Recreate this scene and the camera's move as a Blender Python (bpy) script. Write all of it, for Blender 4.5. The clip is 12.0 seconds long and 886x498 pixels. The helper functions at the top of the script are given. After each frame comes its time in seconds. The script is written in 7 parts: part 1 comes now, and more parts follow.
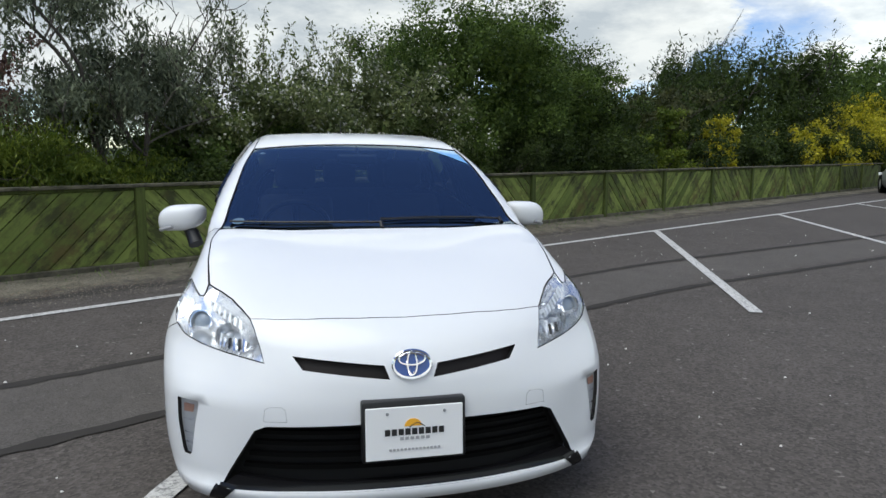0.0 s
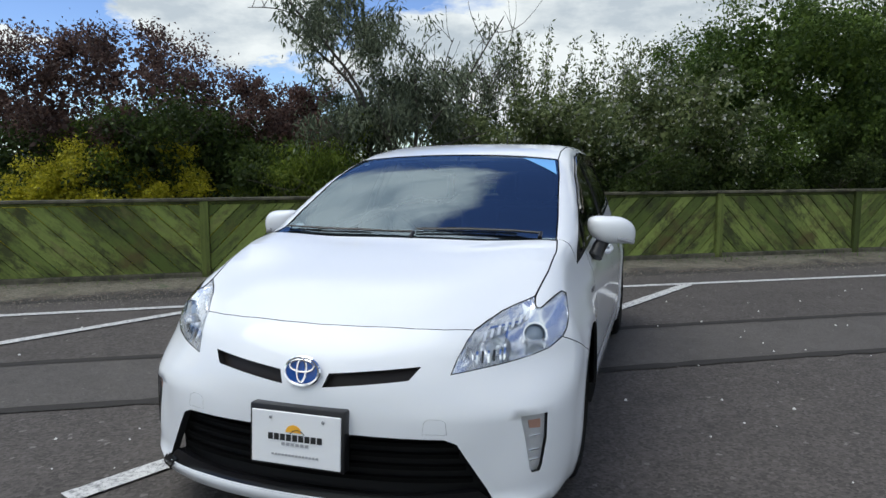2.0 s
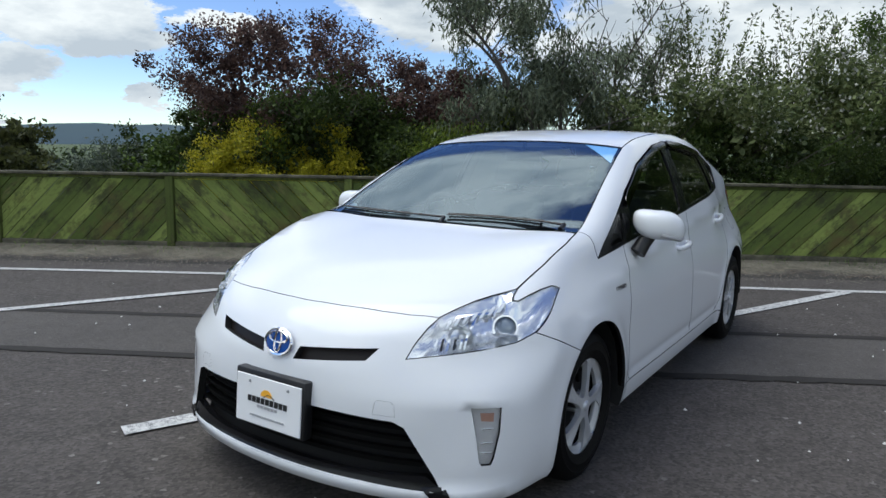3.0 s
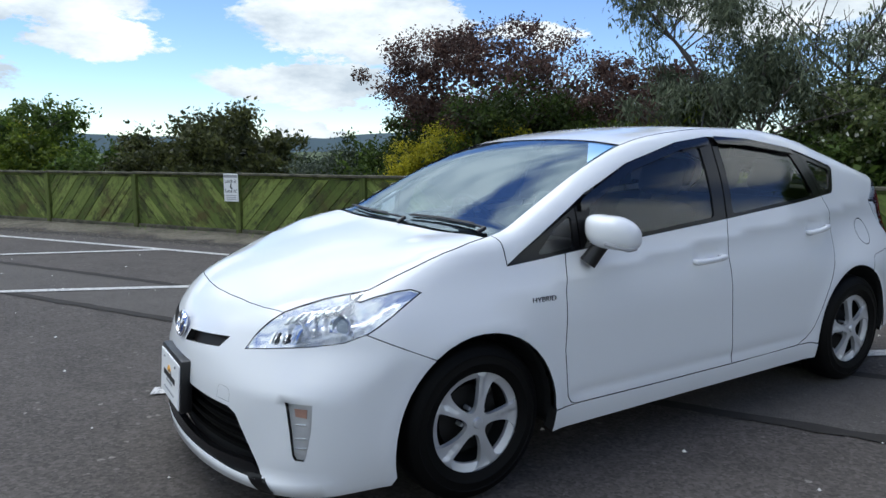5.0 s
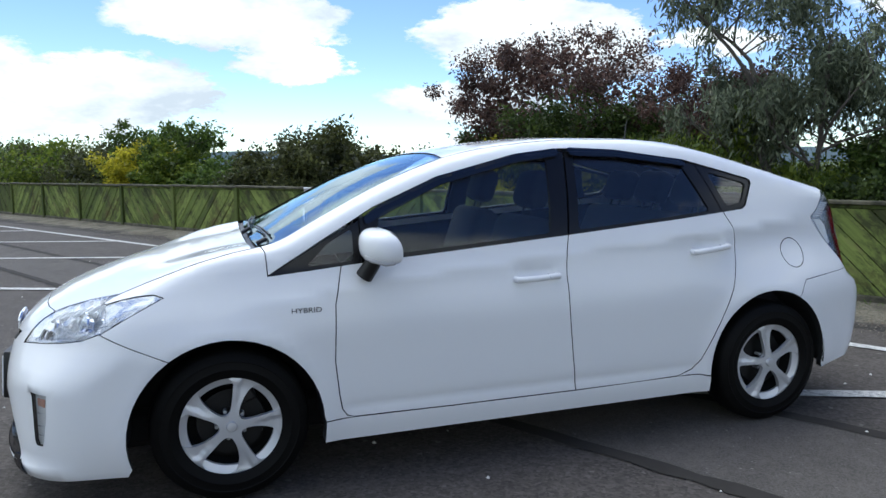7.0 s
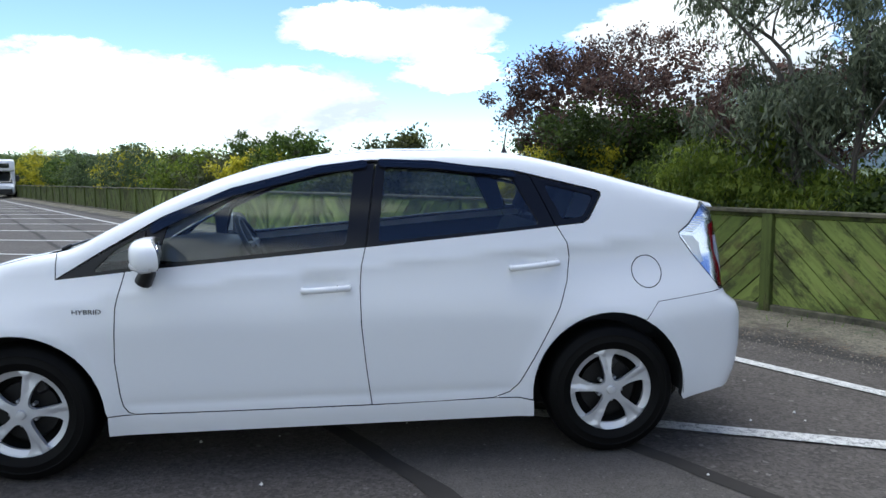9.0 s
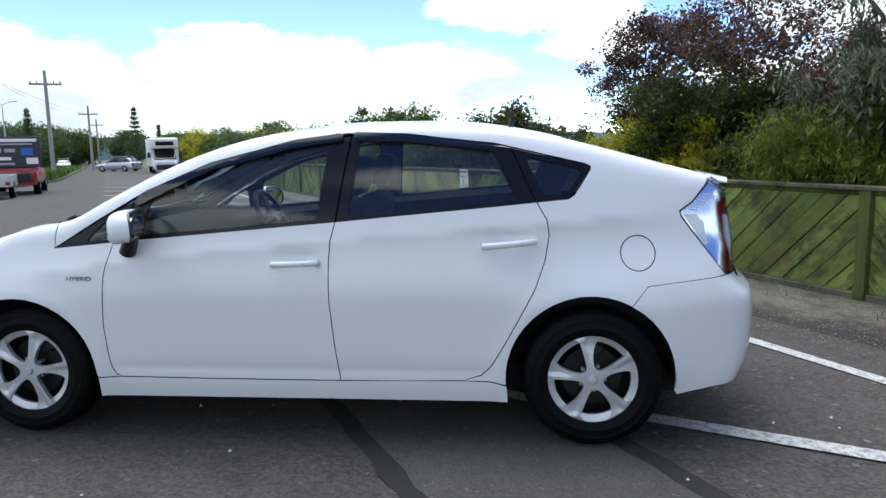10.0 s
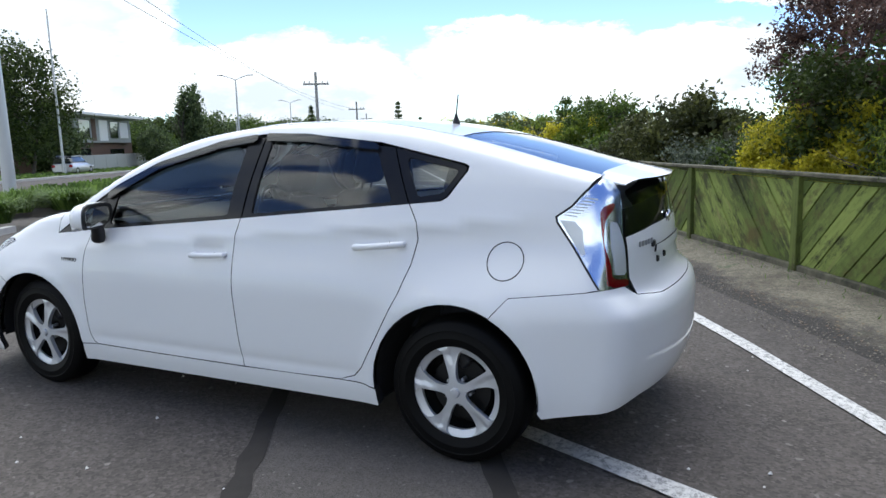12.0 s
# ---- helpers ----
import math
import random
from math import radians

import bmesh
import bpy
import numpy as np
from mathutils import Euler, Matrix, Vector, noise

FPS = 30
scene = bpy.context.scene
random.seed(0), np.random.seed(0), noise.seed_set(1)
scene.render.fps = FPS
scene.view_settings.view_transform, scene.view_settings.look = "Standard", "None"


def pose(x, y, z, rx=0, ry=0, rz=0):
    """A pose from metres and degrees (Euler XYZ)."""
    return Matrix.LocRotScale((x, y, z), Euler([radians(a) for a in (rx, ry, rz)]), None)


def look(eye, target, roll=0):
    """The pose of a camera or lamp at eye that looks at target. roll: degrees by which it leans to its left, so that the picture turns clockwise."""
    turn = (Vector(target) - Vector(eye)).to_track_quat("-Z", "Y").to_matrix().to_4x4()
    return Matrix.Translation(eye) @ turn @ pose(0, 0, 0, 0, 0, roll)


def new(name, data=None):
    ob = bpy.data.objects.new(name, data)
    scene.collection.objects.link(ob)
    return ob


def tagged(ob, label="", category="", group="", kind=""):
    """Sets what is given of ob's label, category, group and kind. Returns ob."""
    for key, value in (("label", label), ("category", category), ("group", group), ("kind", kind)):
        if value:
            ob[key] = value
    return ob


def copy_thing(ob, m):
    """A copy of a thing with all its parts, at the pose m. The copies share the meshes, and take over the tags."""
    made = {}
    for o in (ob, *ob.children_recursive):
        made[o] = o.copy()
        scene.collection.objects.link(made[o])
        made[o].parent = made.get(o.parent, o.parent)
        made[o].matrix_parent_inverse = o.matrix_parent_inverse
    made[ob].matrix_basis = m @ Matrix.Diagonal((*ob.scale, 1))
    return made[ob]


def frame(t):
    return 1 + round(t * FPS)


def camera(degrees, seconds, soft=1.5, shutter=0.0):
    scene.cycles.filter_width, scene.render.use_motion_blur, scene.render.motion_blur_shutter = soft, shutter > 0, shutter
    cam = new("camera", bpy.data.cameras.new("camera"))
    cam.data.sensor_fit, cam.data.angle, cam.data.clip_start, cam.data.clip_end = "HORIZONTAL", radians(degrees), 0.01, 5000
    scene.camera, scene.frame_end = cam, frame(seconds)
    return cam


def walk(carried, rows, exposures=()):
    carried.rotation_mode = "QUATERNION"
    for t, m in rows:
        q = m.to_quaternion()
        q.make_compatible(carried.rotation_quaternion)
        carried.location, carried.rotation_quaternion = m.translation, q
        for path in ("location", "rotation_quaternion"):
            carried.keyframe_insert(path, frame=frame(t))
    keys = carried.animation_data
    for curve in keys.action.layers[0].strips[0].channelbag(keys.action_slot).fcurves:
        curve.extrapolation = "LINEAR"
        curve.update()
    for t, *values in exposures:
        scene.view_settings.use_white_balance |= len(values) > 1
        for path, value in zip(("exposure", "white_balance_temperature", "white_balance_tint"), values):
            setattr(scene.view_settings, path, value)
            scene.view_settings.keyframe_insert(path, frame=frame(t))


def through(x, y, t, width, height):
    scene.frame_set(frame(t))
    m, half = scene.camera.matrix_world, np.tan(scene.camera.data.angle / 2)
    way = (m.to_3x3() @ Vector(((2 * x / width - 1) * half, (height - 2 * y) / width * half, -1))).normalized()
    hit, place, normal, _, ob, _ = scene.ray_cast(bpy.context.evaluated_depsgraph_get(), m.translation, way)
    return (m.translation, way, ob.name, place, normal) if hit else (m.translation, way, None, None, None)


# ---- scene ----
cam = camera(64.8, 12.0)
PATH = [
    (0, (-0.404, -4.574, 1.396), (0.023, -2.641, 1.112), 0.4),
    (0.5, (-0.024, -4.551, 1.404), (0.176, -2.582, 1.115), 0.4),
    (1, (0.406, -4.56, 1.411), (0.296, -2.578, 1.169), -0.2),
    (1.5, (0.775, -4.439, 1.37), (0.386, -2.491, 1.133), 0.2),
    (2, (1.18, -4.345, 1.361), (0.576, -2.453, 1.121), -0.2),
    (2.5, (1.577, -4.235, 1.373), (0.688, -2.46, 1.129), 0.3),
    (3, (1.9, -4.006, 1.384), (0.798, -2.363, 1.09), 1.0),
    (3.5, (2.272, -3.802, 1.376), (0.976, -2.3, 1.123), 0.6),
    (3.7, (2.395, -3.7, 1.39), (1.02, -2.272, 1.128), 0.2),
    (5.3, (3.086, -2.621, 1.371), (1.379, -1.620, 1.080), -0.0),
    (5.5, (3.167, -2.473, 1.361), (1.444, -1.499, 1.069), -0.2),
    (6, (3.350, -2.130, 1.376), (1.603, -1.202, 1.086), -0.1),
    (6.5, (3.539, -1.748, 1.373), (1.717, -0.966, 1.114), 0.1),
    (6.7, (3.601, -1.611, 1.375), (1.752, -0.892, 1.120), -0.2),
    (8.3, (3.947, -0.336, 1.367), (1.992, 0.01, 1.125), 0.6),
    (8.5, (3.961, -0.198, 1.375), (2.01, 0.162, 1.121), 0.2),
    (9, (4.023, 0.222, 1.388), (2.046, 0.42, 1.158), -0.6),
    (9.5, (3.948, 0.592, 1.356), (1.963, 0.517, 1.119), -0.5),
    (10, (3.907, 0.996, 1.368), (1.939, 0.795, 1.074), -1.0),
    (10.5, (3.873, 1.407, 1.399), (1.94, 0.985, 1.103), -1.4),
    (11, (3.71, 1.79, 1.387), (1.819, 1.21, 1.09), -1.5),
    (11.5, (3.574, 2.198, 1.37), (1.717, 1.516, 1.079), -1.8),
    (12, (3.393, 2.586, 1.376), (1.627, 1.7, 1.068), -1.7),
]
EXPOSURES = [(0, .40, 6350, 4), (3, .40, 6100, 4), (5.5, .58, 5950, 4), (8.5, .90, 6000, 4), (12, 1.03, 6200, 5)]
walk(cam, [(t, look(eye, target, roll)) for t, eye, target, roll in PATH], EXPOSURES)


# ---- sky, sun ----
SUN_FROM = Vector((-.36, -.14, .92)).normalized()        # towards the sun
world = bpy.data.worlds.new("sky")
scene.world = world
world.use_nodes = True
wn, wl = world.node_tree.nodes, world.node_tree.links
wn.clear()
sky = wn.new("ShaderNodeTexSky")
sky.sky_type, sky.sun_disc = "NISHITA", False
sky.sun_elevation = math.asin(SUN_FROM.z)
sky.sun_rotation = math.atan2(SUN_FROM.x, SUN_FROM.y)
sky.air_density, sky.dust_density, sky.ozone_density = .85, .05, 3.0
coord = wn.new("ShaderNodeTexCoord")
parts_xyz = wn.new("ShaderNodeSeparateXYZ")
wl.new(coord.outputs["Generated"], parts_xyz.inputs[0])


def wmath(op, a, b=None, c=None):
    n = wn.new("ShaderNodeMath")
    n.operation = op
    for i, v in enumerate((a, b, c)):
        if v is None:
            continue
        if isinstance(v, (int, float)):
            n.inputs[i].default_value = v
        else:
            wl.new(v, n.inputs[i])
    return n.outputs[0]


puff = wn.new("ShaderNodeCombineXYZ")
wl.new(parts_xyz.outputs["X"], puff.inputs[0])
wl.new(parts_xyz.outputs["Y"], puff.inputs[1])
wl.new(wmath("MULTIPLY", parts_xyz.outputs["Z"], 2.6), puff.inputs[2])


def cloud_noise(scale, detail, rough, move):
    m = wn.new("ShaderNodeMapping")
    m.inputs["Location"].default_value = move
    wl.new(puff.outputs[0], m.inputs["Vector"])
    n = wn.new("ShaderNodeTexNoise")
    n.inputs["Scale"].default_value, n.inputs["Detail"].default_value, n.inputs["Roughness"].default_value = scale, detail, rough
    wl.new(m.outputs[0], n.inputs["Vector"])
    return n.outputs["Fac"]


def wramp(fac, stops):
    r = wn.new("ShaderNodeValToRGB")
    r.color_ramp.elements[0].position, r.color_ramp.elements[0].color = stops[0][0], (*stops[0][1], 1)
    r.color_ramp.elements[1].position, r.color_ramp.elements[1].color = stops[1][0], (*stops[1][1], 1)
    wl.new(fac, r.inputs[0])
    return r.outputs[0]


CLOUD_AT = (7.35, 16.61, 4.04)
big = cloud_noise(3.0, 10, .56, CLOUD_AT)
curl_a, curl_b = cloud_noise(11.0, 9, .68, (2.1, .4, 7.7)), cloud_noise(11.0, 9, .68, (8.3, 5.2, 1.9))
azimuth = wmath("ADD", wmath("ARCTAN2", parts_xyz.outputs["X"], parts_xyz.outputs["Y"]), wmath("MULTIPLY", wmath("SUBTRACT", curl_a, .5), .16))
height = wmath("ADD", wmath("ARCSINE", parts_xyz.outputs["Z"]), wmath("MULTIPLY", wmath("SUBTRACT", curl_b, .5), .085))
# banks of cumulus: azimuth from +y, height over the horizon, half width, half height, in degrees
BANKS = ((26, 10, 11, 6.0), (43, 5.5, 6, 3.2), (-3, 9, 20, 9), (-59, 8.6, 5, 2.6), (-50.7, 8.7, 3.5, .9), (-57, 3.4, 1.8, .9), (-34, 11.5, 9, 3.6), (-14, 8, 13, 5))
LOW_BANKS = ((-66, 9.6, 8.5, 3.0), (-70, 4.8, 7.4, 1.9), (-83, 7.4, 4.6, 1.7), (-88, 10.6, 9, 2.2), (-93, 4.6, 5, 1.8), (-68.5, 1, 3, .9), (-109, 6.3, 10, 3.2), (-99, 4.8, 9, 3.2), (-128, 4.6, 11, 4.3), (-146, 7, 11, 8))
# banks mostly out of view, added to light the car and fill its reflections
UNSEEN_BANKS = ((-50, 46, 32, 16), (-76, 25, 30, 11), (8, 24, 30, 8), (152, 14, 30, 10), (131, 31, 15, 7), (112, 22, 11, 6), (100, 43, 15, 6), (158, 40, 18, 9), (138, 47, 9, 4), (92, 13, 40, 15), (50, 14, 22, 11), (-138, 35, 30, 18), (165, 62, 50, 20), (-120, 66, 40, 16), (-165, 18, 25, 18), (176, 12, 30, 14))


def banks(rows, edge):
    """How deep a direction lies within the nearest of the banks."""
    best = None
    for az, el, wide, tall in rows:
        u = wmath("DIVIDE", wmath("SUBTRACT", azimuth, radians(az)), radians(wide))
        v = wmath("DIVIDE", wmath("SUBTRACT", height, radians(el)), radians(tall))
        depth = wmath("SUBTRACT", 1.0, wmath("ADD", wmath("MULTIPLY", u, u), wmath("MULTIPLY", v, v)))
        best = depth if best is None else wmath("MAXIMUM", best, depth)
    return wmath("ADD", wmath("MAXIMUM", best, -1.2), wmath("MULTIPLY", wmath("SUBTRACT", big, .5), edge))


cover_low = wramp(wmath("MAXIMUM", banks(BANKS, 2.4), banks(LOW_BANKS, 2.4)), ((.0, (0, 0, 0)), (.30, (1, 1, 1))))
cover_unseen = wramp(banks(UNSEEN_BANKS, 2.2), ((.0, (0, 0, 0)), (.45, (1, 1, 1))))
cover = wmath("MAXIMUM", cover_low, cover_unseen)
shade = wramp(cloud_noise(5.0, 8, .6, (CLOUD_AT[0] + .1, CLOUD_AT[1] - .1, CLOUD_AT[2] + .22)), ((.40, (3.5, 3.75, 4.1)), (.59, (5.9, 5.9, 5.9))))
to_sun = wn.new("ShaderNodeVectorMath")
to_sun.operation = "DOT_PRODUCT"
wl.new(coord.outputs["Generated"], to_sun.inputs[0])
to_sun.inputs[1].default_value = SUN_FROM
glare = wmath("MULTIPLY", wmath("ADD", 1.0, wmath("MULTIPLY", cover_unseen, .25)), wmath("ADD", 1.0, wmath("MULTIPLY", wmath("POWER", wmath("MAXIMUM", to_sun.outputs["Value"], 0.0), 3.0), .8)))      # cloud is brighter towards the sun; the unseen banks are raised for more light
lit = wn.new("ShaderNodeVectorMath")
lit.operation = "SCALE"
wl.new(shade, lit.inputs[0])
wl.new(glare, lit.inputs["Scale"])
blend = wn.new("ShaderNodeMixRGB")
wl.new(cover, blend.inputs[0])
deep = wn.new("ShaderNodeHueSaturation")
deep.inputs["Hue"].default_value, deep.inputs["Saturation"].default_value, deep.inputs["Value"].default_value = .515, 1.08, .98
wl.new(sky.outputs[0], deep.inputs["Color"])
wl.new(deep.outputs[0], blend.inputs[1])
wl.new(lit.outputs[0], blend.inputs[2])
back = wn.new("ShaderNodeBackground")
back.inputs["Strength"].default_value = .12
wl.new(blend.outputs[0], back.inputs["Color"])
wl.new(back.outputs[0], wn.new("ShaderNodeOutputWorld").inputs[0])

sun = new("sun", bpy.data.lights.new("sun", "SUN"))
sun.data.energy, sun.data.angle, sun.data.color = 1.75, radians(50), (1, .955, .90)
sun.matrix_world = look(SUN_FROM * 50, (0, 0, 0))


# ---- materials ----
def material(name, color=(.5, .5, .5), rough=.5, metal=0.0, coat=0.0, emit=None, **more):
    m = bpy.data.materials.new(name)
    m.use_nodes = True
    b = m.node_tree.nodes["Principled BSDF"]
    b.inputs["Base Color"].default_value = (*color, 1)
    b.inputs["Roughness"].default_value, b.inputs["Metallic"].default_value = rough, metal
    b.inputs["Coat Weight"].default_value, b.inputs["Coat Roughness"].default_value = coat, .03
    if emit:
        b.inputs["Emission Color"].default_value, b.inputs["Emission Strength"].default_value = (*emit[0], 1), emit[1]
    for k, v in more.items():
        b.inputs[{"specular_ior_level": "Specular IOR Level"}[k]].default_value = v
    return m


class Nodes:
    """Shortcuts for the nodes of one material."""

    def __init__(self, m):
        self.tree, self.n, self.l = m.node_tree, m.node_tree.nodes, m.node_tree.links
        self.bsdf = self.n["Principled BSDF"]
        self.coord = self.n.new("ShaderNodeTexCoord")

    def put(self, value, socket):
        if hasattr(value, "links"):
            self.l.new(value, socket)
        elif isinstance(value, tuple) and len(value) == 3 and socket.type == "RGBA":
            socket.default_value = (*value, 1)
        else:
            socket.default_value = value

    def noise(self, scale, detail=4.0, rough=.55, stretch=(1, 1, 1), space="Object", turn=(0, 0, 0)):
        mp = self.n.new("ShaderNodeMapping")
        mp.inputs["Scale"].default_value, mp.inputs["Rotation"].default_value = stretch, turn
        self.l.new(self.coord.outputs[space], mp.inputs["Vector"])
        t = self.n.new("ShaderNodeTexNoise")
        t.inputs["Scale"].default_value, t.inputs["Detail"].default_value, t.inputs["Roughness"].default_value = scale, detail, rough
        self.l.new(mp.outputs[0], t.inputs["Vector"])
        return t.outputs["Fac"]

    def cells(self, scale, out="Distance", space="Object"):
        t = self.n.new("ShaderNodeTexVoronoi")
        t.inputs["Scale"].default_value = scale
        self.l.new(self.coord.outputs[space], t.inputs["Vector"])
        return t.outputs[out]

    def ramp(self, fac, *stops):
        r = self.n.new("ShaderNodeValToRGB").color_ramp
        node = [k for k in self.n if k.type == "VALTORGB"][-1]
        while len(r.elements) < len(stops):
            r.elements.new(.5)
        for e, (p, c) in zip(r.elements, stops):
            e.position, e.color = p, (*c, 1) if isinstance(c, tuple) else (c, c, c, 1)
        self.l.new(fac, node.inputs[0])
        return node.outputs[0]

    def mix(self, fac, a, b, how="MIX"):
        x = self.n.new("ShaderNodeMixRGB")
        x.blend_type = how
        self.put(fac, x.inputs[0]), self.put(a, x.inputs[1]), self.put(b, x.inputs[2])
        return x.outputs[0]

    def math(self, op, a, b=0.0):
        x = self.n.new("ShaderNodeMath")
        x.operation = op
        self.put(a, x.inputs[0]), self.put(b, x.inputs[1])
        return x.outputs[0]

    def bump(self, height, strength=.3, distance=.01):
        b = self.n.new("ShaderNodeBump")
        b.inputs["Strength"].default_value, b.inputs["Distance"].default_value = strength, distance
        self.l.new(height, b.inputs["Height"])
        self.l.new(b.outputs[0], self.bsdf.inputs["Normal"])

    def color(self, c):
        self.l.new(c, self.bsdf.inputs["Base Color"])

    def rough(self, c):
        self.l.new(c, self.bsdf.inputs["Roughness"])

    def piece(self):
        return self.n.new("ShaderNodeObjectInfo").outputs["Random"]

    def island(self):
        return self.n.new("ShaderNodeNewGeometry").outputs["Random Per Island"]


def asphalt_material(name, dark, light, grain=1.0):
    m = material(name, rough=.9, specular_ior_level=.25)
    k = Nodes(m)
    stones = k.cells(70 * grain, "Color")
    fine = k.noise(170 * grain, 3, .6)
    base = k.mix(k.ramp(k.noise(.5, 6, .65), (.3, .0), (.7, 1.0)), dark, light)
    base = k.mix(k.ramp(k.noise(2.6, 8, .7), (.46, .0), (.70, .5)), base, (dark[0] * .6, dark[1] * .6, dark[2] * .6))
    base = k.mix(k.ramp(stones, (.20, .45), (.45, .0)), base, (dark[0] * .38, dark[1] * .38, dark[2] * .38))
    base = k.mix(k.ramp(stones, (.55, .0), (.95, .42)), base, (.15, .137, .123))
    base = k.mix(k.ramp(k.noise(11, 6, .7), (.52, .0), (.70, .35)), base, (light[0] * 1.4, light[1] * 1.4, light[2] * 1.4))
    base = k.mix(k.ramp(k.cells(48 * grain, "Color"), (.90, .0), (.97, .7)), base, (.24, .222, .20))
    k.color(base)
    k.rough(k.ramp(fine, (.2, .8), (.8, .97)))
    k.bump(k.math("ADD", k.cells(70 * grain), k.math("MULTIPLY", fine, .6)), .35, .005)
    return m


ASPHALT = asphalt_material("asphalt", (.064, .056, .050), (.088, .077, .069))
ASPHALT_PATCH = asphalt_material("smooth_asphalt", (.082, .074, .067), (.100, .090, .082), 2.2)
TAR = material("tar_seal", (.03, .03, .03), .92, specular_ior_level=.2)
tk = Nodes(TAR)
tk.color(tk.mix(tk.noise(9, 6, .7), (.026, .0235, .021), (.046, .042, .038)))
tk.bump(tk.noise(60, 4), .3, .004)
LINE = material("road_paint", (.62, .62, .60), .75)
lk = Nodes(LINE)
lk.color(lk.mix(lk.ramp(lk.noise(27, 10, .9), (.48, .0), (.57, .85)), lk.mix(lk.noise(3, 3), (.50, .49, .47), (.62, .61, .585)), (.10, .10, .10)))
lk.bump(lk.noise(120, 3), .4, .003)
GRAVEL = material("gravel_verge", (.2, .18, .15), .95)
gk = Nodes(GRAVEL)
gcol = gk.mix(gk.cells(60, "Color"), (.085, .076, .056), (.25, .225, .17))
gcol = gk.mix(gk.ramp(gk.noise(1.8, 8, .75), (.46, .0), (.62, .75)), gcol, (.060, .048, .033))
gcol = gk.mix(gk.ramp(gk.noise(3.2, 7, .75), (.57, .0), (.68, .7)), gcol, (.055, .085, .030))
side = gk.n.new("ShaderNodeVectorMath")
side.operation = "DOT_PRODUCT"
gk.l.new(gk.coord.outputs["Object"], side.inputs[0])
side.inputs[1].default_value = (-.520, .854, 0)
broken = gk.math("ADD", side.outputs["Value"], gk.math("MULTIPLY", gk.noise(1.3, 9, .75), 1.5))          # the gravel thins out over the asphalt
gcol = gk.mix(gk.ramp(gk.math("MULTIPLY", gk.math("SUBTRACT", broken, 4.0), .8), (.20, .0), (.42, 1.0)), (.040, .035, .031), gcol)
gk.color(gcol)
gk.bump(gk.math("ADD", gk.cells(60), gk.noise(22, 6)), .8, .02)
GROUND = material("rough_grass", (.06, .09, .03), .95)
qk = Nodes(GROUND)
qk.color(qk.mix(qk.noise(.5, 8, .7), (.035, .055, .018), (.10, .13, .045)))
qk.bump(qk.noise(14, 6), .8, .05)

PAINT = material("white_pearl_paint", (.71, .72, .735), .5, coat=1.0, specular_ior_level=.3)
PAINT.node_tree.nodes["Principled BSDF"].inputs["Coat Roughness"].default_value = .05
PAINT.node_tree.nodes["Principled BSDF"].inputs["Coat IOR"].default_value = 1.36
PAINT_FAR = material("white_enamel", (.75, .75, .75), .4)
BLACK_PLASTIC = material("black_plastic", (.007, .007, .008), .42)
GRILLE_BLACK = material("matt_black_grille", (.003, .003, .003), .6, specular_ior_level=.05)
GLOSS_BLACK = material("gloss_black_trim", (.006, .006, .007), .2, specular_ior_level=.3)
# underside and liners; also near-black paint for the shade in gaps and openings
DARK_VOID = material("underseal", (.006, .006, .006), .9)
RUBBER = material("tyre_rubber", (.004, .004, .004), .55, specular_ior_level=.1)
rk = Nodes(RUBBER)
rk.color(rk.mix(rk.noise(7, 5), (.0025, .0025, .0026), (.005, .0049, .0048)))
SILVER = material("silver_alloy", (.56, .57, .59), .36, metal=.5)
CHROME = material("chrome", (.85, .86, .88), .06, metal=1.0)
STEEL = material("grey_steel", (.30, .31, .32), .5, metal=.6)
BLUE_GLASS = material("blue_enamel", (.006, .055, .27), .15, coat=.8)
RED_LENS = material("red_lens", (.27, .004, .010), .12, coat=.6)
CLEAR_WHITE = material("frosted_lens", (.84, .86, .88), .12, coat=.6)
PLATE = material("plate_white", (.80, .80, .80), .35)
BAR_BLACK = material("print_black", (.015, .015, .015), .5)
BAR_GREY = material("print_grey", (.35, .35, .36), .5)
BAR_ORANGE = material("print_orange", (.85, .42, .03), .5)
FABRIC = material("dark_seat_fabric", (.022, .024, .032), .9)
fk = Nodes(FABRIC)
fk.bump(fk.noise(300, 2), .3, .002)
TRIM_GREY = material("grey_dash_plastic", (.035, .037, .041), .6)
TRIM_LIGHT = material("pale_headlining", (.30, .295, .28), .85)
MIRROR = material("mirror_glass", (.8, .8, .8), .02, metal=1.0)


def glass_material(name, tint, gloss=1.0, ior=1.6, rough=.0):
    m = bpy.data.materials.new(name)
    m.use_nodes = True
    t = m.node_tree
    t.nodes.clear()
    clear, shine, fres, mixer = (t.nodes.new("ShaderNode" + k) for k in ("BsdfTransparent", "BsdfGlossy", "Fresnel", "MixShader"))
    clear.inputs["Color"].default_value = (*tint, 1)
    shine.inputs["Roughness"].default_value = rough
    shine.inputs["Color"].default_value = (*gloss, 1) if isinstance(gloss, tuple) else (gloss, gloss, gloss, 1)
    fres.inputs["IOR"].default_value = ior
    t.links.new(fres.outputs[0], mixer.inputs[0])
    t.links.new(clear.outputs[0], mixer.inputs[1])
    t.links.new(shine.outputs[0], mixer.inputs[2])
    t.links.new(mixer.outputs[0], t.nodes.new("ShaderNodeOutputMaterial").inputs[0])
    return m


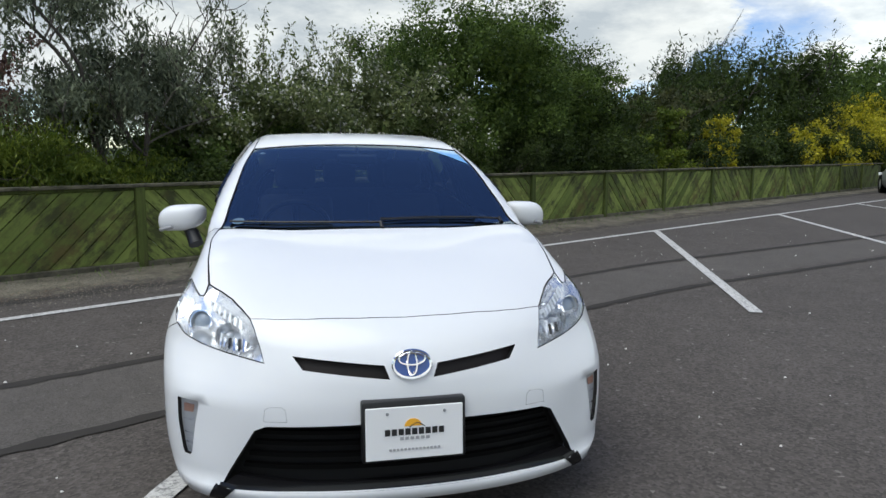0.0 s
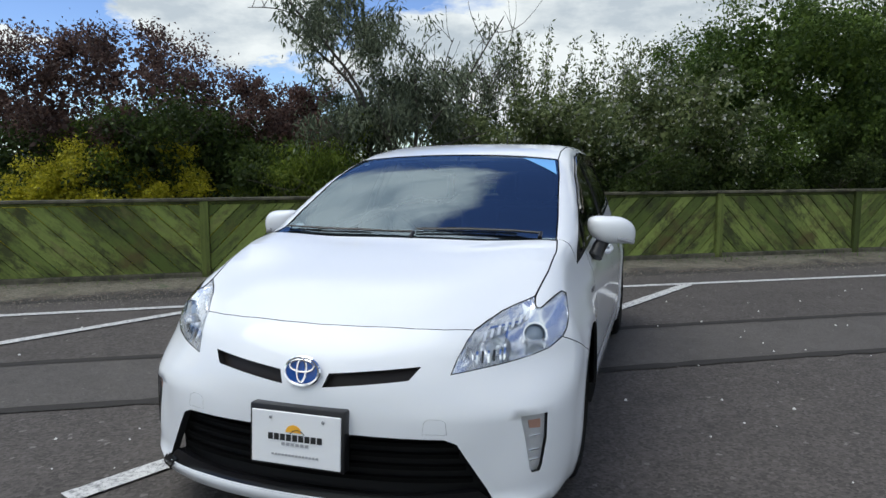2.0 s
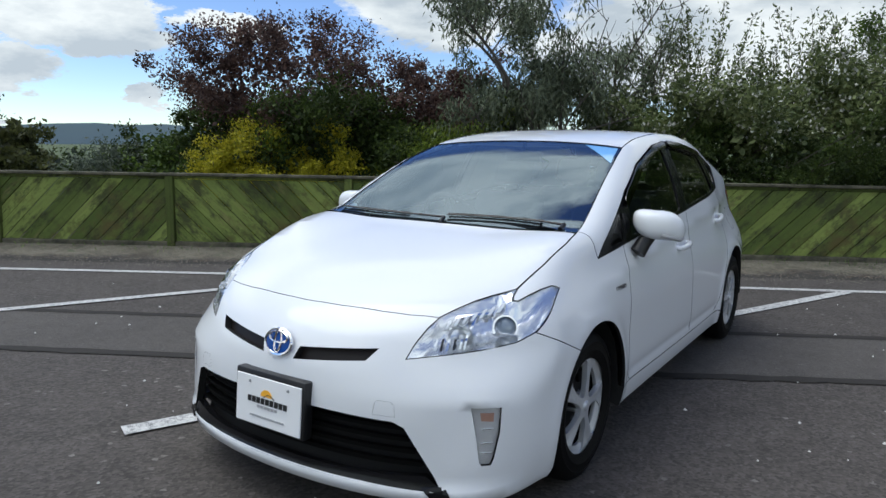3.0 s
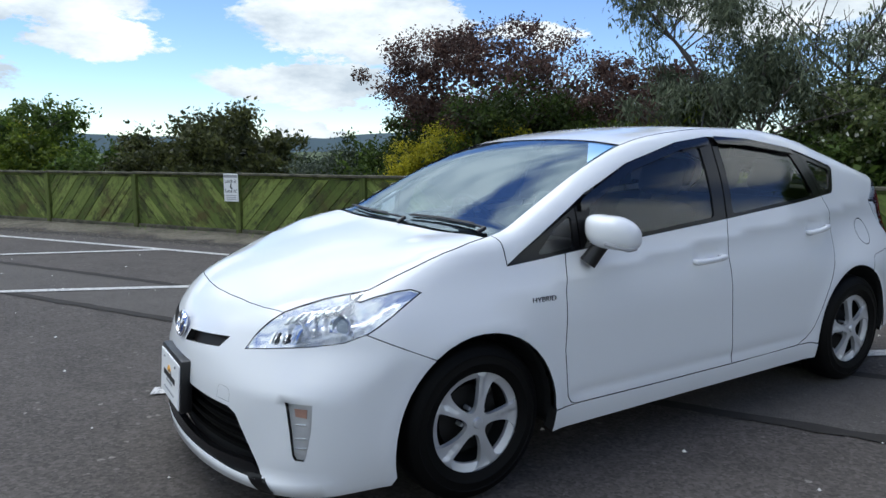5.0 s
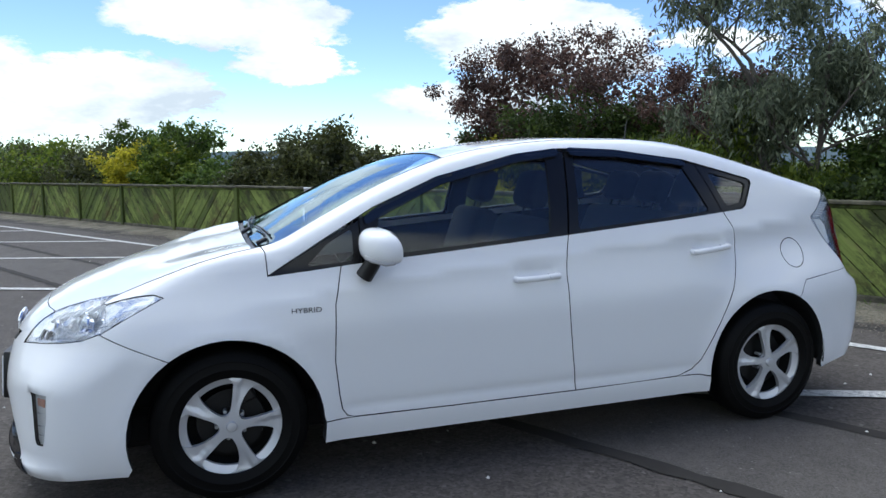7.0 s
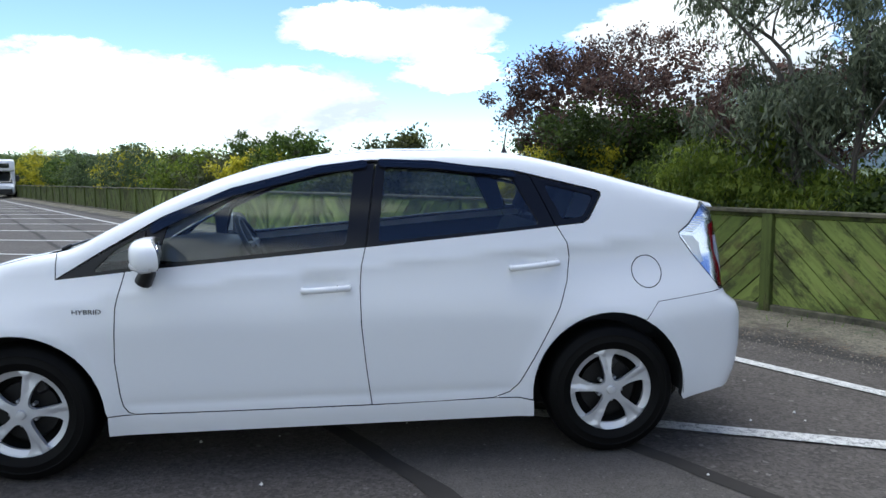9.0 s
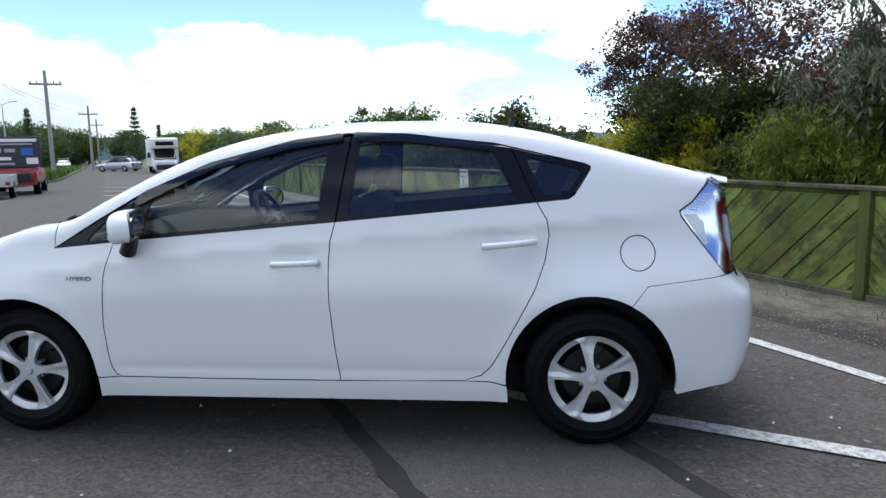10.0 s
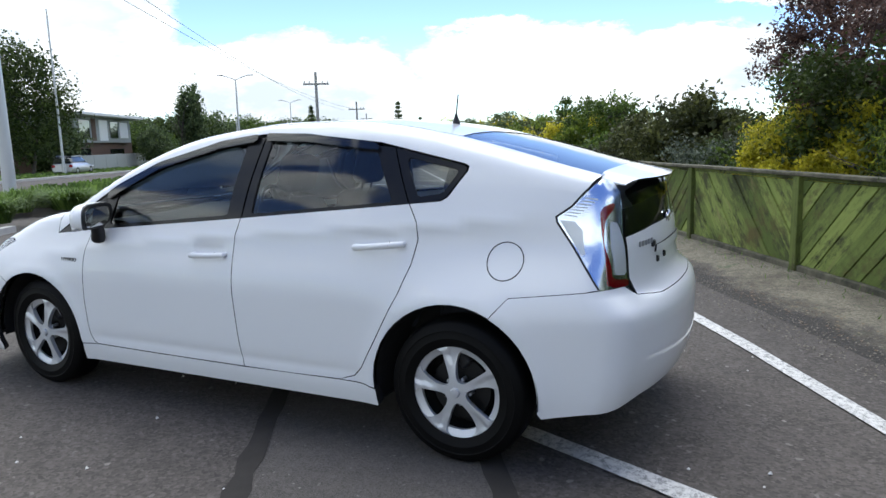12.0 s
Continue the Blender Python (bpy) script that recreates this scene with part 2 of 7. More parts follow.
GLASS = glass_material("clear_glass", (.90, .96, .95), ior=1.6)
GLASS_SCREEN = glass_material("windscreen_glass", (.66, .78, .84), (.76, .90, 1.0), ior=2.5)
GLASS_DARK = glass_material("privacy_glass", (.70, .75, .75), ior=1.65)
GLASS_LAMP = glass_material("lamp_glass", (.97, .98, .99), ior=1.35)
VISOR = glass_material("smoked_acrylic", (.17, .135, .13), .85, 1.75, .06)
BLUE_CORNER = material("blue_shade_band", (.20, .46, .80), .1, coat=1.0)


# ---- plain meshes ----
def mesh_ob(name, verts, faces, mat, parent=None, label="", smooth=False, normals=None):
    me = bpy.data.meshes.new(name)
    me.from_pydata([tuple(v) for v in verts], [], [tuple(f) for f in faces])
    me.materials.append(mat)
    if smooth or normals is not None:
        me.polygons.foreach_set("use_smooth", [True] * len(me.polygons))
    if normals is not None:
        me.normals_split_custom_set_from_vertices([tuple(n) for n in normals])
    ob = new(name, me)
    if parent is not None:
        ob.parent = parent
    if label:
        ob["label"] = label
    return ob


def ramp(x, a, b):
    t = np.clip((x - a) / (b - a), 0, 1)
    return t * t * (3 - 2 * t)


# ---- ground: s runs along the fence, n towards it ----
ALONG, ACROSS = Vector((.854, .520, 0)), Vector((-.520, .854, 0))
KERB_N = -5.9


def fence_n(s):
    return 4.36 - .010 * max(s, 0)


def bay_n(s):
    return 2.75 - .030 * max(s, 0)


def hinge(v, k):
    return (v + np.sqrt(v * v + k * k)) / 2


def ground_z(s, n):
    """The car park falls very gently away along the fence."""
    return -.010 * hinge(-np.asarray(s, float) - 6, 3) + 0 * np.asarray(n, float)


def at(s, n, up=0.0):
    p = ALONG * s + ACROSS * n
    return Vector((p.x, p.y, float(ground_z(s, n)) + up))


def steps_between(a, b, fine, cut):
    """Coordinates from a to b, close together near the car and wide apart far off."""
    out, v = [a], a
    while v < b:
        v += max(fine, (abs(v) - cut) * .12)
        out.append(min(v, b))
    return out


def sheet(name, ss, ns, up, mat, wave=0.0, label="", bottom=None):
    """A sheet of ground on a grid of s and n, with a skirt below it."""
    verts, faces = [], []
    for i, s in enumerate(ss):
        for j, n in enumerate(ns):
            nn = n
            if wave and j in (0, len(ns) - 1):
                nn = n + wave * (noise.noise((s * 1.1, n, 1.7)) + .5 * noise.noise((s * 4.3, n, 5.1)))
            p = at(s, nn, up if callable(up) is False else up(s, n))
            verts.append(p)
    k = len(ns)
    for i in range(len(ss) - 1):
        for j in range(k - 1):
            faces.append((i * k + j, (i + 1) * k + j, (i + 1) * k + j + 1, i * k + j + 1))
    ob = mesh_ob(name, verts, faces, mat, smooth=True)
    return tagged(ob, label, kind="structure")


far_s = steps_between(-900, 900, 2.0, 14)
ground = sheet("ground", far_s, steps_between(-900, 900, 2.0, 14), -.06, GROUND, label="rough green grass beyond the car park")
near_s = steps_between(-260, 200, .5, 12)
road = sheet("road", near_s, [KERB_N, -4, -3, -2, -1.3, -.5, .3, 1.2, 2.2, 3.0, 3.42], 0, ASPHALT, .10, label="dark grey asphalt of the roadside car park")
verge = sheet("verge", near_s, [3.1, 3.35, 3.6, 3.9, 4.2, 4.6, 5.6], lambda s, n: -.012 + .02 * ramp(n, 3.1, 3.5) + .04 * ramp(n, 3.6, 4.2), GRAVEL, .15,
              label="gravel verge with dead leaves at the foot of the fence")


def ribbon(name, pts, width, up, mat, label, wave=0.0, seed=0.0, kind="structure"):
    """A painted line or a tar seam along points (s, n)."""
    verts, faces = [], []
    for i, (s, n) in enumerate(pts):
        a, b = Vector(pts[max(i - 1, 0)]), Vector(pts[min(i + 1, len(pts) - 1)])
        d = (b - a).normalized()
        w1 = width / 2 + wave * noise.noise((i * .9, seed, 1.0)), width / 2 + wave * noise.noise((i * .9, seed, 9.0))
        verts += [at(s - d.y * w1[0], n + d.x * w1[0], up), at(s + d.y * w1[1], n - d.x * w1[1], up)]
        if i:
            faces.append((2 * i - 2, 2 * i - 1, 2 * i + 1, 2 * i))
    return tagged(mesh_ob(name, verts, faces, mat), label, kind=kind)


def run(a, b, step=.4):
    a, b = Vector(a), Vector(b)
    n = max(2, int((b - a).length / step))
    return [tuple(a.lerp(b, i / n)) for i in range(n + 1)]


def seam_n(s, n, turn):
    return n - .035 * min(s, 0) - .2 * hinge(s - turn, 1.0) + .03 * noise.noise((s * .35, n, 4))


seam_s = list(np.arange(-40, 40, .15))
for k, (n, turn) in enumerate(((-.16, 3.2), (.86, 4.6))):
    ribbon("tar_seam", [(s, seam_n(s, n, turn)) for s in seam_s], .10, .006, TAR, "dark tar seam across the asphalt", .03, k)
ribbon("asphalt_patch", [(s, seam_n(s, .35, 3.9)) for s in seam_s], 1.0, .003, ASPHALT_PATCH, "paler strip of relaid asphalt between tar seams")
ribbon("bay_line", [(s, bay_n(s)) for s in np.arange(-75, 60, .2)], .105, .008, LINE, "white painted line along the heads of the bays", .005, 3)
ends = [(3.28 + 5.03 * k, 5.4 - .45 * k) for k in range(-1, 5)] + [(-6.55 - 3.85 * k, 5.2) for k in range(0, 14)]
for k, (s0, back) in enumerate(ends):                     # slanting lines between the bays
    ribbon("bay_line", run((s0, bay_n(s0) - .05), (s0 - back, -1.30), .08), .115, .010, LINE, "white painted line between two parking bays", .005, k)


# ---- the car's body as one smooth closed form; the car faces -y and stands at the origin ----
def curve(*pts):
    """A smooth curve through a few points that never overshoots."""
    xs, ys = np.array([p[0] for p in pts], float), np.array([p[1] for p in pts], float)
    h, d = np.diff(xs), np.diff(ys) / np.diff(xs)
    m = np.concatenate([[d[0]], (d[:-1] + d[1:]) / 2, [d[-1]]])
    for i in range(len(d)):
        if abs(d[i]) < 1e-9:
            m[i] = m[i + 1] = 0
        else:
            if i and d[i - 1] * d[i] < 0:
                m[i] = 0
            a, b = m[i] / d[i], m[i + 1] / d[i]
            if a * a + b * b > 9:
                k = 3 / math.sqrt(a * a + b * b)
                m[i], m[i + 1] = k * a * d[i], k * b * d[i]

    def at(x):
        x = np.asarray(x, float)
        i = np.clip(np.searchsorted(xs, x) - 1, 0, len(h) - 1)
        t = (x - xs[i]) / h[i]
        lo, hi = t < 0, t > 1
        tt = np.clip(t, 0, 1)
        v = (ys[i] * (1 + 2 * tt) * (1 - tt) ** 2 + m[i] * h[i] * tt * (1 - tt) ** 2
             + ys[i + 1] * tt ** 2 * (3 - 2 * tt) + m[i + 1] * h[i] * tt ** 2 * (tt - 1))
        return v + np.where(lo, m[0] * (x - xs[0]), 0) + np.where(hi, m[-1] * (x - xs[-1]), 0)
    return at


def soft(a, b, k):
    return np.maximum(a, b) + np.maximum(k - abs(a - b), 0) ** 2 / (4 * k)


SECTION = curve((.08, .80), (.2, .845), (.3, .866), (.45, .872), (.65, .872), (.76, .862), (.86, .836), (.95, .812), (1.04, .794),
                (1.2, .742), (1.35, .670), (1.45, .617), (1.6, .51))
TAPER_LOW = curve((-2.4, .115), (-2.0, .015), (-1.72, -.026), (-1.35, -.024), (-.9, -.006), (1.2, .0), (1.5, .01), (1.8, .045), (2.0, .085), (2.3, .16))
TAPER_HIGH = curve((-2.3, .17), (-1.9, .085), (-1.58, .042), (-1.19, .018), (-.8, .004), (-.2, .0), (.7, .0), (1.05, .026), (1.37, .070), (1.75, .107), (2.1, .15))
HOOD = curve((-2.4, .53), (-2.24, .70), (-2.105, .785), (-1.9, .868), (-1.6, .945), (-1.3, 1.0), (-1.0, 1.03), (0, 1.05), (3, 1.05))
CABIN = curve((-2.4, .5), (-1.3, .985), (-.95, 1.168), (-.6, 1.332), (-.3, 1.427), (0, 1.476), (.3, 1.498), (.6, 1.497), (.97, 1.463), (1.37, 1.37), (1.7, 1.28), (2.08, 1.18), (2.4, 1.09))
NOSE = curve((.05, -2.22), (.15, -2.270), (.18, -2.298), (.205, -2.302), (.235, -2.286), (.27, -2.283), (.42, -2.285), (.55, -2.273), (.66, -2.253), (.76, -2.218), (.9, -2.1), (1.2, -1.7))
TAIL = curve((.1, 2.0), (.25, 2.11), (.4, 2.175), (.6, 2.19), (.69, 2.175), (.76, 2.10), (.9, 2.085), (1.05, 2.06), (1.2, 2.03), (1.5, 1.9))

CREASE = curve((-1.4, .78), (-.93, .839), (-.3, .908), (.17, .946), (.67, .985), (1.14, 1.012), (1.6, 1.05))


def half_width(y, z):
    b = ramp(z, .62, .98)
    w = SECTION(z) - TAPER_LOW(y) * (1 - b) - TAPER_HIGH(y) * b
    for yc, zc in ((-1.36, .31), (1.33, .33)):                      # lips of the wheel arches
        r = np.hypot(y - yc, z - zc)
        w = w + .010 * np.exp(-((r - .385) / .05) ** 2) * (z > .1)
    w = w - .011 * np.exp(-np.sqrt((z - .342) ** 2 + 2e-5) / .03) * ramp(y, -1.0, -.8) * ramp(-y, -1.0, -.8)     # hollow above the sill
    rise = np.sqrt((z - CREASE(y)) ** 2 + 3e-5)                       # the crease from the front arch to the tail lamp
    w = w + .015 * np.exp(-rise / .06) * ramp(y, -1.5, -.9) * ramp(-y, -1.8, -1.4)
    for yc, zc in ((.0, .866), (.965, .946)):                         # dishes behind the door handles
        w = w - .020 * np.exp(-((y - yc) / .095) ** 4 - ((z - zc) / .034) ** 2)
    return w


def body(p):
    """Below zero inside the car, above zero outside."""
    x, y, z = abs(p[..., 0]), p[..., 1], p[..., 2]
    side = x - half_width(y, z)
    flat = 1 - .85 * ramp(y, -2.05, -1.35)                             # the bonnet's shoulders rise towards the screen
    hood = HOOD(y) - flat * (.075 * x * x + .15 * x ** 4) + .026 * ramp(x, .3, .7) * ramp(y, -1.9, -1.3)
    top = soft(hood, CABIN(y) - .044 * x * x - .035 * x ** 4, .03)
    recess = .016 * np.exp(-((x - .71) / .085) ** 2) * ramp(-z, -.522, -.497) * ramp(z, .27, .46)      # hollow round the fog lamp
    nose = recess + (NOSE(z) + (.22 + .18 * ramp(z, .5, .7)) * x * x + .24 * x ** 4) - y
    tail = y - (TAIL(z) - .20 * x * x - .10 * x ** 4)
    f = soft(side, (z - top) * .92, .07)
    f = soft(f, nose * .93, .10)
    f = soft(f, tail * .97, .07)
    return soft(f, .15 - z, .03)


def cast(o, d, far=3.0):
    """Where rays from inside the car leave its body."""
    o, d = np.broadcast_to(np.asarray(o, float), np.shape(d)), np.asarray(d, float)
    d = d / np.linalg.norm(d, axis=-1, keepdims=True)
    a, b = np.zeros(len(d)), np.full(len(d), far)
    for _ in range(34):
        m = (a + b) / 2
        out = body(o + d * m[:, None]) > 0
        a, b = np.where(out, a, m), np.where(out, m, b)
    return o + d * a[:, None]


def facing(p):
    e = 1e-3
    g = np.stack([body(p + np.eye(3)[i] * e) - body(p - np.eye(3)[i] * e) for i in range(3)], -1)
    return g / np.linalg.norm(g, axis=-1, keepdims=True)


# ---- meshes and panels ----
from mathutils import geometry


def part(name, bm, mat, parent=None, label="", smooth=False):
    me = bpy.data.meshes.new(name)
    bmesh.ops.recalc_face_normals(bm, faces=bm.faces[:])
    bm.to_mesh(me)
    bm.free()
    me.materials.append(mat)
    if smooth:
        me.polygons.foreach_set("use_smooth", [True] * len(me.polygons))
        me.set_sharp_from_angle(angle=radians(38))
    ob = new(name, me)
    if parent is not None:
        ob.parent = parent
    if label:
        ob["label"] = label
    return ob


def thing(name, m=None, label="", category="", group="", kind=""):
    ob = new(name)
    ob.empty_display_size = .1
    if m is not None:
        ob.matrix_world = m
    return tagged(ob, label, category, group, kind)


def box(bm, lo, hi, bevel=0.0, m=None, segs=1):
    c = [(a + b) / 2 for a, b in zip(lo, hi)]
    s = [abs(b - a) for a, b in zip(lo, hi)]
    made = bmesh.ops.create_cube(bm, size=1, matrix=(m or Matrix()) @ Matrix.Translation(c) @ Matrix.Diagonal((*s, 1)))
    if bevel:
        edges = list({e for v in made["verts"] for e in v.link_edges})
        bmesh.ops.bevel(bm, geom=edges, offset=bevel, segments=segs, affect="EDGES", profile=.5)
    return bm


def tube(bm, pts, radius, sides=8, taper=None):
    """A round bar along points."""
    rings = []
    for i, p in enumerate(pts):
        p = Vector(p)
        d = (Vector(pts[min(i + 1, len(pts) - 1)]) - Vector(pts[max(i - 1, 0)])).normalized()
        a = d.orthogonal().normalized() if i == 0 else (rings[-1][1] - d * rings[-1][1].dot(d)).normalized()
        b = d.cross(a)
        r = radius if taper is None else radius + (taper - radius) * i / (len(pts) - 1)
        rings.append(([bm.verts.new(p + r * (math.cos(t) * a + math.sin(t) * b)) for t in (2 * math.pi * j / sides for j in range(sides))], a))
    for (r0, _), (r1, _) in zip(rings, rings[1:]):
        for j in range(sides):
            bm.faces.new((r0[j], r0[(j + 1) % sides], r1[(j + 1) % sides], r1[j]))
    bm.faces.new(rings[0][0][::-1]), bm.faces.new(rings[-1][0])
    return bm


def lathe(bm, profile, m=None, steps=40):
    """Turns a profile of (radius, height) round the z axis of m."""
    m = m or Matrix()
    rings = [[bm.verts.new(m @ Vector((r * math.cos(a), r * math.sin(a), h))) for a in (2 * math.pi * j / steps for j in range(steps))] for r, h in profile]
    for r0, r1 in zip(rings, rings[1:]):
        for j in range(steps):
            bm.faces.new((r0[j], r0[(j + 1) % steps], r1[(j + 1) % steps], r1[j]))
    return rings


def plate(bm, pts, depth, m=None):
    """A flat outline (x, y), given a thickness along z."""
    m = m or Matrix()
    lo = [bm.verts.new(m @ Vector((x, y, 0))) for x, y in pts]
    hi = [bm.verts.new(m @ Vector((x, y, depth))) for x, y in pts]
    bm.faces.new(lo[::-1]), bm.faces.new(hi)
    for i in range(len(pts)):
        j = (i + 1) % len(pts)
        bm.faces.new((lo[i], lo[j], hi[j], hi[i]))
    return bm


# where the points of an outline lie: s (y, z) from the side, t (x, y) from above, f (x, z) from the front, r (x, z) from behind
def spot(kind, a, b):
    o, d = {"s": ((0, a, b), (1, 0, 0)), "t": ((a, b, .45), (0, 0, 1)), "f": ((a, -1.0, b), (0, -1, 0)), "r": ((a, 1.0, b), (0, 1, 0))}[kind]
    return cast(np.array([o]), np.array([d]))[0]


class Round:
    """Rays from a line along the car: for its sides, roof and glass."""

    def to(self, p):
        return np.stack([p[:, 1], np.arctan2(p[:, 2] - .55, p[:, 0]) * .8], -1)

    def back(self, q):
        o = np.stack([0 * q[:, 0], q[:, 0], 0 * q[:, 0] + .55], -1)
        a = q[:, 1] / .8
        return cast(o, np.stack([np.cos(a), 0 * a, np.sin(a)], -1))


class Ball:
    """Rays from one point: for the ends of the car."""

    def __init__(self, y, z, way):
        self.c, self.way = np.array((0, y, z)), way

    def to(self, p):
        d = p - self.c
        d = d / np.linalg.norm(d, axis=-1, keepdims=True)
        return np.stack([np.arctan2(d[:, 0], d[:, 1] * self.way), np.arcsin(d[:, 2])], -1) * 1.1

    def back(self, q):
        a, e = q[:, 0] / 1.1, q[:, 1] / 1.1
        return cast(self.c, np.stack([np.sin(a) * np.cos(e), np.cos(a) * np.cos(e) * self.way, np.sin(e)], -1))


MIDDLE, FRONT, REAR = Round(), Ball(-1.1, .5, -1), Ball(1.1, .55, 1)


def inside(q, loop):
    hit = np.zeros(len(q), bool)
    a, b = loop, np.roll(loop, -1, 0)
    for (x0, y0), (x1, y1) in zip(a, b):
        cross = (y0 > q[:, 1]) != (y1 > q[:, 1])
        with np.errstate(divide="ignore", invalid="ignore"):
            hit ^= cross & (q[:, 0] < (x1 - x0) * (q[:, 1] - y0) / (y1 - y0) + x0)
    return hit


def dense(q, step):
    out = []
    for a, b in zip(q, np.roll(q, -1, 0)):
        n = max(1, int(math.ceil(np.linalg.norm(b - a) / step)))
        out += [a + (b - a) * i / n for i in range(n)]
    return np.array(out)


def shrunk(q, d):
    """The outline moved inwards (for a hole: outwards) by d."""
    area = np.sum(q[:, 0] * np.roll(q[:, 1], -1) - q[:, 1] * np.roll(q[:, 0], -1))
    a, b = q - np.roll(q, 1, 0), np.roll(q, -1, 0) - q
    n1, n2 = (np.stack([-v[:, 1], v[:, 0]], -1) / np.maximum(np.linalg.norm(v, axis=1, keepdims=True), 1e-9) for v in (a, b))
    n = n1 + n2
    n = n / np.maximum((n * n).sum(1, keepdims=True) / 2, .35)
    return q + n * d * (1 if area > 0 else -1)


def softened(q, rounds):
    for _ in range(rounds):
        nxt = np.roll(q, -1, 0)
        q = np.stack([q * .78 + nxt * .22, q * .22 + nxt * .78], 1).reshape(-1, 2)
    return q


def rim(spots, mirrored=False):
    """An outline from its spots; mirrored: the spots of the left half, closed by their mirror images."""
    fine = []
    for a, b in zip(spots, list(spots[1:]) + [spots[0]]):
        fine.append(a)
        gap = math.hypot(b[1] - a[1], b[2] - a[2])
        if a[0] == b[0] and gap > .07 and not (mirrored and a is spots[-1]):
            k = int(gap / .05)
            fine += [(a[0], a[1] + (b[1] - a[1]) * i / k, a[2] + (b[2] - a[2]) * i / k) for i in range(1, k)]
    p = [spot(*s) for s in fine]
    if mirrored:
        p += [v * (-1, 1, 1) for v in p[::-1] if abs(v[0]) > 1e-4]
    return np.array(p)


def panel(name, outline, mat, parent, how, holes=(), step=.05, lift=0.0, flange=.014, gap=.0023, rounds=0, label="", both=False, shape=None):
    """A sheet of the body inside an outline, with turned-in edges. both: its mirror image on the other side too. shape: moves its points."""
    loops = [dense(shrunk(softened(how.to(outline), rounds), gap), step * .6)]
    loops += [dense(shrunk(softened(how.to(h), r), -gap), step * .5) for h, r in holes]
    lo, hi = loops[0].min(0), loops[0].max(0)
    gx, gy = np.meshgrid(np.arange(lo[0], hi[0], step), np.arange(lo[1], hi[1], step))
    gx[::2] += step / 2
    grid = np.stack([gx.ravel(), gy.ravel()], -1)
    ok = inside(grid, loops[0])
    for h in loops[1:]:
        ok &= ~inside(grid, h)
    border = np.concatenate(loops)
    grid = grid[ok]
    if len(grid):
        near = np.min(np.linalg.norm(grid[:, None] - border[None], axis=-1), axis=1) < step * .4
        grid = grid[~near]
    pts, edges, n0 = np.concatenate([border, grid]), [], 0
    for l in loops:
        edges += [(n0 + i, n0 + (i + 1) % len(l)) for i in range(len(l))]
        n0 += len(l)
    co, _, tris, *_ = geometry.delaunay_2d_cdt([Vector(p) for p in pts], edges, [], 0, 1e-6)
    q, tris = np.array([tuple(v) for v in co]), np.array([t for t in tris if len(t) == 3])
    mid = q[tris].mean(1)
    ok = inside(mid, loops[0])
    for h in loops[1:]:
        ok &= ~inside(mid, h)
    tris = tris[ok]
    p = how.back(q)
    nrm = facing(p)
    p = p + nrm * lift
    if shape is not None:
        p = shape(p, nrm)
        fn = np.cross(p[tris[:, 1]] - p[tris[:, 0]], p[tris[:, 2]] - p[tris[:, 0]])
        fn *= np.sign((fn * nrm[tris[:, 0]]).sum(1, keepdims=True))
        acc = np.zeros_like(p)
        for i in range(3):
            np.add.at(acc, tris[:, i], fn)
        nrm = acc / np.maximum(np.linalg.norm(acc, axis=1, keepdims=True), 1e-12)
    turn = (np.cross(p[tris[:, 1]] - p[tris[:, 0]], p[tris[:, 2]] - p[tris[:, 0]]) * nrm[tris[:, 0]]).sum(1) < 0
    tris[turn] = tris[turn][:, ::-1]
    verts, normals, faces = list(p), list(nrm), [tuple(t) for t in tris]
    if flange:
        count = {}
        for t in tris:
            for a, b in ((t[0], t[1]), (t[1], t[2]), (t[2], t[0])):
                count[(a, b)] = 1
        for a, b in [e for e in count if (e[1], e[0]) not in count]:
            out = np.cross(p[b] - p[a], nrm[a])
            out = out / max(np.linalg.norm(out), 1e-9)
            k = len(verts)
            verts += [p[a], p[b], p[b] - nrm[b] * flange, p[a] - nrm[a] * flange]
            normals += [out] * 4
            faces.append((k + 1, k, k + 3, k + 2))
    # turned-in edges of white panels are black: the seams' shade put into colour
    dark = len(tris) if mat is PAINT else len(faces)

    def seams(o):
        if dark < len(faces):
            o.data.materials.append(DARK_VOID)
            o.data.polygons.foreach_set("material_index", [0] * dark + [1] * (len(faces) - dark))
        return o

    ob = seams(mesh_ob(name, verts, faces, mat, parent, label, normals=normals))
    if both:
        flip = [np.array(v) * (-1, 1, 1) for v in verts]
        return ob, seams(mesh_ob(name, flip, [f[::-1] for f in faces], mat, parent, label, normals=[np.array(n) * (-1, 1, 1) for n in normals]))
    return ob


# ---- the white hatchback ----
car = thing("car", label="white five-door hybrid hatchback parked askew over a bay line", category="car")
ARCH = {"front": (-1.36, .305, .378), "rear": (1.335, .325, .375)}


def arch(which, a0, a1, n=14):
    """Spots along the edge of a wheel arch; 0 degrees is towards the tail."""
    y, z, r = ARCH[which]
    return [("s", y + r * math.cos(a), z + r * math.sin(a)) for a in (radians(a0 + (a1 - a0) * i / n) for i in range(n + 1))]


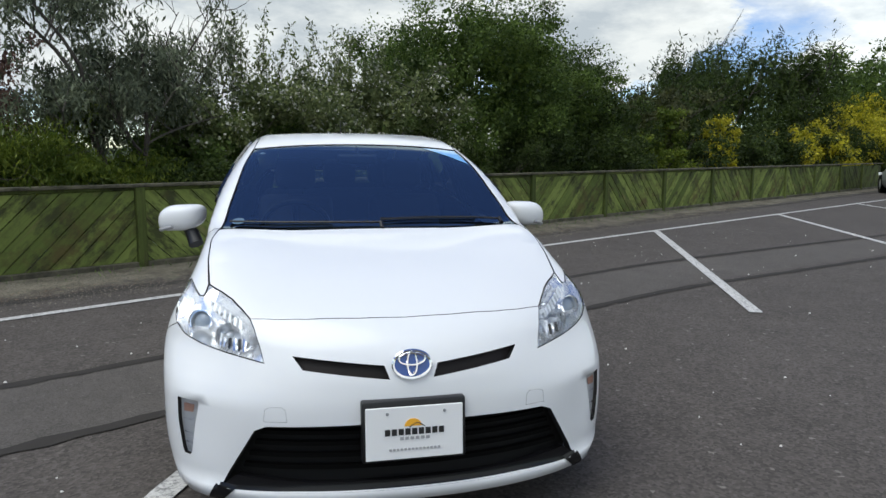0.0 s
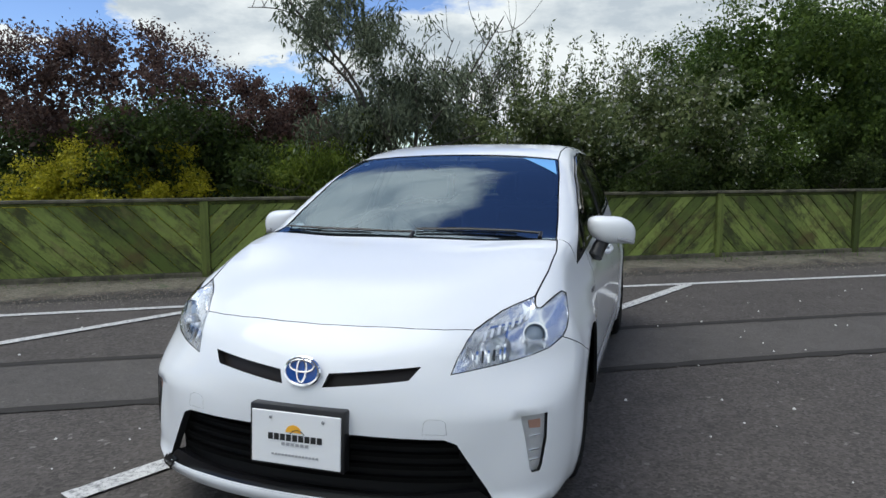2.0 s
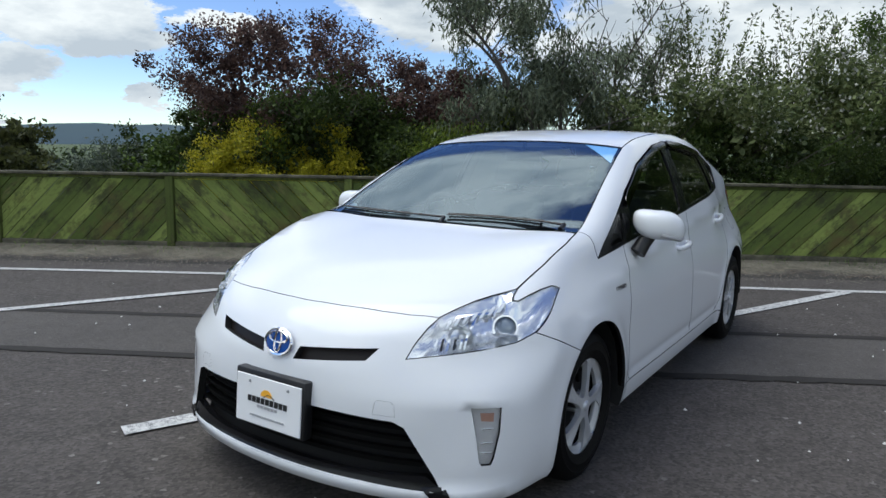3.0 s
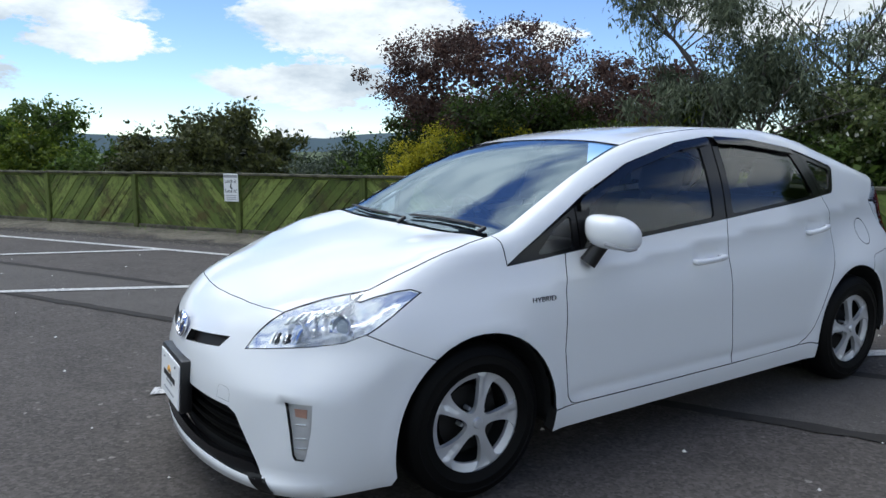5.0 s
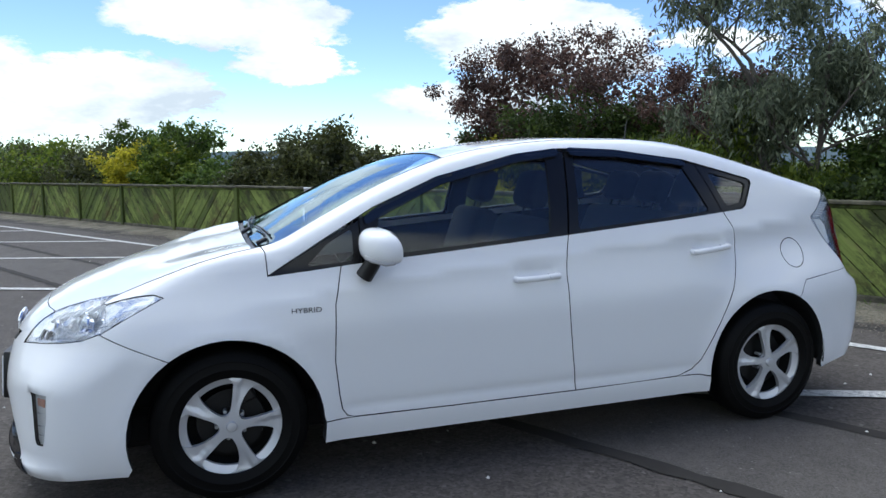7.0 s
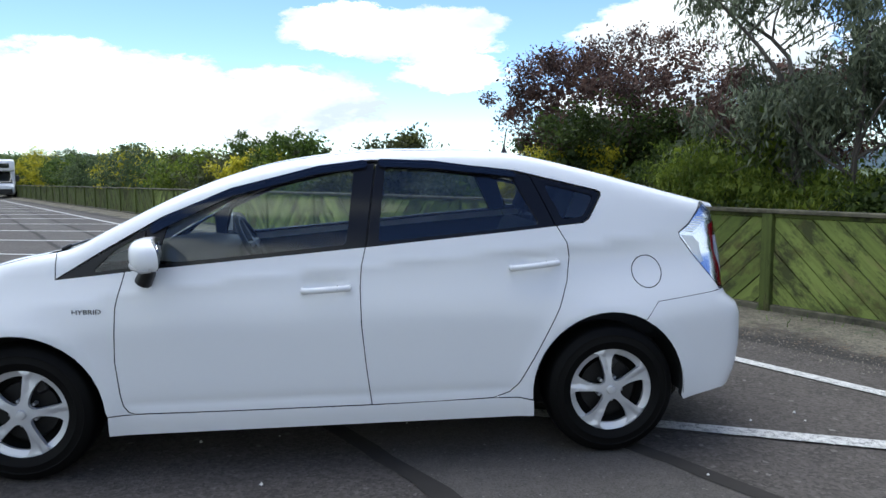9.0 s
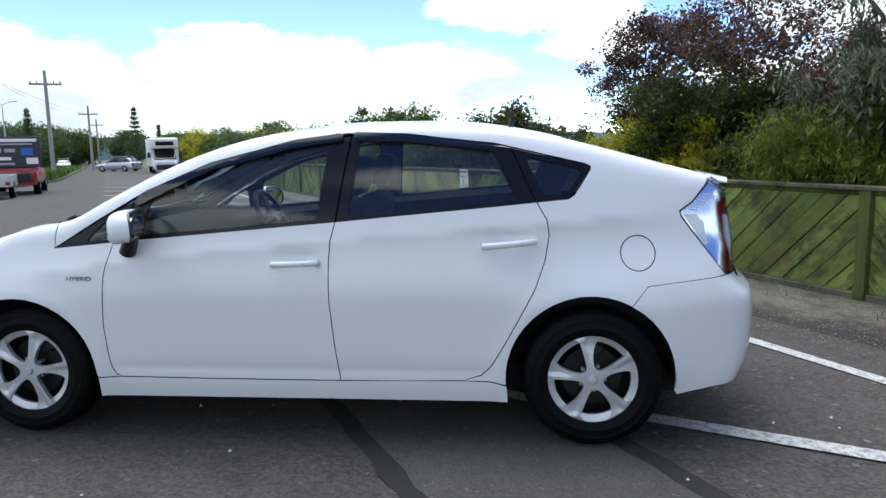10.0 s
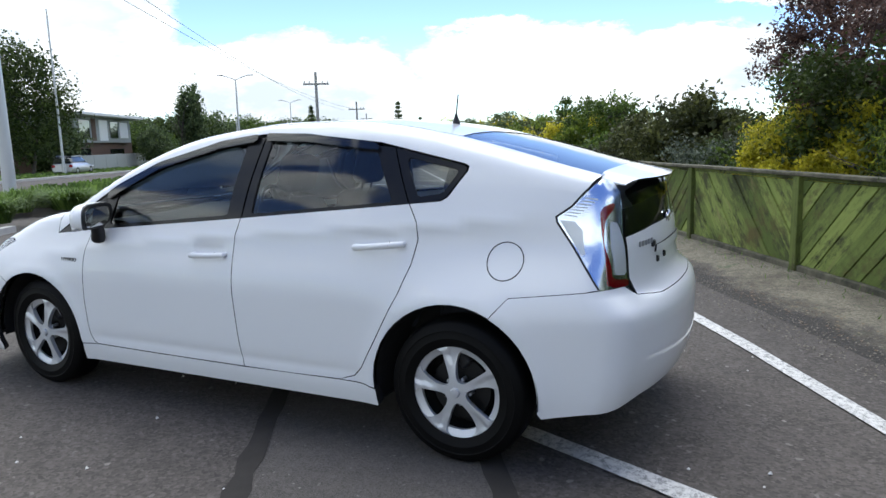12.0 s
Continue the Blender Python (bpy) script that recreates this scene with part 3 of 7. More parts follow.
DLO_TOP = [("s", -1.185, .915), ("s", -.95, 1.055), ("s", -.73, 1.18), ("s", -.43, 1.303), ("s", -.03, 1.402), ("s", .22, 1.43), ("s", .51, 1.42), ("s", .91, 1.373), ("s", 1.325, 1.273), ("s", 1.345, 1.262), ("s", 1.344, 1.245)]
DOOR_FRONT_CUT = [("s", -.885, .944), ("s", -.92, .79), ("s", -.93, .55), ("s", -.915, .40), ("s", -.905, .345), ("s", -.885, .315), ("s", -.855, .304)]
B_CUT = [("s", .185, 1.031), ("s", .165, .95), ("s", .157, .85), ("s", .16, .68), ("s", .178, .48), ("s", .20, .30)]
DOOR_REAR_CUT = [("s", 1.10, 1.108), ("s", 1.145, 1.03), ("s", 1.155, .96), ("s", 1.135, .85), ("s", 1.09, .73), ("s", .965, .50), ("s", .895, .38), ("s", .85, .335), ("s", .77, .308)]
SCREEN_SIDE = [("t", .715, -1.205), ("t", .690, -1.0), ("t", .664, -.82), ("t", .638, -.62), ("t", .595, -.37)]
ROOF_SIDE = [("t", .578, -.16), ("t", .565, .3), ("t", .55, .7), ("t", .515, 1.1), ("t", .475, 1.24)]
HATCH_SIDE = [("t", .475, 1.24), ("t", .485, 1.5), ("t", .51, 1.75), ("t", .515, 1.89)]
LAMP_LOW = [("s", -1.585, .853), ("s", -1.64, .826), ("s", -1.72, .785), ("s", -1.815, .730), ("f", .797, .703), ("f", .734, .686), ("f", .663, .674), ("f", .584, .663), ("f", .503, .651)]
LAMP_FRONT = [("f", .516, .70), ("f", .535, .750)]
LAMP_TOP = [("t", .551, -2.012), ("t", .583, -1.955), ("t", .622, -1.882), ("t", .663, -1.82), ("t", .693, -1.782), ("t", .719, -1.746)]      # along the bonnet
LAMP_WING = [("t", .724, -1.785), ("t", .732, -1.806), ("t", .750, -1.795), ("t", .768, -1.745), ("t", .786, -1.68), ("t", .800, -1.62)]          # round the wing's tongue
HOOD_CUT = [("t", .551, -2.012), ("t", .45, -2.052), ("t", .35, -2.076), ("t", .17, -2.098), ("t", 0, -2.106)]
TAIL_FRONT = [("s", 1.935, .776), ("s", 1.745, 1.035), ("s", 1.74, 1.058), ("s", 1.80, 1.10), ("s", 1.831, 1.137), ("s", 1.863, 1.172)]
BUMP_R = [("s", 1.505, .662), ("s", 1.585, .738), ("s", 1.935, .776)]

# bonnet, screen, roof
bonnet = panel("bonnet", rim(HOOD_CUT[::-1] + LAMP_TOP[1:] + [("t", .738, -1.57), ("t", .742, -1.38), ("t", .724, -1.240),
                             ("t", .60, -1.243), ("t", .4, -1.246), ("t", .2, -1.248), ("t", 0, -1.249)], True), PAINT, car, MIDDLE, label="white bonnet")
cowl = panel("cowl", rim([("t", 0, -1.249), ("t", .2, -1.248), ("t", .4, -1.246), ("t", .60, -1.243), ("t", .724, -1.240), ("t", .715, -1.205), ("t", .698, -1.213), ("t", .5, -1.222), ("t", .25, -1.226), ("t", 0, -1.228)], True),
             BLACK_PLASTIC, car, MIDDLE, lift=-.016, label="black plastic cowl below the windscreen")
screen = panel("windscreen", rim([("t", 0, -1.228), ("t", .25, -1.226), ("t", .5, -1.222), ("t", .698, -1.213), *SCREEN_SIDE, ("t", .4, -.345), ("t", .2, -.333), ("t", 0, -.33)], True),
               GLASS_SCREEN, car, MIDDLE, lift=-.004, flange=.004, label="clear windscreen reflecting the clouds")
roof = panel("roof", rim([("t", 0, -.33), ("t", .2, -.333), ("t", .4, -.345), ("t", .595, -.37), *ROOF_SIDE, ("t", .3, 1.22), ("t", 0, 1.20)], True), PAINT, car, MIDDLE, label="white roof")
# an opaque blue triangle in one upper corner of the windscreen
panel("shade_band", rim([("t", .39, -.372), ("t", .580, -.392), ("t", .622, -.60)]), BLUE_CORNER, screen, MIDDLE, lift=-.002, flange=0, gap=0, step=.03, label="blue tinted corner of the shade band")
panel("tailgate_glass", rim([("t", 0, 1.20), ("t", .3, 1.22), *HATCH_SIDE, ("t", .3, 1.90), ("t", 0, 1.91)], True), GLASS_DARK, car, MIDDLE, lift=-.003, flange=.004, label="dark sloping rear glass")

# sides, each built once and mirrored
side_pts = rim(DLO_TOP + [("s", 1.270, 1.136), ("s", 1.242, 1.119)] + DOOR_REAR_CUT + [("s", .90, .305)] + arch("rear", 185, 62) + BUMP_R[1:] + TAIL_FRONT + [("t", .56, 1.895)]
               + HATCH_SIDE[::-1] + ROOF_SIDE[::-1][1:] + SCREEN_SIDE[::-1] + [("t", .766, -1.19)])
CAP = [("s", 1.548 + .077 * math.cos(a), .878 + .075 * math.sin(a)) for a in (2 * math.pi * i / 24 for i in range(24))]
panel("fuel_flap", rim(CAP), PAINT, car, MIDDLE, label="round white fuel flap", step=.03)
panel("body_side", side_pts, PAINT, car, MIDDLE, holes=[(rim(CAP), 0)], both=True, step=.036, label="white pillar, roof rail and rear wing")
fender_pts = rim([("s", -1.185, .915), ("s", -1.0, .932)] + DOOR_FRONT_CUT + [("s", -.975, .30)] + arch("front", 2, 124) + LAMP_LOW[3::-1] + LAMP_WING[::-1] + LAMP_TOP[-1:]
                 + [("t", .738, -1.57), ("t", .742, -1.38), ("t", .724, -1.240), ("t", .715, -1.205), ("t", .766, -1.19)])
panel("front_wing", fender_pts, PAINT, car, MIDDLE, both=True, step=.034, label="white front wing")
door_f = panel("front_door", rim(DOOR_FRONT_CUT + [("s", -.4, .30), ("s", .20, .30)] + B_CUT[::-1][1:] + [("s", -.30, .992), ("s", -.74, .957)]), PAINT, car, MIDDLE, both=True, step=.028, label="white front door")
door_r = panel("rear_door", rim(B_CUT + [("s", .5, .302)] + DOOR_REAR_CUT[::-1] + [("s", .6, 1.067)]), PAINT, car, MIDDLE, both=True, step=.028, label="white rear door")
panel("sill", rim([("s", -.975, .30), ("s", -.905, .302), ("s", -.855, .304), ("s", -.4, .30), ("s", .2, .30), ("s", .77, .308), ("s", .90, .305), ("s", .965, .29), ("s", .97, .205), ("s", 0, .203), ("s", -.98, .20)]),
      PAINT, car, MIDDLE, both=True, flange=.05, label="white sill panel")

# side windows: gloss black surrounds with glass set in
def window(name, spots, holes, owner, glass, label):
    outs = panel(name, rim(spots), GLOSS_BLACK, car, MIDDLE, holes=[(rim(h), 1) for h in holes], both=True, lift=-.003, gap=.001, label=label)
    for k in (0, 1):
        outs[k].parent = owner[k] if owner else car
    for h in holes:
        for k, g in enumerate(panel("pane", rim(h), glass, car, MIDDLE, both=True, lift=-.009, flange=.003, gap=-.004, rounds=1)):
            g.parent = outs[k]
    return outs


window("quarter_window", [("s", -1.185, .915), ("s", -.80, .951), ("s", -.80, 1.128), ("s", -.95, 1.048)], [[("s", -1.03, .945), ("s", -.83, .963), ("s", -.83, 1.095), ("s", -.93, 1.04)]], None, GLASS, "black framed front quarter light")
window("door_window", [("s", -.795, .952), ("s", -.3, .992), ("s", .182, 1.03), ("s", .235, 1.418), ("s", -.01, 1.388), ("s", -.41, 1.298), ("s", -.72, 1.172), ("s", -.795, 1.132)],
       [[("s", -.755, .975), ("s", -.3, 1.01), ("s", .095, 1.043), ("s", .135, 1.385), ("s", -.01, 1.368), ("s", -.40, 1.278), ("s", -.70, 1.155)]], door_f, GLASS, "black framed side window")
window("door_window", [("s", .19, 1.031), ("s", .6, 1.067), ("s", 1.095, 1.107), ("s", .985, 1.352), ("s", .90, 1.363), ("s", .51, 1.41), ("s", .243, 1.419)],
       [[("s", .245, 1.052), ("s", .6, 1.083), ("s", 1.015, 1.117), ("s", .90, 1.338), ("s", .51, 1.385), ("s", .285, 1.395)]], door_r, GLASS_DARK, "black framed rear side window with dark glass")
window("rear_quarter_window", [("s", 1.10, 1.107), ("s", 1.235, 1.120), ("s", 1.262, 1.135), ("s", 1.334, 1.240), ("s", 1.338, 1.257), ("s", 1.325, 1.268), ("s", .99, 1.35)], [[("s", 1.135, 1.137), ("s", 1.243, 1.152), ("s", 1.302, 1.236), ("s", 1.294, 1.252), ("s", 1.070, 1.306), ("s", 1.060, 1.290)]], None, GLASS_DARK, "dark rear quarter light")

for pillar in ([("s", .115, 1.035), ("s", .230, 1.045), ("s", .270, 1.405), ("s", .150, 1.395)], [("s", 1.03, 1.112), ("s", 1.125, 1.125), ("s", 1.06, 1.31), ("s", .98, 1.355), ("s", .915, 1.345)], [("s", -.82, .955), ("s", -.77, .96), ("s", -.72, 1.16), ("s", -.82, 1.12)]):
    panel("pillar_trim", rim(pillar), TRIM_GREY, car, MIDDLE, both=True, lift=-.028, flange=.006, gap=0, step=.05, label="dark pillar lining inside the windows")

# front bumper with its openings
GRILLE = [("f", .095, .648), ("f", .405, .678), ("f", .372, .637), ("f", .078, .604)]
LOWER = [("f", 0, .455), ("f", .25, .452), ("f", .50, .447), ("f", .54, .43), ("f", .665, .215), ("f", .40, .222), ("f", 0, .222)]
FOG = [("s", -2.012, .507), ("f", .735, .508), ("f", .752, .41), ("f", .764, .322), ("f", .771, .307), ("f", .793, .307), ("s", -2.034, .325), ("s", -2.018, .42)]
TOW = [("f", .43, .466), ("f", .508, .465), ("f", .503, .505), ("f", .488, .514), ("f", .447, .515), ("f", .435, .506)]
bumper_pts = rim(HOOD_CUT[::-1] + LAMP_FRONT[::-1] + LAMP_LOW[:2:-1] + arch("front", 124, 196, 9) + [("s", -1.74, .17), ("s", -1.9, .168), ("f", .70, .168), ("f", .4, .172), ("f", 0, .172)], True)
front_bumper = panel("front_bumper", bumper_pts, PAINT, car, FRONT,
                     holes=[(rim(GRILLE), 0), (rim(GRILLE) * (-1, 1, 1), 0), (rim(LOWER, True), 0), (rim(FOG), 0), (rim(FOG) * (-1, 1, 1), 0), (rim(TOW), 0), (rim(TOW) * (-1, 1, 1), 0)], step=.04, flange=.03, gap=.0008, label="white front bumper")
# rear bumper, tailgate
rear_pts = rim([("r", 0, .715), ("r", .4, .715), ("r", .57, .735), ("r", .62, .775), ("s", 1.935, .776), ("s", 1.585, .738)] + arch("rear", 62, -8, 8) + [("s", 1.72, .25), ("s", 1.9, .285), ("r", .6, .325), ("r", .3, .335), ("r", 0, .335)], True)
panel("rear_bumper", rear_pts, PAINT, car, REAR, step=.045, flange=.03, gap=.0004, label="white rear bumper")
gate_low = panel("tailgate", rim([("r", 0, .715), ("r", .4, .715), ("r", .570, .735), ("r", .577, .80), ("r", .579, .97), ("r", .3, .99), ("r", 0, .995)], True), PAINT, car, REAR, label="white tailgate")
panel("tailgate_window", rim([("r", 0, .995), ("r", .3, .99), ("r", .579, .97), ("r", .53, 1.135), ("r", .3, 1.15), ("r", 0, 1.155)], True), GLASS_DARK, car, REAR, lift=-.004, flange=.004, label="dark upright lower rear window")


panel("tow_cover", rim(TOW), PAINT, front_bumper, FRONT, both=True, step=.03, gap=.0)

# inner structure behind the skin, near black: the shade in the gaps is in its colour
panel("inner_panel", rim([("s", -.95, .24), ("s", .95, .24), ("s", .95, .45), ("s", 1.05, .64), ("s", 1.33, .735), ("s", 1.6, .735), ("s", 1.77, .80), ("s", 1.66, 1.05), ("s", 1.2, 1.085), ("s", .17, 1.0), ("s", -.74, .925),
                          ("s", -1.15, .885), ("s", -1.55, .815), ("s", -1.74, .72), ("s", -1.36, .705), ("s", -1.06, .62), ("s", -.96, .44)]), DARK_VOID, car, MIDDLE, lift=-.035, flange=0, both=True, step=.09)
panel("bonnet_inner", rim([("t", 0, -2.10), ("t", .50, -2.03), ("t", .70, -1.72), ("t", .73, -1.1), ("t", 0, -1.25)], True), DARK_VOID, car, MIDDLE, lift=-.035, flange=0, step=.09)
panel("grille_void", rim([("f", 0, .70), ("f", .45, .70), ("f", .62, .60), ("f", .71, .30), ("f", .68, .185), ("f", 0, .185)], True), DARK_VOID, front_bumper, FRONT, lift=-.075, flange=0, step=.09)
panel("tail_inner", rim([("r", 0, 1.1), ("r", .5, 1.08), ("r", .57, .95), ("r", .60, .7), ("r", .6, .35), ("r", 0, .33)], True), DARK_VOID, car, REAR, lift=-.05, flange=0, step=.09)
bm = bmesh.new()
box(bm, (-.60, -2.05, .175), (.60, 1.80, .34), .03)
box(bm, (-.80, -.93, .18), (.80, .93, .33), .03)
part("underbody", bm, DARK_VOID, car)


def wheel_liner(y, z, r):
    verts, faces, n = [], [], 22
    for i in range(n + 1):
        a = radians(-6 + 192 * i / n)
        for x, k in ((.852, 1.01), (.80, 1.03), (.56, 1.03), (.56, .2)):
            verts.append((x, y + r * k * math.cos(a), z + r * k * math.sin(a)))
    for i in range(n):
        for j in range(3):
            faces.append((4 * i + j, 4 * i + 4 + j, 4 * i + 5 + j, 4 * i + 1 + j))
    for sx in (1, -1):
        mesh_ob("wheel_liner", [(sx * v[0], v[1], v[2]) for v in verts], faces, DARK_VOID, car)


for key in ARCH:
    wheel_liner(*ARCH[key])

# grilles
SLOT = material("grille_bronze", (.010, .006, .005), .5, specular_ior_level=.3)
for sx in (1, -1):
    slot = panel("grille_slot", rim(GRILLE) * (sx, 1, 1), SLOT, front_bumper, FRONT, lift=-.030, flange=.03, gap=-.006, step=.03)
for z0 in (.415, .375, .332, .288):
    panel("grille_bar", rim([("f", 0, z0 + .008), ("f", .25, z0 + .008), ("f", .53 + (.42 - z0) * .5, z0 + .008), ("f", .53 + (.42 - z0) * .5, z0 - .006), ("f", .25, z0 - .006), ("f", 0, z0 - .006)], True), GRILLE_BLACK, front_bumper, FRONT, lift=-.030, flange=.02, gap=0, step=.03)
panel("lower_trim", rim([("f", 0, .244), ("f", .35, .244), ("f", .61, .258), ("f", .672, .212), ("f", .40, .219), ("f", 0, .219)], True), GLOSS_BLACK, front_bumper, FRONT, lift=-.004, flange=.03, gap=-.002, step=.03, label="gloss black lower grille trim")
panel("corner_trim", rim([("f", .60, .226), ("f", .672, .232), ("f", .705, .172), ("f", .655, .172)]), GLOSS_BLACK, front_bumper, FRONT, lift=.003, flange=.006, gap=0, step=.03, both=True)


def ring(bm, cx, cz, rx, rz, tube_r, y=0.0, n=40):
    pts = [(cx + rx * math.cos(a), y, cz + rz * math.sin(a)) for a in (2 * math.pi * i / n for i in range(n + 1))]
    return tube(bm, pts, tube_r, 6)


def emblem(m, scale, owner, ground):
    """A plain oval badge: ovals of bright metal on an enamel ground."""
    bm = bmesh.new()
    plate(bm, [(.066 * math.cos(a), .047 * math.sin(a)) for a in (2 * math.pi * i / 40 for i in range(40))], .008, UP_FACE)
    base = part("badge", bm, ground, owner, "blue oval badge in a chrome ring" if ground is BLUE_GLASS else "dark oval badge in a chrome ring", True)
    base.matrix_basis = m @ Matrix.Scale(scale, 4)
    bm = bmesh.new()
    ring(bm, 0, 0, .066, .047, .0065, -.006)
    ring(bm, 0, .004, .017, .040, .0045, -.010)
    ring(bm, 0, .018, .046, .020, .0045, -.010)
    part("badge_ring", bm, CHROME, base, "chrome", True)
    return base


UP_FACE = Matrix(((1, 0, 0, 0), (0, 0, -1, 0), (0, 1, 0, 0), (0, 0, 0, 1)))      # outline (x, z), thickness towards -y
emblem(pose(0, -2.252, .652, -14, 0, 0), 1.0, front_bumper, BLUE_GLASS)

# number plate holder with a dealer's plate, its print as plain shapes
holder = new("plate_holder")
holder.parent = front_bumper
holder.matrix_basis = pose(0, -2.300, .432, -4, 0, 0)
bm = bmesh.new()
box(bm, (-.182, -.012, -.105), (.182, .035, .109), .008, segs=2)
part("plate_frame", bm, BLACK_PLASTIC, holder, "black plastic plate holder", True)
bm = bmesh.new()
box(bm, (-.170, -.018, -.095), (.170, -.011, .088), .002)
part("plate", bm, PLATE, holder, "white dealer plate with an orange sun")
bm = bmesh.new()
plate(bm, [(.030 * math.cos(a) - .006, .020 + .026 * math.sin(a)) for a in (math.pi * i / 14 for i in range(15))], .002, Matrix.Translation((0, -.018, 0)) @ UP_FACE)
part("plate_mark", bm, BAR_ORANGE, holder, "orange half sun")
bm = bmesh.new()
tube(bm, [(.0 + .055 * (i / 8 - .35), -.0195, .016 + .014 * math.sin(math.pi * i / 8)) for i in range(9)], .0018, 5)
part("plate_mark", bm, BAR_BLACK, holder)
for count, x0, pitch, w, lo, hi, mat in ((9, -.104, .0235, .018, -.010, .012, BAR_BLACK), (6, -.052, .018, .013, -.027, -.017, BAR_GREY), (14, -.09, .013, .009, -.064, -.057, BAR_GREY)):
    for i in range(count):
        bm = bmesh.new()
        box(bm, (x0 + i * pitch, -.0205, lo), (x0 + i * pitch + w, -.018, hi))
        part("plate_mark", bm, mat, holder)
for sx in (-.095, .105):
    bm = bmesh.new()
    lathe(bm, [(.0, .005), (.005, .004), (.006, 0)], Matrix.Translation((sx, -.018, .066)) @ UP_FACE, 10)
    part("plate_screw", bm, STEEL, holder)

# headlamps
def mirrored(ob):
    """The mirror image of a part on the other side of the car."""
    me = ob.data.copy()
    co = np.empty(len(me.vertices) * 3)
    me.vertices.foreach_get("co", co)
    co = co.reshape(-1, 3) * (-1, 1, 1)
    me.vertices.foreach_set("co", co.ravel())
    me.flip_normals()
    twin = new(ob.name.split(".")[0], me)
    for key in ob.keys():
        twin[key] = ob[key]
    return twin


lamp_pts = rim(LAMP_LOW + LAMP_FRONT + LAMP_TOP + LAMP_WING)
RIBBED = material("bright_reflector", (.90, .91, .93), .2, metal=.75)


def dish(p, nrm):
    """Sinks the lamp's housing away from its rim."""
    edge = np.concatenate([lamp_pts + (np.roll(lamp_pts, -1, 0) - lamp_pts) * f for f in (0, .25, .5, .75)])
    d = np.min(np.linalg.norm(p[:, None] - edge[None], axis=-1), axis=1)
    return p - nrm * (.002 + .045 * ramp(d, .004, .075))[:, None]


housings = panel("headlamp", lamp_pts, RIBBED, car, FRONT, lift=-.002, flange=.03, gap=.003, step=.025, both=True, shape=dish, label="clear headlamp with a chrome reflector and projector")
lenses = panel("lens", lamp_pts, GLASS_LAMP, car, FRONT, lift=.001, flange=.006, gap=.003, step=.03, both=True)


def lamp_bowl(name, spot_at, radius, mat, tilt, depth=.05, rings=True):
    """A round reflector bowl with a bulb or a projector's glass."""
    p = spot(*spot_at)
    m = Matrix.Translation(Vector(p)) @ Vector(tilt).to_track_quat("Z", "Y").to_matrix().to_4x4()
    bm = bmesh.new()
    prof = [(radius, -.022), (radius * 1.0, -.030), (radius * .86, -.030), (radius * .80, -.042), (radius * .74, -.050)] if rings else [(radius, -.02), (radius * .9, -.045), (radius * .55, -.07), (radius * .2, -.08)]
    lathe(bm, prof, m, 32)
    bowl = part(name, bm, mat, housings[0], smooth=True)
    bm = bmesh.new()
    if rings:
        lathe(bm, [(radius * .74 * math.cos(a), -.050 + radius * .42 * math.sin(a)) for a in (math.pi / 2 * i / 8 for i in range(8))] + [(.0005, -.050 + radius * .42)], m, 28)
        eye = part("projector_glass", bm, PROJECTOR, bowl, "dark projector lens", True)
    else:
        lathe(bm, [(.0005, -.028), (.010, -.032), (.012, -.05), (.010, -.08)], m, 16)
        eye = part("bulb", bm, CLEAR_WHITE, bowl, smooth=True)
    b2 = mirrored(bowl)
    b2.parent = housings[1]
    e2 = mirrored(eye)
    e2.parent = b2


PROJECTOR = material("projector_glass", (.30, .35, .41), .05, coat=1.0)
lamp_bowl("projector", ("f", .752, .752), .046, CHROME, (.35, -.9, .22))
lamp_bowl("reflector_bowl", ("f", .640, .722), .046, RIBBED, (.25, -.95, .18), rings=False)
for ribs in ([("f", .652, .79), ("f", .658, .79), ("f", .670, .668), ("f", .664, .668)], [("f", .56, .672), ("f", .79, .698), ("f", .79, .692), ("f", .56, .666)],
             [("f", .60, .792), ("f", .700, .806), ("f", .700, .800), ("f", .60, .786)]):
    for k, q in enumerate(panel("lamp_divider", rim(ribs), CHROME, car, FRONT, lift=-.010, flange=.02, gap=0, step=.02, both=True)):
        q.parent = housings[k]
for i in range(7):                                   # fins along the top of the lamp and in its bowl
    x0, z0 = .585 + .020 * i, .775 + .0085 * i
    fins = [panel("reflector_fin", rim([("f", x0, z0), ("f", x0 + .009, z0 + .003), ("f", x0 + .011, z0 - .022), ("f", x0 + .002, z0 - .025)]), CLEAR_WHITE, car, FRONT, lift=-.008, flange=.012, gap=0, step=.02, both=True)]
    if i < 5:
        fins.append(panel("reflector_fin", rim([("f", .575 + .018 * i, .722), ("f", .581 + .018 * i, .722), ("f", .584 + .018 * i, .682), ("f", .578 + .018 * i, .682)]), BLACK_PLASTIC if i % 2 else CHROME, car, FRONT, lift=-.012, flange=.010, gap=0, step=.02, both=True))
    for pair in fins:
        for k in (0, 1):
            pair[k].parent = housings[k]
for k in (0, 1):
    lenses[k].parent = housings[k]

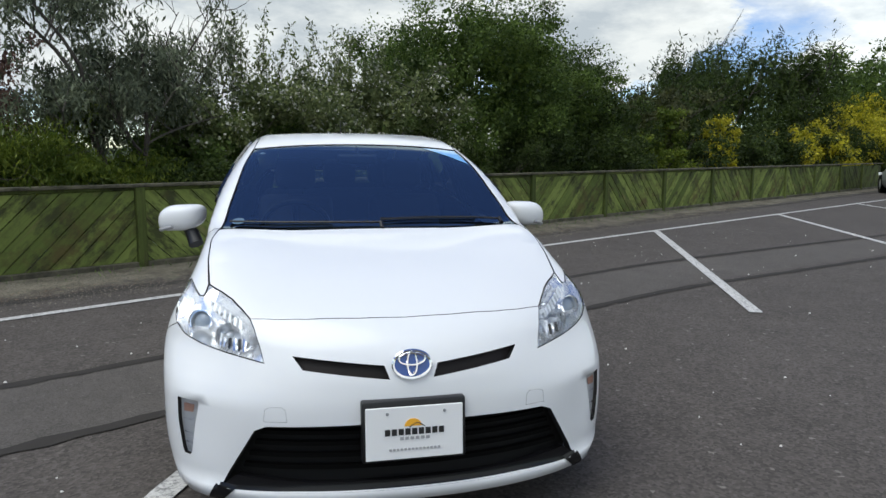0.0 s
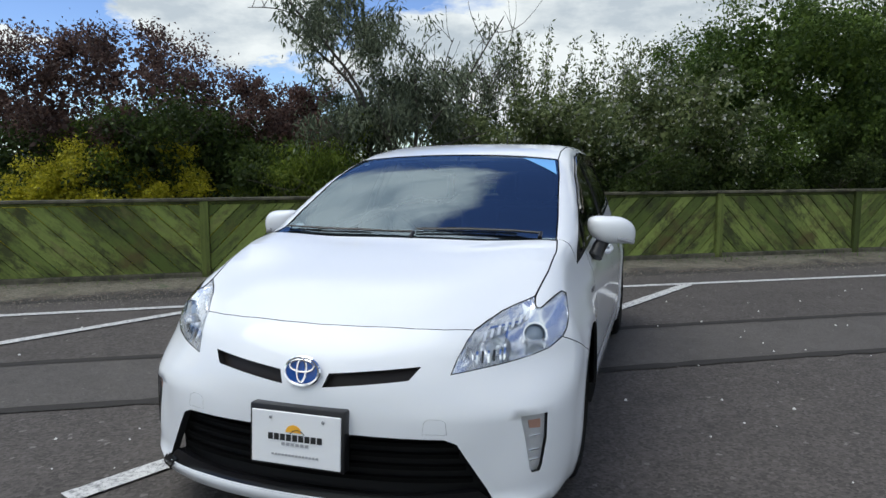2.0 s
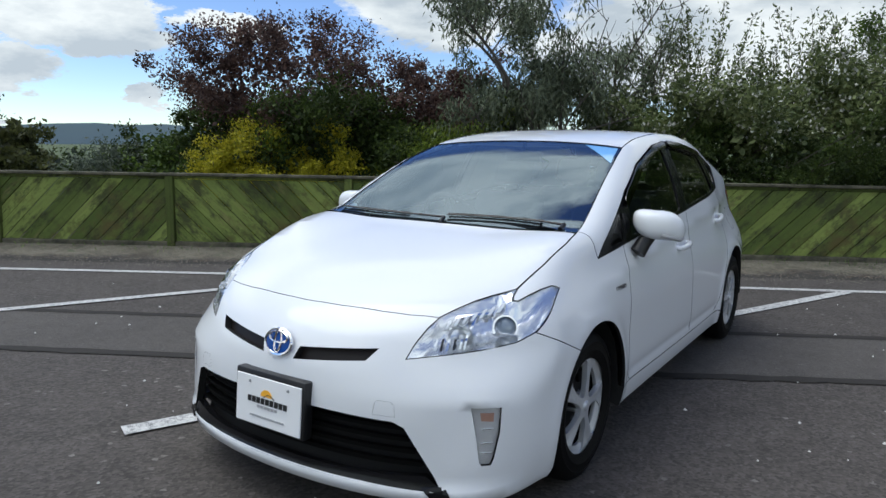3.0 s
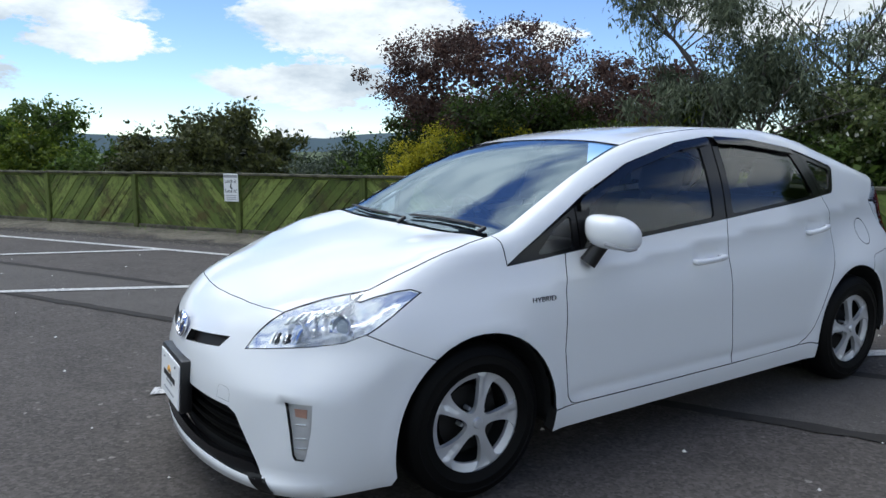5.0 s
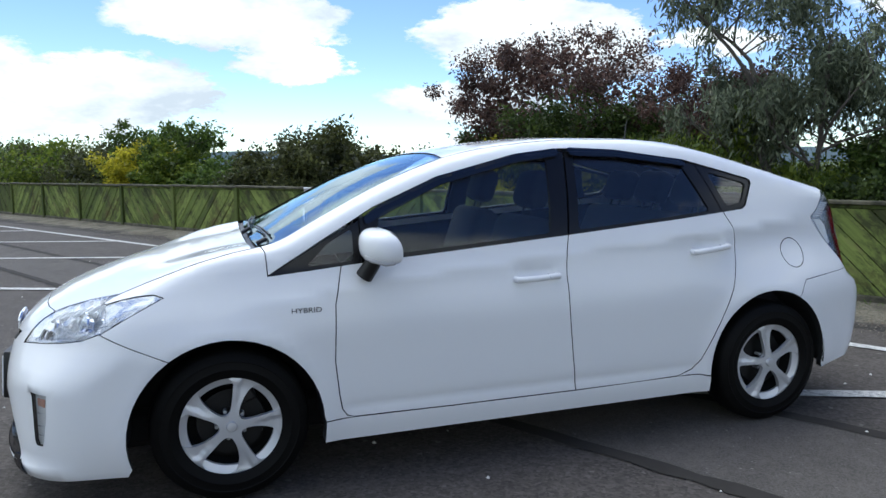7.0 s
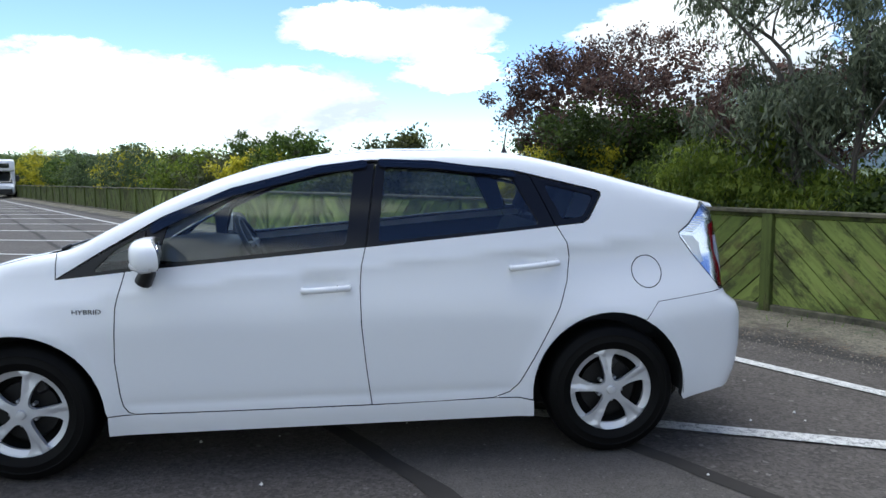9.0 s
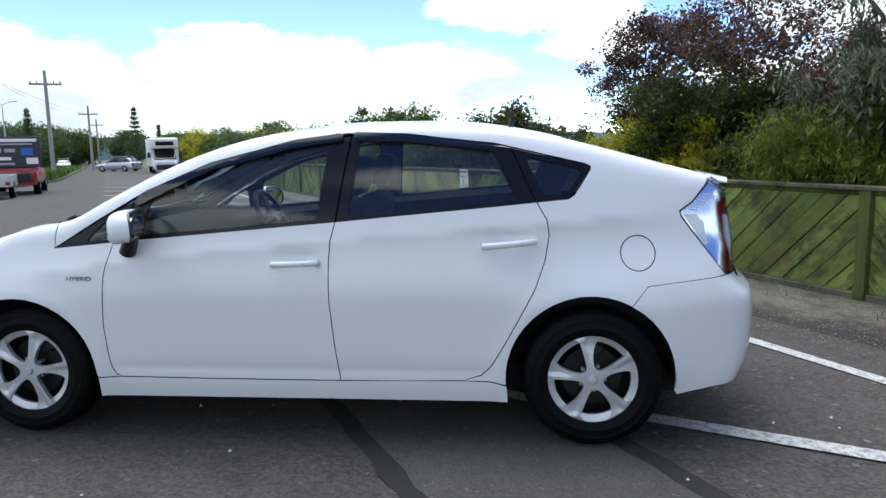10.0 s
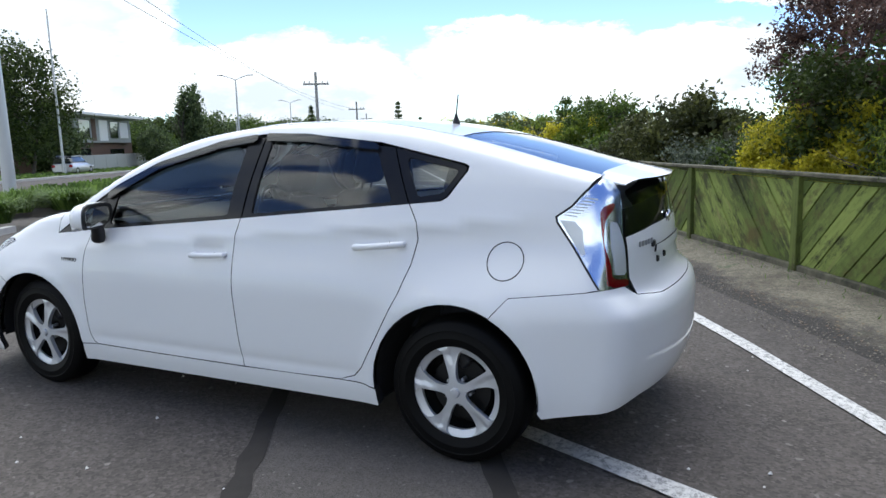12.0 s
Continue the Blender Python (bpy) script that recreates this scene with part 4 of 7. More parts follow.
# fog lamps in their recesses
PALE_AMBER = material("pale_amber_bulb", (.55, .31, .23), .2, coat=.6)
fog_pts = rim(FOG)
FOG_SILVER = material("fog_lamp_reflector", (.80, .80, .81), .25, metal=.35)
fogs = panel("fog_lamp", fog_pts, FOG_SILVER, car, FRONT, lift=-.014, flange=.02, gap=-.01, step=.02, both=True, label="upright fog lamp with an amber bulb")
fog_glass = panel("lens", fog_pts, GLASS_LAMP, car, FRONT, lift=-.002, flange=.004, gap=-.001, step=.03, both=True)
ambers = panel("amber_bulb", rim([("f", .757, .490), ("f", .800, .490), ("f", .800, .455), ("f", .763, .458)]), PALE_AMBER, car, FRONT, lift=-.010, flange=.006, step=.02, both=True, label="amber indicator bulb")
bars = [panel("lamp_divider", rim([("f", .765, z0), ("f", .80, z0 + .002), ("f", .80, z0 - .006), ("f", .765, z0 - .008)]), CHROME, car, FRONT, lift=-.008, flange=.006, step=.02, both=True) for z0 in (.435, .385, .35)]
for k in (0, 1):
    fog_glass[k].parent = ambers[k].parent = fogs[k]
    for b in bars:
        b[k].parent = fogs[k]

# tail lamps
tail_pts = rim(TAIL_FRONT + [("t", .56, 1.895), ("t", .53, 1.935), ("r", .545, 1.12), ("r", .582, .98), ("r", .577, .80), ("r", .575, .757), ("s", 1.94, .772)])
TAIL_CHROME = material("tail_lamp_chrome", (.80, .85, .93), .2, metal=1.0)
tails = panel("tail_lamp", tail_pts, TAIL_CHROME, car, REAR, lift=-.006, flange=.03, gap=.006, step=.03, both=True, label="tall chrome tail lamp with a red light strip")
tail_glass = panel("lens", tail_pts, GLASS_LAMP, car, REAR, lift=-.001, flange=.004, gap=.006, step=.03, both=True)
seals = panel("lamp_seal", tail_pts, BLACK_PLASTIC, car, REAR, lift=-.012, flange=.01, gap=-.008, step=.03, both=True, label="black rubber seal round the lamp")
reds = panel("red_light", rim([("r", .600, 1.112), ("s", 1.912, 1.09), ("s", 1.918, 1.027), ("s", 1.939, .93), ("s", 1.957, .82), ("s", 1.963, .785), ("r", .585, .770), ("r", .583, .800), ("r", .684, .812), ("r", .678, .94), ("r", .667, .99), ("r", .650, 1.05), ("r", .612, 1.085)]),
             RED_LENS, car, REAR, lift=-.002, flange=.006, gap=0, step=.02, rounds=1, both=True, label="narrow red light strip")
whites = panel("reversing_light", rim([("r", .638, 1.045), ("r", .605, 1.03), ("r", .588, .95), ("r", .584, .812), ("r", .670, .824), ("r", .663, .94), ("r", .652, .99)]), CLEAR_WHITE, car, REAR, lift=-.003, flange=.006, rounds=1, gap=.004, step=.025, both=True, label="frosted white reversing light")
marks = panel("side_reflector", rim([("s", 1.757, 1.045), ("s", 1.815, 1.040), ("s", 1.850, 1.005), ("s", 1.866, .915), ("s", 1.850, .908)]), CLEAR_WHITE, car, REAR, lift=-.004, flange=.003, gap=0, step=.03, both=True)
ribs = []
for i in range(7):                                   # ribs across the upper chrome
    y0, z0 = 1.772 + .013 * i, 1.068 + .011 * i
    ribs.append(panel("reflector_rib", rim([("s", y0, z0), ("s", y0 + .052, z0 - .006), ("s", y0 + .052, z0 - .0105), ("s", y0, z0 - .0045)]), CLEAR_WHITE, car, REAR, lift=-.0035, flange=.003, gap=0, step=.03, both=True))
for k in (0, 1):
    for q in (tail_glass, reds, whites, marks, seals, *ribs):
        q[k].parent = tails[k]

# spoiler, tailgate furniture
verts, faces, nx, ny = [], [], 30, 6
for layer in (0, 1):
    for i in range(nx + 1):
        x = -.53 + 1.06 * i / nx
        back = 2.070 - .30 * x * x
        for j in range(ny + 1):
            y = 1.875 + (back - 1.875) * j / ny
            top = float(CABIN(y)) - .055 * x * x - .04 * x ** 4 + .003 + .004 * (j / ny) ** 2 - 1.0 * max(abs(x) - .40, 0) ** 2
            verts.append((x, y, top - layer * (.008 + .030 * (1 - j / ny)) * (1 - .6 * (abs(x) / .53) ** 4)))
k0 = (nx + 1) * (ny + 1)
for i in range(nx):
    for j in range(ny):
        a = i * (ny + 1) + j
        faces.append((a, a + ny + 1, a + ny + 2, a + 1))
        faces.append((k0 + a, k0 + a + 1, k0 + a + ny + 2, k0 + a + ny + 1))
for i in range(nx):
    a = i * (ny + 1) + ny
    faces.append((a, a + ny + 1, k0 + a + ny + 1, k0 + a))
for i in (0, nx):
    for j in range(ny):
        a = i * (ny + 1) + j
        faces.append((a, a + 1, k0 + a + 1, k0 + a) if i == 0 else (a + 1, a, k0 + a, k0 + a + 1))
spoiler = mesh_ob("spoiler", verts, faces, PAINT, car, "white tail spoiler with a black underside", smooth=True)
spoiler.data.set_sharp_from_angle(angle=radians(30))
spoiler.data.materials.append(GLOSS_BLACK)
for f in spoiler.data.polygons:
    f.material_index = 1 if f.normal.z < -.2 or (f.normal.y > .5 and f.normal.z < .5) else 0
emblem(pose(0, 2.066, .985, 8, 0, 180), .85, gate_low, GLOSS_BLACK)
for i in range(5):
    bm = bmesh.new()
    p = spot("r", .47 - .032 * i, .925)
    box(bm, (p[0] - .011, p[1] - .002, .915), (p[0] + .011, p[1] + .006, .938), .002)
    part("badge_bar", bm, STEEL, gate_low, "grey metal bar of the model badge")
panel("handle_recess", rim([("r", 0, .905), ("r", .30, .90), ("r", .315, .872), ("r", 0, .872)], True), PAINT, gate_low, REAR, lift=.009, flange=.012, gap=0, step=.04, label="white handle strip above the plate recess")
for x, z, w in ((.33, .912, .018), (.285, .838, .006), (.18, .846, .006)):
    bm = bmesh.new()
    p = spot("r", x, z)
    box(bm, (x - w, p[1] - .01, z - .014), (x + w, p[1] + .012, z + .014), .004)
    part("plate_fixing", bm, BLACK_PLASTIC, gate_low)
p = spot("t", 0, .985)
bm = bmesh.new()
lathe(bm, [(.022, -.005), (.020, .012), (.010, .034), (.006, .05)], Matrix.Translation(Vector(p)), 18)
tube(bm, [(p[0], p[1], p[2] + .045), (p[0], p[1] + .015, p[2] + .15)], .0045, 8, .003)
part("aerial", bm, BLACK_PLASTIC, car, "short black roof aerial", True)

# door mirrors
def superball(bm, c, r, e, m=None, nu=28, nv=16):
    rows = []
    pw = lambda v, k: math.copysign(abs(v) ** k, v)
    for j in range(1, nv):
        b = -math.pi / 2 + math.pi * j / nv
        rows.append([bm.verts.new((m or Matrix()) @ Vector((c[0] + r[0] * pw(math.cos(b), e) * pw(math.cos(a), e), c[1] + r[1] * pw(math.cos(b), e) * pw(math.sin(a), e), c[2] + r[2] * pw(math.sin(b), e))))
                     for a in (2 * math.pi * i / nu for i in range(nu))])
    for p0, p1 in zip(rows, rows[1:]):
        for i in range(nu):
            bm.faces.new((p0[i], p0[(i + 1) % nu], p1[(i + 1) % nu], p1[i]))
    bm.faces.new(rows[0][::-1]), bm.faces.new(rows[-1])
    return bm


bm = bmesh.new()
superball(bm, (0, 0, 0), (.120, .078, .068), .74)
for v in bm.verts:                                   # flat at the back, drooping towards the tip
    if v.co.y > .028:
        v.co.y = .028 + (v.co.y - .028) * .12
    v.co.z -= .018 * (v.co.x / .107) * abs(v.co.x / .107)
    v.co.y += .018 * (v.co.x / .107) ** 2
shell = part("mirror_shell", bm, PAINT, car, "white door mirror", True)
shell.data.materials.append(BLACK_PLASTIC)                  # the rim round the glass is black
for f in shell.data.polygons:
    f.material_index = 1 if f.center.y > .014 + .018 * (f.center.x / .107) ** 2 else 0
shell.matrix_basis = pose(.925, -.745, 1.033, 0, 0, 12)
verts = [(.090 * math.copysign(abs(math.cos(a)) ** .6, math.cos(a)), .0385, -.004 + .052 * math.copysign(abs(math.sin(a)) ** .6, math.sin(a))) for a in (2 * math.pi * i / 28 for i in range(28))]
verts = [(x, y + .018 * (x / .107) ** 2 - .003, z - .018 * (x / .107) * abs(x / .107)) for x, y, z in verts]
mesh_ob("mirror_glass", verts + [(x, y - .012, z) for x, y, z in verts], [tuple(range(28))] + [(i, (i + 1) % 28, 28 + (i + 1) % 28, 28 + i) for i in range(28)], MIRROR, shell)
bm = bmesh.new()
tube(bm, [(.02, -.070, -.040), (.06, -.058, -.050), (.100, -.020, -.062), (.109, .015, -.058)], .010, 8)
part("indicator", bm, BAR_GREY, shell, "grey indicator strip", True)
bm = bmesh.new()
tube(bm, [(-.035, .0, -.05), (-.060, -.01, -.085), (-.085, -.035, -.135)], .032, 10, .038)
part("mirror_stalk", bm, BLACK_PLASTIC, shell, "black mirror foot", True)
twin = mirrored(shell)
twin.parent, twin.matrix_basis = car, pose(-.955, -.745, 1.033, 0, 0, -12)
for ch in list(shell.children):
    c2 = mirrored(ch)
    c2.parent = twin

# handles, badges, visors, wipers
def handle(y0, z0, y1, z1, owners):
    pts = []
    for i in range(9):
        t = i / 8
        y, z = y0 + (y1 - y0) * t, z0 + (z1 - z0) * t
        x = float(half_width(np.array([y]), np.array([z - .03]))[0])
        pts.append((x + .012 + .012 * math.sin(math.pi * t), y, z))
    bm = bmesh.new()
    tube(bm, [(pts[0][0] - .03, *pts[0][1:]), *pts, (pts[-1][0] - .03, *pts[-1][1:])], .0145, 10)
    side_on = bmesh.new()                                  # the grip's seam with its rear cap
    tube(side_on, [(pts[6][0] - .012, pts[6][1], pts[6][2] + .0155), (pts[6][0] + .0145, pts[6][1], pts[6][2]), (pts[6][0] - .012, pts[6][1], pts[6][2] - .0155)], .0016, 5)
    a = part("door_handle", bm, PAINT, owners[0], smooth=True)
    b = mirrored(a)
    b.parent = owners[1]
    seam = part("cap_seam", side_on, BLACK_PLASTIC, a)
    mirrored(seam).parent = b


handle(-.100, .842, .105, .850, door_f)
handle(.865, .918, 1.090, .936, door_r)
BADGE_GREY = material("dark_badge_metal", (.07, .07, .075), .3, metal=.5)
words = bpy.data.curves.new("badge", "FONT")
words.body, words.size, words.extrude, words.align_x = "HYBRID", .030, .002, "CENTER"
wob = new("badge_text", words)
deps = bpy.context.evaluated_depsgraph_get()
wme = bpy.data.meshes.new_from_object(wob.evaluated_get(deps))
bpy.data.objects.remove(wob)
wme.materials.clear()
wme.materials.append(BADGE_GREY)
for sx in (1, -1):
    b = new("badge_lettering", wme)
    b.parent, b["label"] = car, "grey metal badge that reads HYBRID"
    b.matrix_basis = pose(sx * (float(half_width(np.array([-1.04]), np.array([.778]))[0]) + .001), -1.04, .765, 90, 0, 90 * sx) @ Matrix.Diagonal((1.2, 1, 1, 1))
for spots, owners in (([("s", -.775, 1.145), ("s", -.71, 1.182), ("s", -.43, 1.300), ("s", -.03, 1.398), ("s", .20, 1.425), ("s", .20, 1.390), ("s", -.03, 1.362), ("s", -.42, 1.265), ("s", -.70, 1.138), ("s", -.775, 1.10)], door_f),
                      ([("s", .25, 1.428), ("s", .51, 1.418), ("s", .90, 1.368), ("s", .92, 1.335), ("s", .51, 1.383), ("s", .26, 1.392)], door_r)):
    vs = panel("wind_deflector", rim(spots), VISOR, car, MIDDLE, lift=.014, flange=.010, gap=0, rounds=1, both=True, label="smoked wind deflector above the window")
    for k in (0, 1):
        vs[k].parent = owners[k]
for pts in ([(.64, -1.175), (.52, -1.165), (.28, -1.175), (.03, -1.190)], [(.03, -1.212), (-.2, -1.205), (-.45, -1.190), (-.68, -1.160)]):
    bm = bmesh.new()
    tube(bm, [Vector(spot("t", *q)) + Vector((0, 0, .012)) for q in pts], .006, 6, .004)
    tube(bm, [Vector(spot("t", x, y + .016)) + Vector((0, 0, .006)) for x, y in pts[1:]], .0045, 5)
    tube(bm, [Vector(spot("t", pts[0][0], pts[0][1] - .04)) + Vector((0, 0, .004)), Vector(spot("t", *pts[0])) + Vector((0, 0, .013))], .010, 8)
    part("wiper", bm, BLACK_PLASTIC, car, "black windscreen wiper", True)
for q, r, mat in ((("t", -.645, -1.12), .03, CLEAR_WHITE), (("t", -.545, -.44), .016, CLEAR_WHITE)):
    p = spot(*q)
    n = facing(np.array([p]))[0]
    bm = bmesh.new()
    lathe(bm, [(.0005, .001), (r, .001), (r, -.001)], Matrix.Translation(Vector(p) - Vector(n) * .010) @ Vector(n).to_track_quat("Z", "Y").to_matrix().to_4x4(), 20)
    part("screen_sticker", bm, mat, screen, "small pale sticker")

# wheels
def wheel_cover():
    """A five-spoke cover: a domed disc with five drop-shaped openings."""
    R = .209
    loops = [np.array([(R * math.cos(a), R * math.sin(a)) for a in (2 * math.pi * i / 70 for i in range(70))])]
    drop = [(.045, 0), (.053, -17), (.075, -24.5), (.110, -26.5), (.150, -27.5), (.176, -27.5), (.192, -23), (.2025, -13), (.2025, 0), (.199, 7), (.187, 15), (.165, 20), (.145, 22.5), (.110, 24.5), (.075, 23), (.053, 16)]
    for k in range(5):
        q = np.array([(r * math.cos(radians(a + 72 * k + 18)), r * math.sin(radians(a + 72 * k + 18))) for r, a in drop])
        loops.append(dense(softened(q, 2), .008))
    g = np.arange(-R, R, .010)
    gx, gy = np.meshgrid(g, g)
    gx[::2] += .005
    grid = np.stack([gx.ravel(), gy.ravel()], -1)
    ok = inside(grid, loops[0])
    for h in loops[1:]:
        ok &= ~inside(grid, h)
    border = np.concatenate(loops)
    grid = grid[ok]
    grid = grid[np.min(np.linalg.norm(grid[:, None] - border[None], axis=-1), axis=1) > .0045]
    edges, n0 = [], 0
    for l in loops:
        edges += [(n0 + i, n0 + (i + 1) % len(l)) for i in range(len(l))]
        n0 += len(l)
    co, _, tris, *_ = geometry.delaunay_2d_cdt([Vector(p) for p in np.concatenate([border, grid])], edges, [], 0, 1e-7)
    q, tris = np.array([tuple(v) for v in co]), np.array([t for t in tris if len(t) == 3])
    mid = q[tris].mean(1)
    ok = inside(mid, loops[0])
    for h in loops[1:]:
        ok &= ~inside(mid, h)
    tris = tris[ok]
    r = np.linalg.norm(q, axis=1)
    ang = np.degrees(np.arctan2(q[:, 1], q[:, 0]))
    twist = ((ang + 18 + 360) % 72 - 36) / 36
    h = .018 * np.cos(np.clip(r / R, 0, 1) * 1.45) + .007 * ramp(r, .15, .2) - .005 * twist * ramp(r, .06, .15) * (r < .19)
    h = h - .008 * ramp(r, .202, .209)
    verts, faces = [(*p, z) for p, z in zip(q, h)], []
    up = np.cross(np.c_[q[tris[:, 1]] - q[tris[:, 0]], h[tris[:, 1]] - h[tris[:, 0]]], np.c_[q[tris[:, 2]] - q[tris[:, 0]], h[tris[:, 2]] - h[tris[:, 0]]])[:, 2] < 0
    tris[up] = tris[up][:, ::-1]
    faces = [tuple(t) for t in tris]
    seen = {(a, b) for t in tris for a, b in ((t[0], t[1]), (t[1], t[2]), (t[2], t[0]))}
    for a, b in [e for e in seen if (e[1], e[0]) not in seen]:
        k = len(verts)
        va, vb = verts[a], verts[b]
        verts += [va, vb, (vb[0], vb[1], vb[2] - .022), (va[0], va[1], va[2] - .022)]
        faces.append((k + 1, k, k + 3, k + 2))
    return verts, faces


# near black: the shade behind the spokes is put into the disc's colour
DISC = material("worn_brake_disc", (.006, .006, .006), .55, metal=.4)


def make_wheel():
    w = new("wheel")
    w.parent, w["label"] = car, "black tyre on a silver five-spoke wheel"
    bm = bmesh.new()
    prof = [(.200, -.085), (.210, -.092), (.235, -.098), (.238, -.1005), (.243, -.0985), (.268, -.0965), (.271, -.0985), (.276, -.095), (.300, -.086), (.312, -.070), (.3165, -.04)]
    prof += [(.3175, x) for x in (-.02, .0, .02)] + [(r, -x) for r, x in prof[::-1]]
    lathe(bm, prof, None, 64)
    part("tyre", bm, RUBBER, w, smooth=True)
    v, f = wheel_cover()
    rimob = mesh_ob("rim", [(x * 1.03, y * 1.03, z + .070) for x, y, z in v], f, SILVER, w, "silver five-spoke wheel trim", smooth=True)
    rimob.data.set_sharp_from_angle(angle=radians(50))
    bm = bmesh.new()
    lathe(bm, [(.209, .074), (.204, .079), (.190, .073), (.172, .066), (.170, .058), (.172, .050)], None, 48)
    part("rim_lip", bm, SILVER, w, "silver inner ring of the wheel trim", smooth=True)
    bm = bmesh.new()
    lathe(bm, [(.207, .070), (.196, .05), (.188, -.06), (.05, -.06)], None, 40)
    part("wheel_barrel", bm, DARK_VOID, w, smooth=True)
    bm = bmesh.new()
    lathe(bm, [(.0005, .022), (.135, .022), (.138, .01), (.138, -.01)], None, 36)
    part("brake_disc", bm, DISC, w, smooth=True)
    bm = bmesh.new()
    box(bm, (.075, .045, .0), (.135, .115, .045), .01)
    part("brake_caliper", bm, BLACK_PLASTIC, w)
    bm = bmesh.new()
    lathe(bm, [(.0005, .012), (.018, .010), (.022, .004), (.023, -.006)], Matrix.Translation((0, 0, .088)), 24)
    part("hub_cap", bm, SILVER, rimob, smooth=True)
    for k in range(5):
        bm = bmesh.new()
        a = radians(72 * k + 18)
        lathe(bm, [(.0005, .035), (.008, .033), (.009, .0)], Matrix.Translation((.058 * math.cos(a), .058 * math.sin(a), .034)), 8)
        part("wheel_nut", bm, STEEL, w)
    return w


wheel = make_wheel()
first = True
for sx in (1, -1):
    for k, y in enumerate((-1.352, 1.348)):
        m = Matrix.Translation((sx * .762, y, .3175)) @ pose(0, 0, 0, 90, 0, 90 * sx) @ pose(0, 0, 0, 0, 0, (23, 47)[k])
        if first:
            wheel.matrix_basis, first = m, False
        else:
            copy_thing(wheel, m)

# cabin
cabin = new("interior")
cabin.parent, cabin["label"] = car, "dark fabric cabin with a grey dashboard"
verts, faces = [], []
prof = [(-1.19, .93), (-1.05, .97), (-.85, .985), (-.68, .965), (-.60, .92), (-.60, .80), (-.66, .62)]
for i, x in enumerate(np.linspace(-.70, .70, 15)):
    for y, z in prof:
        hump = .035 * math.exp(-((x + .05) / .16) ** 2) + .03 * math.exp(-((x + .37) / .16) ** 2)
        verts.append((x, y + .02 * (x / .7) ** 2, z + hump * (1 if y > -1.0 else .3)))
    if i:
        k = len(prof)
        for j in range(k - 1):
            a = (i - 1) * k + j
            faces.append((a, a + 1, a + k + 1, a + k))
mesh_ob("dashboard", verts, faces, TRIM_GREY, cabin, "grey moulded dashboard", smooth=True)
bm = bmesh.new()
m = Matrix.Translation((-.37, -.52, .94)) @ pose(0, 0, 0, -62, 0, 0)
tube(bm, [m @ Vector((.185 * math.cos(a), .18 * math.sin(a), 0)) for a in (2 * math.pi * i / 32 for i in range(33))], .016, 8)
tube(bm, [m @ Vector((-.17, 0, 0)), m @ Vector((.17, 0, 0))], .022, 6)
tube(bm, [m @ Vector((0, -.16, 0)), m @ Vector((0, 0, 0))], .020, 6)
tube(bm, [m @ Vector((0, 0, .02)), m @ Vector((0, .02, -.22))], .045, 10)
part("steering_wheel", bm, BLACK_PLASTIC, cabin, smooth=True)


def seat(x, y, wide, recline):
    bm = bmesh.new()
    box(bm, (x - wide / 2, y - .48, .36), (x + wide / 2, y + .04, .56), .06, segs=3)
    m = Matrix.Translation((x, y, .50)) @ pose(0, 0, 0, -recline, 0, 0)
    box(bm, (-wide / 2 + .01, -.07, 0), (wide / 2 - .01, .09, .62), .06, m, 3)
    s = part("seat", bm, FABRIC, cabin, "dark fabric seat", True)
    bm = bmesh.new()
    for hx in ((0,) if wide < .7 else (-.36, 0, .36)):
        box(bm, (hx - .13, -.06, .66), (hx + .13, .05, .86), .045, m, 3)
        for px in (-.05, .05):
            tube(bm, [m @ Vector((hx + px, 0, .58)), m @ Vector((hx + px, 0, .70))], .007, 6)
    part("headrest", bm, FABRIC, s, smooth=True)


seat(-.36, -.02, .50, 18)
seat(.36, -.02, .50, 18)
seat(0, .92, 1.22, 22)
panel("headlining", rim([("t", 0, -.36), ("t", .5, -.31), ("t", .50, .9), ("t", .44, 1.16), ("t", 0, 1.17)], True), TRIM_LIGHT, cabin, MIDDLE, lift=-.03, flange=0, step=.1)
bm = bmesh.new()
box(bm, (-.62, 1.15, .5), (.62, 1.84, .92), .04)
part("load_cover", bm, FABRIC, cabin)
bm = bmesh.new()
box(bm, (-.12, -.36, 1.30), (.12, -.33, 1.36), .012)
tube(bm, [(0, -.35, 1.36), (0, -.33, 1.41)], .01, 6)
part("rear_view_mirror", bm, BLACK_PLASTIC, cabin)


# ---- trees and shrubs ----
BARK = material("bark", (.06, .05, .04), .95)
bk = Nodes(BARK)
bk.color(bk.mix(bk.noise(18, 6, .7, (1, 1, .25)), (.030, .025, .020), (.115, .10, .085)))
bk.bump(bk.noise(40, 5, .6, (1, 1, .3)), .6, .01)
BARK_PALE = material("pale_bark", (.18, .165, .15), .9)
pk = Nodes(BARK_PALE)
pk.color(pk.mix(pk.noise(22, 6, .7), (.09, .08, .07), (.26, .24, .215)))


